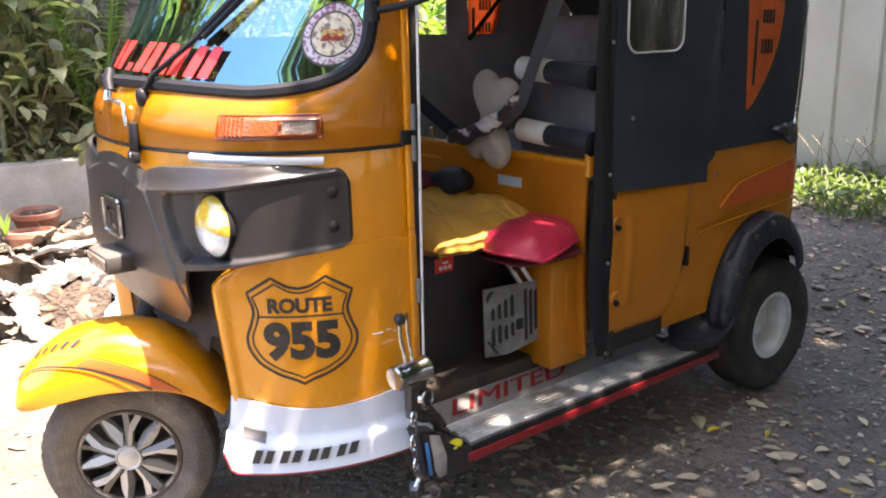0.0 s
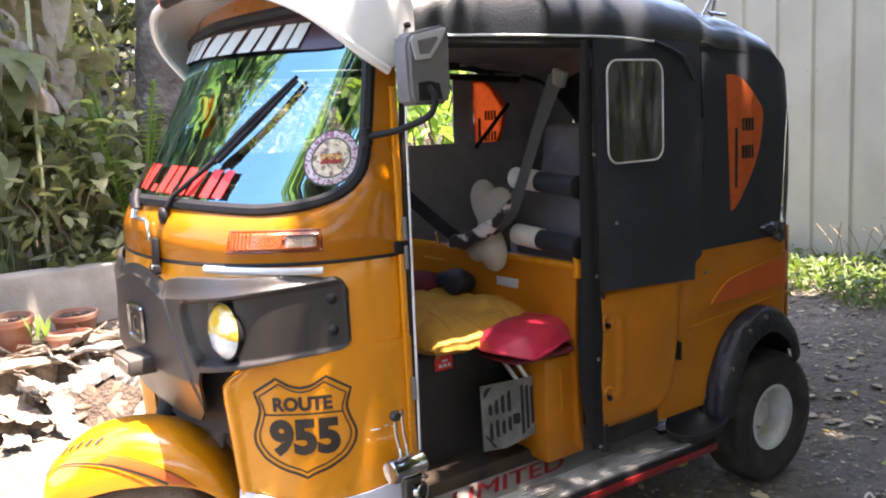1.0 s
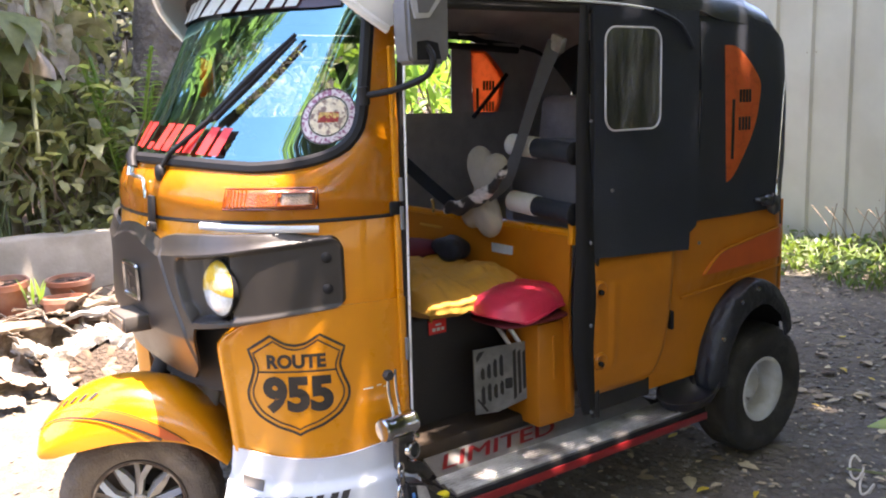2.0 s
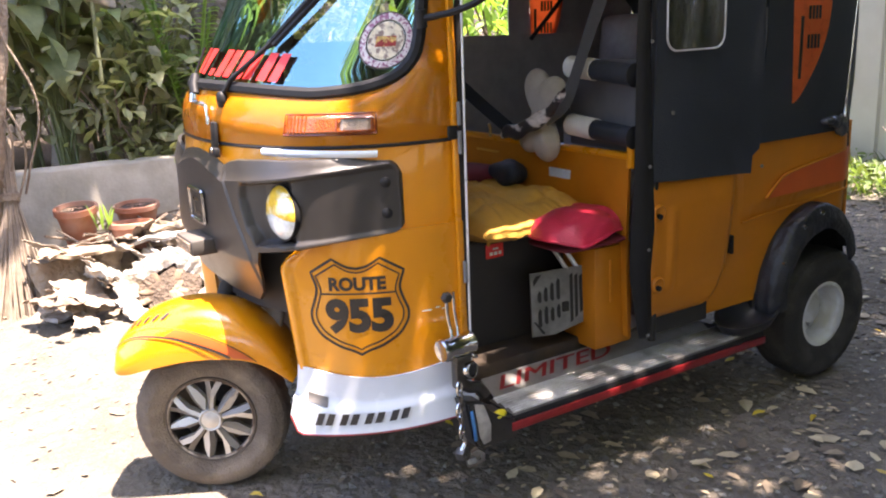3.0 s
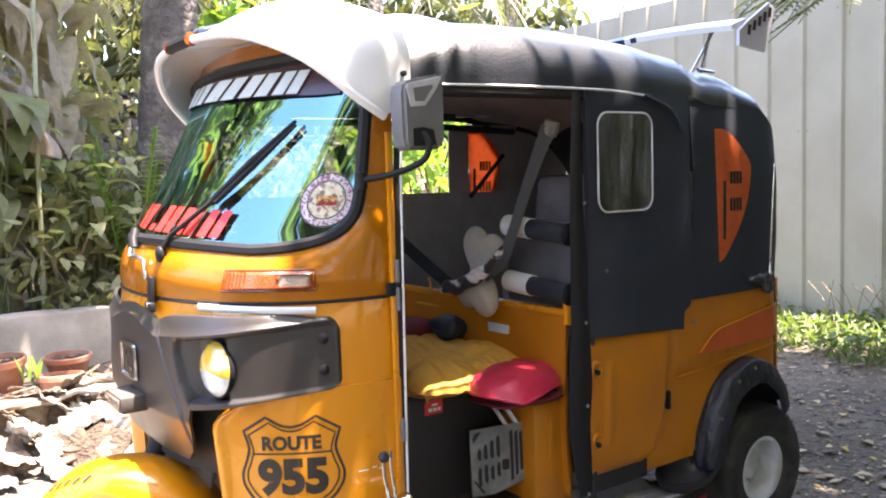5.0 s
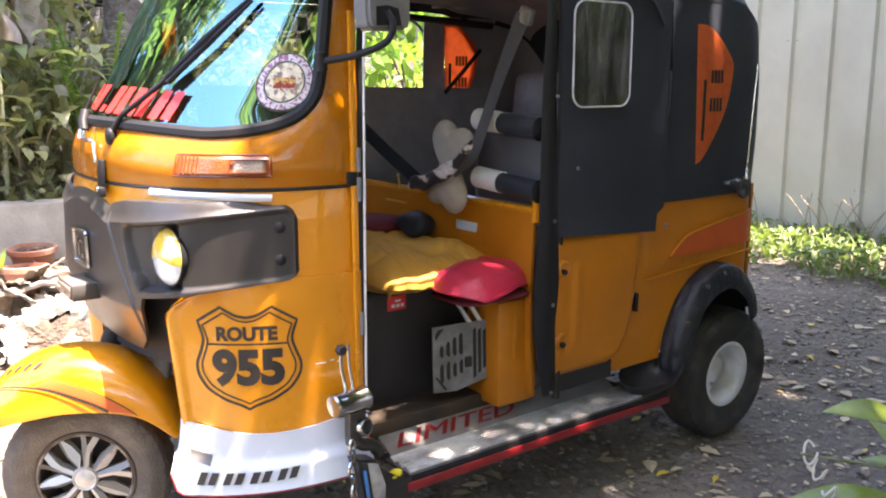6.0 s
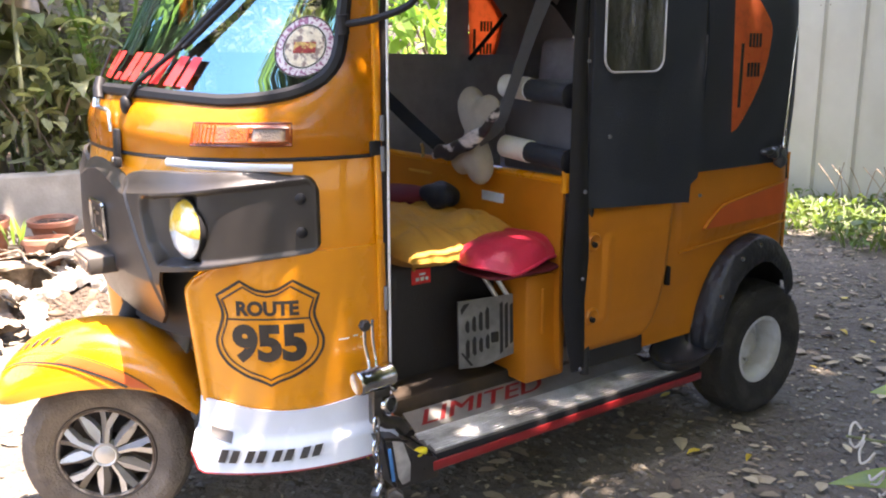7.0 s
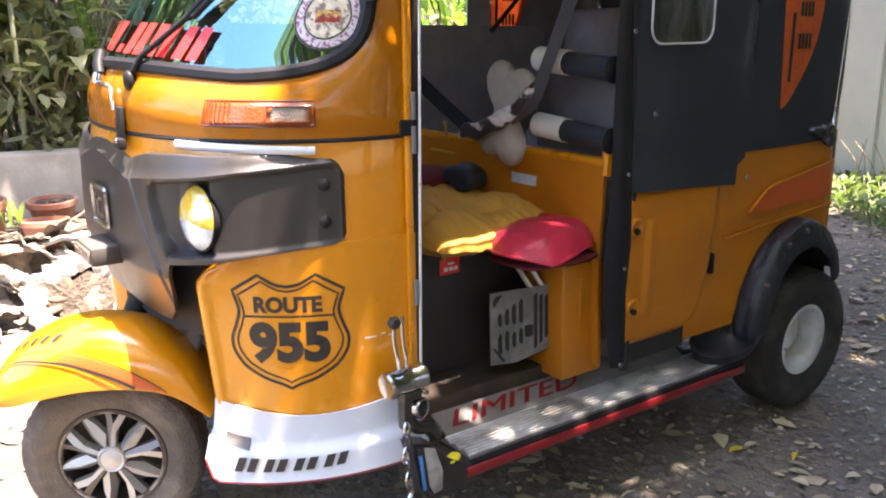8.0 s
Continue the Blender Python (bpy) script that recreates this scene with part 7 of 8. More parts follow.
    sack((0.80, 1.95, 0.0), (0.2, 0.2, 0.22), 7.0, M_BAG, "half-buried pale plastic sack")
    # leaning plank and hung cloth at the end of the wall
    bm = BM()
    box(bm, (-0.60, 2.62, 0.27), (0.06, 0.025, 0.56), 0.004, (12, 28, 0))
    solo("plank", bm, M_CONCRETE, "grey weathered plank leaning by the stems", "plank")
    bm = BM()
    box(bm, (-0.70, 2.50, 0.17), (0.22, 0.02, 0.16), 0.006, (-20, 10, 15))
    solo("board_scrap", bm, M_PAPER, "pale broken board lying by the stems", "board")
    bm = BM()
    sheet(bm, lambda u, v: Vector((-0.60 + 0.075 * u + 0.012 * math.sin(v * 9), 2.60 + 0.02 * math.sin(u * 6 + v * 4), 0.62 + 0.20 * v)), 12, 16, 0.003)
    solo("hung_cloth", bm, M_WHITEDEC, "pale blue-white rag hung on a stem", "rag", sharp=60)
    # coconut husks, planks and rags
    for k, (x, y, z, rx, rz, l) in enumerate(((0.18, 1.95, 0.16, 35, 50, 0.34), (0.05, 2.0, 0.285, 4, 8, 0.40), (0.34, 2.05, 0.30, -5, -10, 0.42), (0.52, 2.2, 0.30, 6, 15, 0.40), (-0.06, 1.93, 0.02, 2, 30, 0.3))):
        bm = BM()
        def f(u, v):
            p = Vector(((u - 0.5) * l, (v - 0.5) * 0.11, 0.018 * noise.noise(Vector((u * 5, v * 5, k * 3.0)))))
            p.y += 0.02 * noise.noise(Vector((u * 6, k, 0)))
            return p
        sheet(bm, f, 24, 10, 0.018)
        bmesh.ops.transform(bm, matrix=Matrix.Translation((x, y, z)) @ Euler((radians(rx), radians(rx * 0.6), radians(rz))).to_matrix().to_4x4(), verts=bm.verts)
        solo("bark_slab", bm, M_DEBRIS if k % 2 else M_BAG, "dry peeling bark slab on the junk heap" if k % 2 else "stiff grey rag on the junk heap", "bark" if k % 2 else "rag", sharp=60)
    # torn sheets and wrappers on the heap
    tones = (M_PAPER, M_PAPER, M_DEBRIS, M_BAG, M_PAPER, M_DEBRIS)
    for k in range(11):
        w, h = 0.16 + 0.16 * rng.random(), 0.09 + 0.10 * rng.random()
        sd = rng.random() * 50
        def scrap(u, v):
            x, y = (u - 0.5) * w, (v - 0.5) * h
            e = 1 + 0.25 * noise.noise(Vector((u * 5 + sd, v * 5, 1)))
            z = 0.03 * noise.noise(Vector((x * 12 + sd, y * 12, 2))) + 0.014 * abs(noise.noise(Vector((x * 30, y * 30 + sd, 3)))) + 0.006 * noise.noise(Vector((x * 80, y * 80 + sd, 5)))
            return Vector((x * e, y * e, z))
        bm = BM()
        sheet(bm, scrap, 26, 20, 0.002)
        at = (-0.12 + 0.75 * rng.random(), 1.66 + 0.5 * rng.random(), 0.0)
        if at[0] > 0.1 and at[1] < 1.88:
            at = (at[0] - 0.3, at[1] + 0.1, 0.0)
        zt = 0.03 + 0.27 * min(1, max(0, (at[1] - 1.62) / 0.4))
        bmesh.ops.transform(bm, matrix=Matrix.Translation((at[0], at[1], zt)) @ Euler((0.9 * rng.random(), 0.5 * rng.normal(), 3.1 * rng.random())).to_matrix().to_4x4(), verts=bm.verts)
        mt = tones[k % 6]
        solo("scrap", bm, mt, "crumpled pale plastic scrap on the junk heap" if mt is M_BAG else "torn brown paper scrap on the junk heap", "scrap", group="scraps on the heap", sharp=30)
    bm = BM()
    for k in range(60):
        c = Vector((0.0 + 0.9 * rng.random(), 2.2 + 0.42 * rng.random(), 0.24 + 0.08 * rng.random()))
        a = rng.random() * 6.28
        d = Vector((math.cos(a), math.sin(a) * 0.5, 0.25 * rng.normal())) * (0.06 + 0.12 * rng.random())
        tube(bm, [c - d, c, c + d], 0.004 + 0.004 * rng.random(), 5)
    solo("dry_twigs", bm, M_TWIG, "dry twigs heaped along the wall", "twigs", kind="stuff", sharp=60)
    bm = BM()
    def heap(u, v):
        x, y = -0.25 + 1.5 * u, 1.7 + 0.95 * v
        h = 0.22 * math.sin(math.pi * min(1, v * 0.9)) ** 0.7 * min(1, u * 6, (1 - u) * 4) * min(1, v * 2.2)
        return Vector((x, y, -0.02 + h + 0.05 * noise.noise(Vector((x * 9, y * 9, 0)))))
    sheet(bm, heap, 60, 40)
    solo("junk_heap", bm, M_BOXB, "heap of earth and husks along the wall", "heap", kind="stuff", sharp=80)


yard_things()


# ---- trees and plants ----
def ringed_trunk(name, pts, r0, r1, material, label, ring=0.09, bulge=0.06):
    line = smooth(pts, 14)
    bm = BM()
    L = 0.0
    rr = []
    for i, p in enumerate(line):
        if i:
            L += (p - line[i - 1]).length
        t = i / (len(line) - 1)
        rr.append((r0 + (r1 - r0) * t) * (1 + bulge * abs(math.sin(L / ring * math.pi)) + 0.03 * noise.noise(p * 3)) * (1 + 0.35 * max(0, 1 - L / 0.4) ** 2))
    tube(bm, line, rr, 18)
    for v in bm.verts:
        v.co += Vector((noise.noise(v.co * 9), noise.noise(v.co * 9 + Vector((5, 0, 0))), 0)) * r0 * 0.06
    return bm


def frond(bm, base, aim, length, droop, rng, leaflet=0.45, n=34, w=0.028):
    p = Vector(base)
    d = Vector(aim).normalized()
    spine = [p.copy()]
    for k in range(n):
        p = p + d * (length / n)
        d = (d + Vector((0, 0, -droop / n))).normalized()
        spine.append(p.copy())
    tube(bm, spine[::3] + [spine[-1]], 0.012, 5)
    for k in range(3, n):
        t = k / n
        dd = (spine[k + 1] - spine[k - 1]).normalized()
        s = dd.cross(Vector((0, 0, 1))).normalized()
        ll = leaflet * math.sin(math.pi * (0.12 + 0.83 * t)) ** 0.7
        for sg in (-1, 1):
            a = (dd * 0.55 + s * sg * 0.9 + Vector((0, 0, -0.25 + 0.1 * rng.normal()))).normalized()
            blade(bm, spine[k], a, ll * (0.85 + 0.3 * rng.random()), w, 0.9, 4, 0.3)


def plants():
    rng = np.random.default_rng(11)
    # palm trunk behind the wall
    pal = thing("coconut_palm", (1.13, 3.2, 0.4), "grey ringed coconut palm trunk behind the low wall", "palm tree")
    part("trunk", ringed_trunk("trunk", [(1.10, 3.2, 0.35), (1.17, 3.2, 1.2), (1.28, 3.22, 2.2), (1.42, 3.25, 3.4), (1.6, 3.3, 5.2), (1.75, 3.3, 7.0)], 0.175, 0.13, M_BARK, ""), M_BARK, pal, sharp=80)
    for k in range(12):
        a = k / 12 * 6.283 + 0.3
        bm = BM()
        frond(bm, (1.75, 3.3, 7.0), (math.cos(a), math.sin(a), 0.55), 2.6, 1.6, rng, 0.55, 26)
        part("frond", bm, M_PALM, pal, sharp=80)
    # farther palms with drooping fronds over the fence
    for k, (x, y, zt, n, rad) in enumerate(((5.7, 8.0, 4.2, 14, 0.13), (2.3, 7.0, 3.7, 14, 0.12), (8.6, 8.5, 4.6, 12, 0.13), (-0.6, 7.5, 4.0, 13, 0.12), (0.9, 5.9, 3.3, 11, 0.09))):
        p2 = thing("coconut_palm", (x, y, 0), "distant palm with pale drooping fronds beyond the wall", "palm tree", group="far palms")
        part("trunk", ringed_trunk("trunk", [(x - 0.1, y, -0.1), (x, y, zt * 0.5), (x + 0.1, y, zt)], rad * 1.2, rad * 0.9, M_BARK, ""), M_BARK, p2, sharp=80)
        for j in range(n):
            a = j / n * 6.283 + k
            bm = BM()
            frond(bm, (x + 0.1, y, zt), (math.cos(a), math.sin(a), 0.45 + 0.3 * rng.random()), 2.3 + 0.6 * rng.random(), 2.4, rng, 0.55, 24, 0.03)
            part("frond", bm, M_PALM, p2, sharp=80)
    # thin dry trunks beside the wall
    for pts, r in (([(-0.43, 2.30, -0.02), (-0.40, 2.30, 0.5), (-0.37, 2.3, 1.1), (-0.33, 2.32, 1.7), (-0.25, 2.4, 2.6)], 0.055),
                   ([(-0.36, 2.36, -0.02), (-0.29, 2.36, 0.5), (-0.20, 2.38, 1.0), (-0.10, 2.42, 1.6), (-0.05, 2.5, 2.6)], 0.042),
                   ([(-0.47, 2.42, -0.02), (-0.36, 2.40, 0.6), (-0.22, 2.40, 1.2), (-0.18, 2.4, 1.8)], 0.03),
                   ([(-0.75, 2.9, -0.02), (-0.72, 2.9, 0.8), (-0.6, 2.95, 1.8), (-0.55, 3.0, 2.8)], 0.06)):
        bm = ringed_trunk("t", pts, r, r * 0.75, M_TWIG, "", 0.2, 0.03)
        tt = thing("thin_tree", pts[0], "thin dry leaning tree stem beside the low wall", "tree", group="thin stems")
        part("trunk", bm, M_TWIG, tt, sharp=80)
        for j in range(3):
            q = Vector(pts[1]).lerp(Vector(pts[2]), 0.25 + 0.3 * j)
            a = rng.random() * 6.283
            bm = BM()
            tube(bm, smooth([q, q + Vector((math.cos(a), math.sin(a), 0.7)) * (r + 0.02), q + Vector((math.cos(a), math.sin(a), 1.3)) * (r + 0.05)], 4), [0.012, 0.012, 0.011, 0.010, 0.009, 0.008, 0.007, 0.006, 0.004], 6)
            part("branch_stub", bm, M_TWIG, tt, sharp=80)
    # vines round the stems
    bm = BM()
    for k in range(10):
        x0 = -0.42 + 0.35 * rng.random()
        pts = [(x0 + 0.06 * math.sin(j * 1.1 + k), 2.28 + 0.12 * rng.random(), 0.55 + 0.16 * j) for j in range(7)]
        tube(bm, smooth(pts, 4), 0.006, 5)
    solo("hanging_vine", bm, M_TWIG, "dry vines hanging round the stems", "vine", kind="stuff", sharp=80)
    # banana plants: stems, broad leaves and hanging dead leaves
    for k, (x, y) in enumerate(((0.22, 3.35), (0.62, 3.7), (-0.55, 3.5))):
        ba = thing("banana_plant", (x, y, 0.5), "banana plant with shredded dead leaves hanging down", "banana plant", group="banana plants")
        part("stem", ringed_trunk("stem", [(x, y, 0.4), (x + 0.03, y, 1.3), (x + 0.02, y + 0.05, 2.7)], 0.10, 0.07, M_DRYLEAF, "", 0.3, 0.05), M_DRYLEAF, ba, sharp=80)
        for j in range(74):
            a = rng.random() * 6.283
            bm = BM()
            z = 1.55 + 1.25 * rng.random()
            blade(bm, (x + (0.07 + 0.16 * (j % 4 == 0)) * math.cos(a), y + (0.07 + 0.1 * (j % 4 == 0)) * math.sin(a), z), (math.cos(a) * 0.5, math.sin(a) * 0.5, 0.1 - 0.4 * rng.random()), 0.22 + 0.30 * rng.random(), (0.03 if j % 3 else 0.10) + 0.09 * rng.random(), 4.5, 8, 0.6, 0.9)
            part("dead_leaf", bm, M_DRYLEAF, ba, sharp=80)
        for j in range(9):
            a = rng.random() * 6.283
            bm = BM()
            blade(bm, (x, y, 2.5 + 0.2 * rng.random()), (math.cos(a), math.sin(a), 1.3), 1.3 + 0.5 * rng.random(), 0.32, 1.6, 12, 0.25, 0.12)
            part("leaf", bm, M_BANANA, ba, sharp=80)
    # elephant-ear plants behind the wall: long stalks, big hanging oval leaves
    for k, (x, y, n, h0, h1, sx) in enumerate(((0.18, 3.06, 20, 1.15, 1.85, 0.24), (0.42, 3.30, 9, 0.95, 1.45, 0.24), (-0.28, 3.15, 9, 1.0, 1.6, 0.22), (0.05, 3.45, 8, 1.3, 1.8, 0.3))):
        ta = thing("elephant_ear_plant", (x, y, 0.5), "tall green plant with big hanging oval leaves", "plant", group="elephant-ear plants")
        for j in range(n):
            a = rng.random() * 6.283
            tip = Vector((x + sx * (2 * rng.random() - 1), y + 0.12 * rng.normal() - 0.05, h0 + (h1 - h0) * rng.random()))
            bm = BM()
            tube(bm, smooth([(x + 0.04 * math.cos(a), y + 0.04 * math.sin(a), 0.45), ((x + tip.x) / 2, (y + tip.y) / 2 + 0.05, 0.5 + (tip.z - 0.5) * 0.7), tip], 4), 0.007, 5)
            part("stalk", bm, M_BANANA, ta, sharp=80)
            bm = BM()
            l = 0.26 + 0.16 * rng.random()
            blade(bm, tip, (0.55 * rng.normal(), -0.55 + 0.3 * rng.normal(), 0.15), l, l * (0.52 + 0.14 * rng.random()), 3.4, 14, 0.16, 0.10, 0.62, 0.5 * rng.normal())
            part("leaf", bm, M_BANANA if j % 3 else M_LEAF, ta, sharp=80)
    # low broad-leaved plant nearer the palm
    ta = thing("broadleaf_plant", (0.70, 3.05, 0.5), "bushy plant with blue-green oval leaves behind the wall", "plant")
    for j in range(30):
        a = rng.random() * 6.283
        tip = Vector((0.70 + 0.17 * rng.normal(), 3.05 + 0.12 * rng.normal(), 0.95 + 0.62 * rng.random()))
        bm = BM()
        tube(bm, smooth([(0.70, 3.08, 0.45), ((0.70 + tip.x) / 2, 3.07, 0.5 + (tip.z - 0.5) * 0.7), tip], 4), 0.005, 5)
        blade(bm, tip, (math.cos(a), math.sin(a) - 0.5, 0.35), 0.15 + 0.09 * rng.random(), 0.085 + 0.03 * rng.random(), 1.6, 10, 0.2, 0.05, 0.7)
        part("leaf", bm, M_LEAF if j % 3 else M_BANANA, ta, sharp=80)
    # fern beside the palm trunk
    sp = thing("fern", (0.90, 2.98, 0.5), "yellow-green fern with upright fronds by the palm", "fern")
    for j in range(4):
        a = j * 1.57 + 0.4
        bm = BM()
        frond(bm, (0.90 + 0.02 * math.cos(a), 2.98 + 0.02 * math.sin(a), 0.62), (0.22 * math.cos(a), 0.22 * math.sin(a), 1), 0.85 + 0.2 * rng.random(), 0.35, rng, 0.12, 34, 0.026)
        part("frond", bm, M_LEAFB, sp, sharp=80)
    # shrubs as leaf clouds on stems
    def shrub(name, c, s, n, size, mt, label, seed, cat="shrub", group="", twigs=14, aspect=0.5):
        r2 = np.random.default_rng(seed)
        sh = thing(name, (c[0], c[1], max(0.0, c[2] - s[2])), label, cat, group)
        bm = BM()
        tips = []
        for k in range(twigs):
            d = r2.normal(size=3)
            d /= np.linalg.norm(d)
            e = Vector(c) + Vector((d[0] * s[0], d[1] * s[1], d[2] * s[2] * 0.9)) * 0.8
            b = Vector((c[0] + 0.06 * r2.normal(), c[1] + 0.06 * r2.normal(), max(0.0, c[2] - s[2])))
            tube(bm, smooth([b, b.lerp(e, 0.5) + Vector((0, 0, 0.1 * s[2])), e], 3), 0.006, 5)
            tips.append(e)
        part("stem", bm, M_TWIG, sh, sharp=80)
        t = np.array([list(tips[i]) for i in r2.integers(0, len(tips), n)])
        pts = t + r2.normal(size=(n, 3)) * np.array(s) * 0.3
        lv = cloud("foliage", pts, size, mt, r2, aspect)
        lv.parent = sh
        lv.matrix_parent_inverse = Matrix.Translation(-Vector(sh.location))
        return sh
    g = "shrubs behind the wall"
    for k, (x, y, z, sx, sz, n, mt) in enumerate(((0.55, 3.05, 0.95, 0.38, 0.42, 420, M_LEAF), (0.95, 3.5, 1.1, 0.45, 0.5, 520, M_LEAFD), (0.3, 3.6, 1.2, 0.5, 0.6, 520, M_LEAFD),
                                                  (1.6, 3.4, 1.0, 0.5, 0.5, 480, M_LEAFD), (-0.3, 3.7, 1.1, 0.5, 0.5, 450, M_LEAFD), (1.0, 4.3, 1.5, 0.6, 0.7, 560, M_LEAF),
                                                  (2.2, 3.8, 1.2, 0.6, 0.7, 560, M_LEAF), (-1.0, 4.2, 1.4, 0.6, 0.8, 520, M_LEAFD), (0.75, 2.9, 0.72, 0.3, 0.2, 260, M_LEAF))):
        shrub("shrub", (x, y, z), (sx, sx * 0.7, sz), n, (0.06, 0.15), mt, "dense green shrub growing behind the low wall", 30 + k, group=g)
    shrub("shrub", (2.3, 1.75, 1.35), (0.5, 0.35, 0.5), 300, (0.10, 0.2), M_LEAFB, "bright sunlit green bush beyond the rickshaw", 51, twigs=12, aspect=0.4)
    shrub("shrub", (3.3, 3.2, 1.3), (0.7, 0.5, 0.8), 480, (0.10, 0.2), M_LEAFB, "bright sunlit green bush beyond the rickshaw", 52, twigs=16, aspect=0.4)
    shrub("young_tree", (2.0, 3.6, 2.35), (0.35, 0.3, 0.3), 130, (0.12, 0.2), M_LEAFB, "young tree with pale sunlit top leaves", 53, "tree", twigs=9, aspect=0.5)
    # weeds along the fence
    r3 = np.random.default_rng(77)
    pts = []
    bm = BM()
    for k in range(3600):
        x = 4.0 + 1.85 * r3.random() ** 0.8
        y = -2.5 + 8 * r3.random()
        if x < 4.45 + 0.10 * math.sin(y * 9.0) + 0.15 * math.sin(y * 4.1) + 0.55 * step01((y - 0.35) / 0.9):
            continue
        a = r3.random() * 6.283
        blade(bm, (x, y, 0), (math.cos(a) * 0.5, math.sin(a) * 0.5, 1), 0.07 + 0.13 * r3.random(), 0.014, 1.2, 3, 0.3)
    solo("grass", bm, M_GRASS, "low sunlit grass along the metal fence", "grass", kind="stuff", sharp=80)
    n = 5200
    x = 4.05 + 1.8 * r3.random(n) ** 0.85
    y = -2.5 + 5.2 * r3.random(n)
    z = 0.02 + 0.16 * r3.random(n) * (0.5 + 0.5 * np.sin(y * 3 + x * 2) ** 2)
    keep = x > 4.4 + 0.10 * np.sin(y * 9.0) + 0.15 * np.sin(y * 4.1) + 0.55 * np.clip((y - 0.35) / 0.9, 0, 1)
    cl = cloud("weeds", np.stack([x, y, z], 1)[keep], (0.04, 0.09), M_GRASS, r3, 0.5, 0.3)
    tagged(cl, "creeping green weeds at the foot of the fence", "weeds", kind="stuff")
    bm = BM()
    for k in range(16):
        a = r3.random() * 6.283
        p = Vector((5.65, 0.95 + 0.25 * r3.normal(), 0.0))
        tube(bm, smooth([p, p + Vector((0.05 * math.cos(a), 0.10 * math.sin(a), 0.22)), p + Vector((0.12 * math.cos(a), 0.25 * math.sin(a), 0.38))], 3), 0.004, 4)
    solo("dry_stalks", bm, M_TWIG, "thin dry stalks leaning on the fence", "stalks", kind="stuff", sharp=80)
    # feathery branch hanging in front of the fence
    fb = thing("hanging_branch", (2.9, -0.5, 2.15), "dark feathery leaf spray hanging from a tree", "branch")
    r4 = np.random.default_rng(9)
    for k in range(13):
        bm = BM()
        b = Vector((2.70 + 0.2 * r4.random(), -0.47 + 0.25 * r4.random(), 2.03 + 0.10 * r4.random()))
        d = Vector((-0.4 - 0.5 * r4.random(), 0.6 * r4.normal() * 0.6 + 0.35, -0.25 - 0.35 * r4.random())).normalized()
        L = 0.30 + 0.14 * r4.random()
        tube(bm, [b, b + d * L * 0.5, b + d * L + Vector((0, 0, -0.03))], 0.003, 4)
        sd = d.cross(Vector((0, 0, 1))).normalized()
        for j in range(10):
            q = b + d * L * (0.15 + 0.085 * j)
            for sg in (-1, 1):
                blade(bm, q, (d * 0.7 + sd * sg).normalized(), 0.075 * (1.2 - 0.06 * j), 0.021, 0.6, 3, 0.2)
        part("leaf_spray", bm, M_LEAFD, fb, sharp=80)
    bm = BM()
    tube(bm, smooth([(2.75, -0.45, 2.05), (2.95, -0.55, 2.22), (3.3, -0.7, 2.6), (3.6, -0.9, 3.3)], 5), 0.008, 6)
    part("twig", bm, M_TWIG, fb, sharp=80)
    # plant in the foreground with curled pale petals
    fp = thing("foreground_plant", (1.32, -1.62, 0), "glossy green leafy plant with curled pale petals", "plant")
    bm = BM()
    tube(bm, smooth([(1.34, -1.64, 0), (1.33, -1.62, 0.25), (1.30, -1.58, 0.5)], 4), 0.010, 6)
    part("stem", bm, M_LEAFB, fp, sharp=80)
    for b, a, l, w, dr in (((1.32, -1.60, 0.50), (-0.85, 0.72, 0.55), 0.27, 0.15, 0.5), ((1.31, -1.60, 0.36), (-0.9, 0.62, 0.25), 0.33, 0.10, 0.3), ((1.33, -1.6, 0.40), (-0.4, 0.9, 0.5), 0.17, 0.085, 0.7),
                           ((1.33, -1.62, 0.44), (0.8, -0.3, 0.7), 0.4, 0.10, 0.8), ((1.33, -1.62, 0.30), (0.2, -0.9, 0.6), 0.4, 0.10, 0.8), ((1.33, -1.62, 0.34), (0.5, 0.8, 0.6), 0.34, 0.09, 0.8)):
        bm = BM()
        blade(bm, b, a, l, w, dr, 10, 0.22, 0.05, 1.0)
        part("leaf", bm, M_FRESH, fp, sharp=80)
    for k in range(4):
        c = Vector((1.10 - 0.006 * k, -1.43 - 0.026 * k, 0.50 - 0.03 * k))
        bm = BM()
        pts = [c + Vector((0.013 * math.cos(j * 0.9 + k), 0.013 * math.sin(j * 0.9 + k), 0.016 * math.sin(j * 1.3 + k * 2) - 0.004 * j)) for j in range(7)]
        tube(bm, smooth(pts, 4), 0.0026, 6)
        part("curled_petal", bm, M_BONE, fp, "curled pale petal", sharp=80)
    bm = BM()
    tube(bm, smooth([(1.30, -1.60, 0.45), (1.18, -1.50, 0.47), (1.08, -1.42, 0.49)], 4), 0.003, 5)
    part("flower_stalk", bm, M_LEAFD, fp, sharp=80)
    # pale pole and hanging dry sheath
    bm = BM()
    tube(bm, [(0.39, 2.98, 0.55), (0.41, 2.99, 1.4), (0.46, 3.0, 2.6)], 0.013, 8)
    solo("bamboo_pole", bm, mat("pale_bamboo", (0.3, 0.32, 0.2), 0.6, vary=0.2), "thin pale green bamboo pole", "pole")
    bm = BM()
    sheet(bm, lambda u, v: Vector((0.36 + 0.16 * u * (0.3 + 0.8 * (1 - v)) + 0.02 * math.sin(v * 8), 2.96 + 0.03 * math.sin(u * 7 + v * 3), 1.50 + 0.36 * v - 0.05 * u)), 12, 14, 0.003)
    solo("dry_sheath", bm, M_DRYLEAF, "pale torn dry sheath hung on the pole", "dry leaf", sharp=60)


plants()


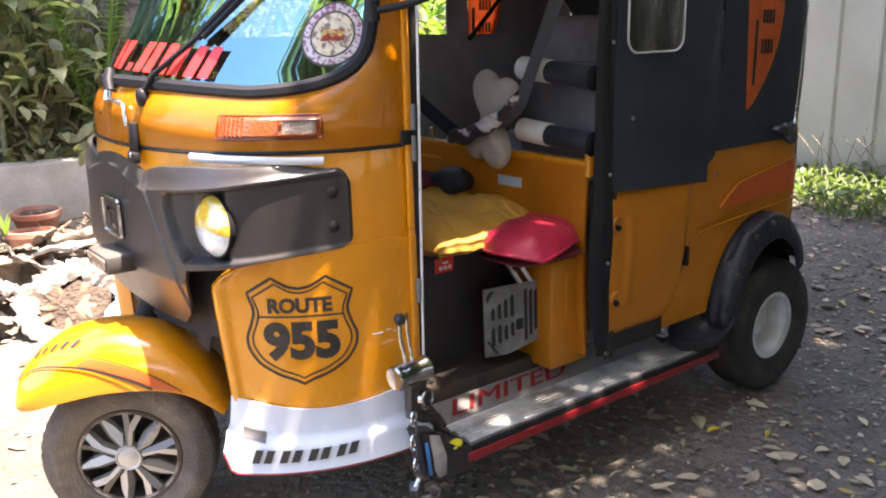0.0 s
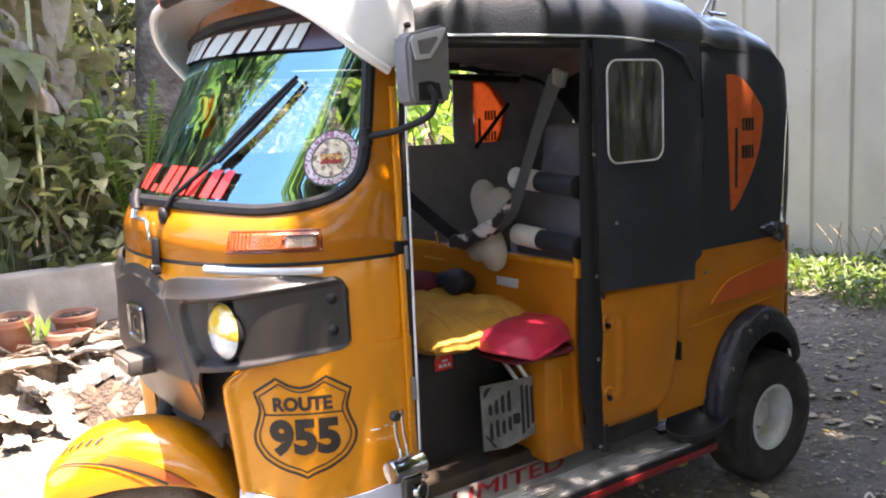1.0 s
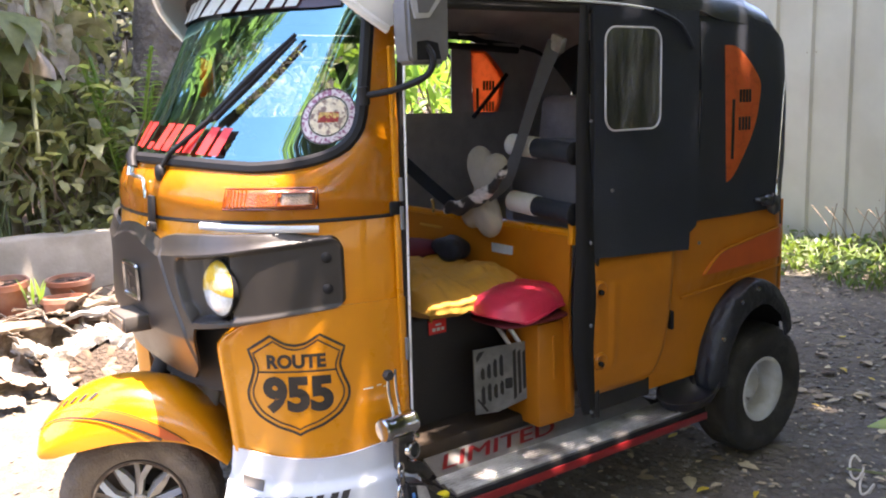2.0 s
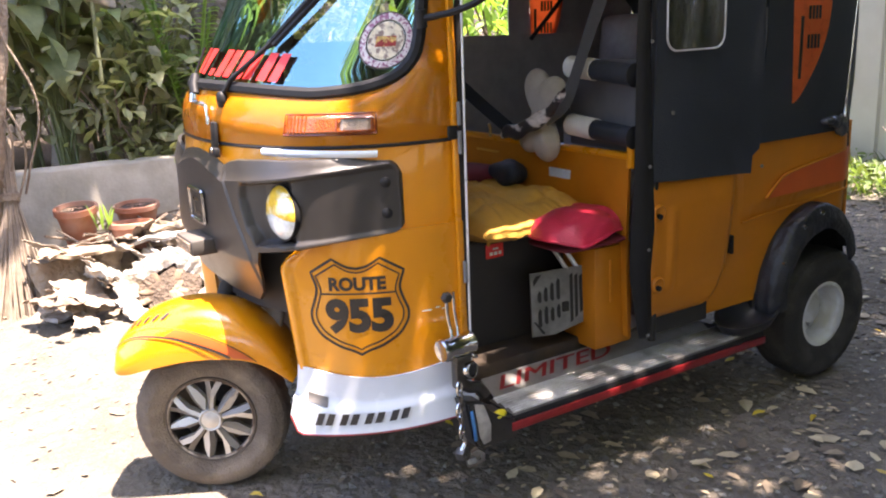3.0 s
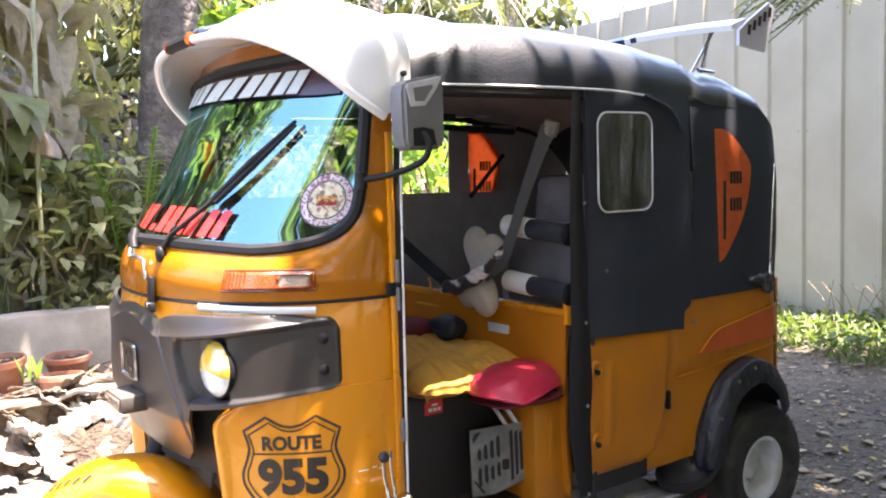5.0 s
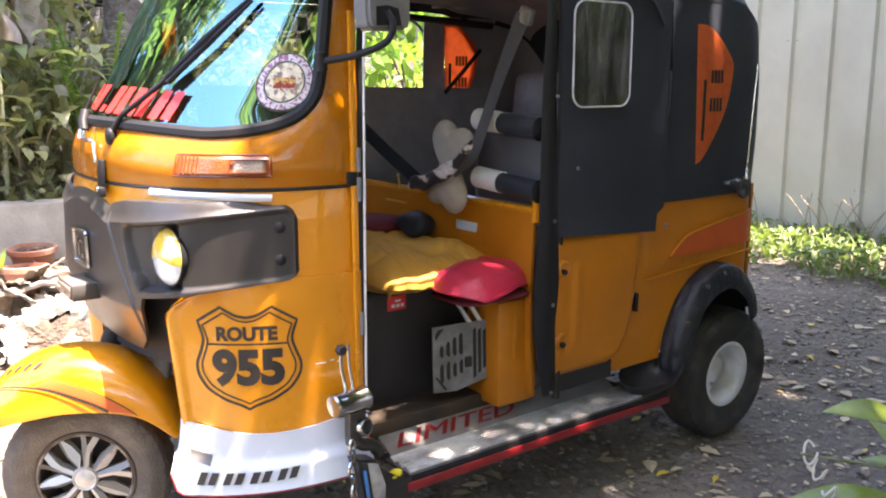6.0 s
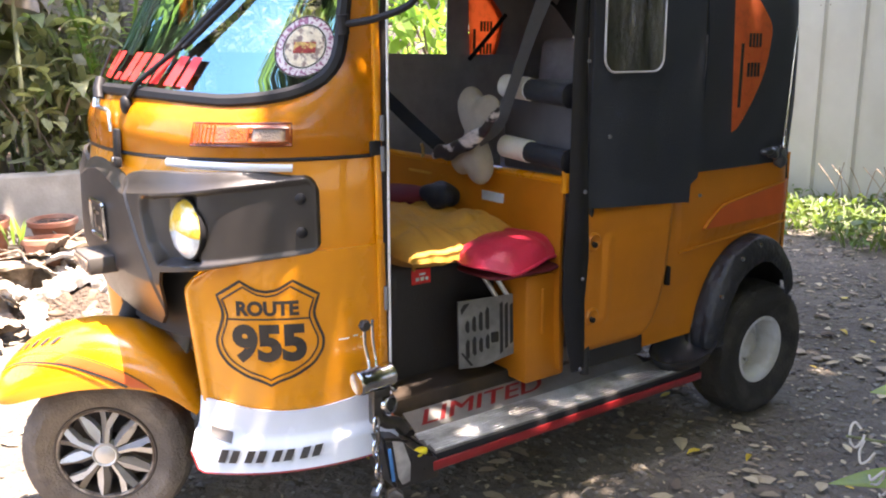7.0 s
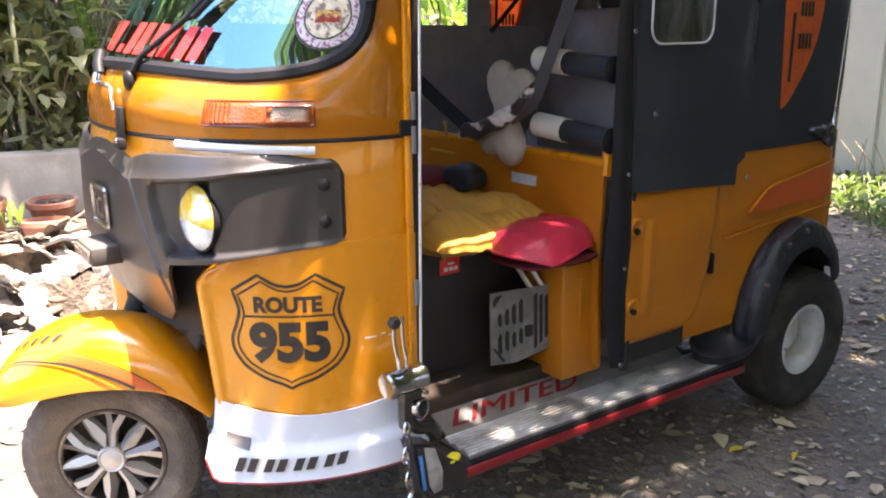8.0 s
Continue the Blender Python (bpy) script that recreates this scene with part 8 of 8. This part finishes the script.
def block_wall():
    """Weathered openwork block wall behind the plants."""
    wl = thing("block_wall", (1.0, 5.5, 0), "dark weathered openwork concrete block wall", "wall", kind="structure")
    bm = BM()
    box(bm, (1.5, 5.62, 0.75), (9.0, 0.16, 1.5), 0.01)
    part("footing", bm, M_BLOCK, wl)
    for row in range(3):
        for col in range(14):
            x = -1.6 + 0.41 * col + 0.2 * (row % 2)
            bm = BM()
            z = 1.6 + 0.21 * row
            for dx in (-0.17, 0.0, 0.17):
                box(bm, (x + dx, 5.62, z), (0.06, 0.14, 0.20), 0.005, seg=1)
            box(bm, (x, 5.62, z + 0.085), (0.40, 0.14, 0.03), 0.005, seg=1)
            box(bm, (x, 5.62, z - 0.085), (0.40, 0.14, 0.03), 0.005, seg=1)
            part("block", bm, M_BLOCK, wl)


block_wall()


def noise_row(x, y):
    return np.array([0.5 + 0.5 * noise.noise(Vector((a * 1.6, b * 1.6, 7.0))) for a, b in zip(x, y)])


def litter():
    r = np.random.default_rng(21)
    n = 12000
    x = -2.0 + 8.0 * r.random(n)
    y = -2.6 + 6.0 * r.random(n)
    dens = np.where(x > 0.7, 1.0, 0.35) * np.where(y < 2.0, 1.0, 0.3)
    keep = r.random(n) < dens
    pts = np.stack([x, y, np.array([ground_z(a, b) for a, b in zip(x, y)]) + 0.010], 1)[keep]
    c = cloud("leaf_litter", pts, (0.010, 0.032), M_LITTER, r, 0.5, 0.96, 0.16)
    tagged(c, "fallen dry tan leaves scattered over the dirt", "leaf litter", kind="stuff")
    n = 2300
    x = -1.8 + 7.0 * r.random(n)
    y = -2.4 + 4.6 * r.random(n)
    keep = (r.random(n) < np.where(x > 0.6, 1.0, 0.2)) & (noise_row(x, y) > 0.42)
    pts = np.stack([x, y, np.array([ground_z(a, b) for a, b in zip(x, y)]) + 0.012], 1)[keep]
    c = cloud("dry_leaf", pts, (0.035, 0.085), M_LITTER, r, 0.52, 0.93, 0.22)
    tagged(c, "larger curled dry leaves lying in drifts on the dirt", "leaf litter", kind="stuff")
    n = 120
    x = -1.5 + 5.5 * r.random(n)
    y = -2.2 + 4.0 * r.random(n)
    pts = np.stack([x, y, np.array([ground_z(a, b) for a, b in zip(x, y)]) + 0.014], 1)
    c = cloud("yellow_leaf", pts, (0.03, 0.06), M_YLEAF, r, 0.45, 0.95, 0.2)
    tagged(c, "fresh fallen yellow leaves on the dirt", "leaf litter", kind="stuff")
    # stones, as one heap of little lumps
    n = 9000
    x = 0.2 + 4.6 * r.random(n)
    y = -2.4 + 3.6 * r.random(n)
    s = 0.004 + 0.013 * r.random(n) ** 2.5
    base = np.array([(1, 0, 0), (-1, 0, 0), (0, 1, 0), (0, -1, 0), (0, 0, 0.42), (0, 0, -0.6)], float)
    tri = np.array([(0, 2, 4), (2, 1, 4), (1, 3, 4), (3, 0, 4), (2, 0, 5), (1, 2, 5), (3, 1, 5), (0, 3, 5)])
    ang = r.random(n) * 6.283
    ca, sa = np.cos(ang), np.sin(ang)
    V = base[None] * (s[:, None, None] * (0.7 + 0.6 * r.random((n, 6, 1))))
    X = V[..., 0] * ca[:, None] - V[..., 1] * sa[:, None] + x[:, None]
    Y = V[..., 0] * sa[:, None] + V[..., 1] * ca[:, None] + y[:, None]
    Z = V[..., 2] + np.array([ground_z(a, b) for a, b in zip(x, y)])[:, None] + s[:, None] * 0.3
    F = (tri[None] + 6 * np.arange(n)[:, None, None]).reshape(-1, 3)
    me = bpy.data.meshes.new("gravel")
    me.from_pydata(np.stack([X, Y, Z], -1).reshape(-1, 3).tolist(), [], F.tolist())
    me.materials.append(M_STONE)
    tagged(new("gravel", me), "small grey stones in the dirt", "gravel", kind="stuff")


litter()


# ---- trees added round the yard, mostly out of view, to shape its light ----
# Crowns block sun and sky light and fill the windscreen's reflection.
def shade_tree(at, h, crown, n, seed, size=(0.14, 0.30), mt=None, edge=None, dry=None, label="leafy tree added to shade the yard and fill reflections"):
    r = np.random.default_rng(seed)
    t = thing("shade_tree", at, label, "tree", group="shade trees")
    x, y, _ = at
    bm = BM()
    tube(bm, smooth([(x, y, -0.05), (x + 0.05, y, h * 0.4), (x, y + 0.05, h * 0.7)], 5), [0.16 - 0.007 * k for k in range(11)], 12)
    part("trunk", bm, M_TWIG, t, sharp=80)
    tips = []
    for k in range(26):
        d = r.normal(size=3)
        d /= np.linalg.norm(d)
        c, s = crown
        e = Vector((c[0] + d[0] * s[0], c[1] + d[1] * s[1], c[2] + d[2] * s[2]))
        tips.append(e)
        b = Vector((x, y + 0.05, h * (0.5 + 0.2 * r.random())))
        bm = BM()
        tube(bm, smooth([b, b.lerp(e, 0.5) + Vector((0, 0, 0.25)), e], 4), [0.05, 0.046, 0.04, 0.035, 0.03, 0.024, 0.018, 0.012, 0.006], 6)
        part("limb", bm, M_TWIG, t, sharp=80)
    c, s = crown
    base = np.array([list(tips[i]) for i in r.integers(0, len(tips), n)])
    pts = base + r.normal(size=(n, 3)) * np.array(s) * 0.22
    # Crown cut along a line, which sets where its shadow edge falls.
    if edge is not None:
        rad, ang = np.sqrt(r.random(n)), 6.283 * r.random(n)
        pts = np.array(c) + np.stack([1.2 * s[0] * rad * np.cos(ang), 1.15 * s[1] * rad * np.sin(ang), s[2] * (2 * r.random(n) - 1)], 1)
        lim = np.maximum(-1.19 - 0.65 * (pts[:, 0] - 0.72), edge)
        pts[:, 1] = np.where(pts[:, 1] > lim, 2 * lim - pts[:, 1], pts[:, 1])
    cl = cloud("crown", pts, size, mt or M_LEAF, r, 0.5)
    cl.parent = t
    cl.matrix_parent_inverse = Matrix.Translation(-Vector(at))
    # Dry leaves added out of view, on the side the windscreen mirrors.
    if dry:
        pts = np.array(dry[0]) + r.normal(size=(420, 3)) * np.array(dry[1]) * 0.6
        cl = cloud("dry_fronds", pts, (0.6, 1.3), M_DRYLEAF, r, 0.12)
        cl.parent = t
        cl.matrix_parent_inverse = Matrix.Translation(-Vector(at))


# Crown places are set by where their shade and reflections fall.
shade_tree((4.9, -4.4, 0), 4.2, ((3.85, -1.35, 4.8), (1.5, 1.6, 0.6)), 7600, 1)
shade_tree((2.2, -3.9, 0), 4.0, ((1.66, -1.70, 4.5), (1.15, 0.55, 0.25)), 3800, 2, (0.08, 0.14), edge=-1.225)
shade_tree((1.5, -7.0, 0), 4.6, ((0.8, -5.6, 4.1), (4.2, 1.5, 2.0)), 10000, 3)
shade_tree((-5.8, -5.0, 0), 4.8, ((-5.6, -4.4, 3.8), (1.8, 1.8, 2.3)), 7500, 4, (0.2, 0.4), M_LEAFD)
shade_tree((7.4, -4.5, 0), 4.8, ((4.2, -3.5, 2.7), (2.4, 1.0, 1.7)), 9500, 7)


shade_tree((1.2, -4.6, 0), 4.6, ((0.45, -3.1, 5.0), (1.7, 0.8, 0.45)), 1800, 11, (0.12, 0.24))
shade_tree((5.3, -2.6, 0), 3.4, ((4.4, -1.9, 2.3), (1.2, 0.75, 1.2)), 4500, 12)
shade_tree((4.0, -4.2, 0), 3.4, ((3.3, -3.0, 2.4), (1.1, 0.5, 1.1)), 4500, 13, mt=M_LEAFD)
shade_tree((3.4, 6.6, 0), 5.2, ((0.15, 2.0, 6.0), (1.5, 0.7, 0.45)), 1500, 8, (0.15, 0.3))
shade_tree((-4.6, 6.8, 0), 5.0, ((-4.0, 5.7, 4.6), (2.5, 1.4, 2.3)), 11000, 9, (0.2, 0.4), M_LEAFD, dry=((-3.3, 4.7, 2.4), (1.1, 0.6, 0.75)))
shade_tree((-4.4, -3.2, 0), 5.0, ((-2.55, -2.05, 5.7), (1.0, 0.8, 0.6)), 2200, 10)


def hedge():
    """Far ring of greenery that closes the yard."""
    r = np.random.default_rng(3)
    n = 26000
    a = r.random(n) * 6.283
    rad = 12.5 + 2.0 * r.random(n)
    top = 2.2 + 0.7 * np.sin(a * 3 + 1) + 0.5 * np.sin(a * 7) + np.where((np.sin(a) > 0.25) & (np.cos(a) > -0.2), 2.2, 0.0)
    z = top * r.random(n) ** 0.8
    pts = np.stack([1.5 + rad * np.cos(a), 1.0 + rad * np.sin(a), z], 1)
    n2 = 9000
    back = np.stack([-4 + 15 * r.random(n2), 8.8 + 1.6 * r.random(n2), 4.4 * r.random(n2)], 1)
    pts = np.concatenate([pts, back])
    c = cloud("far_woods", pts, (0.25, 0.6), M_WOODS, r, 0.4)
    tagged(c, "dense green woods closing the yard all round", "woods", kind="stuff")


hedge()
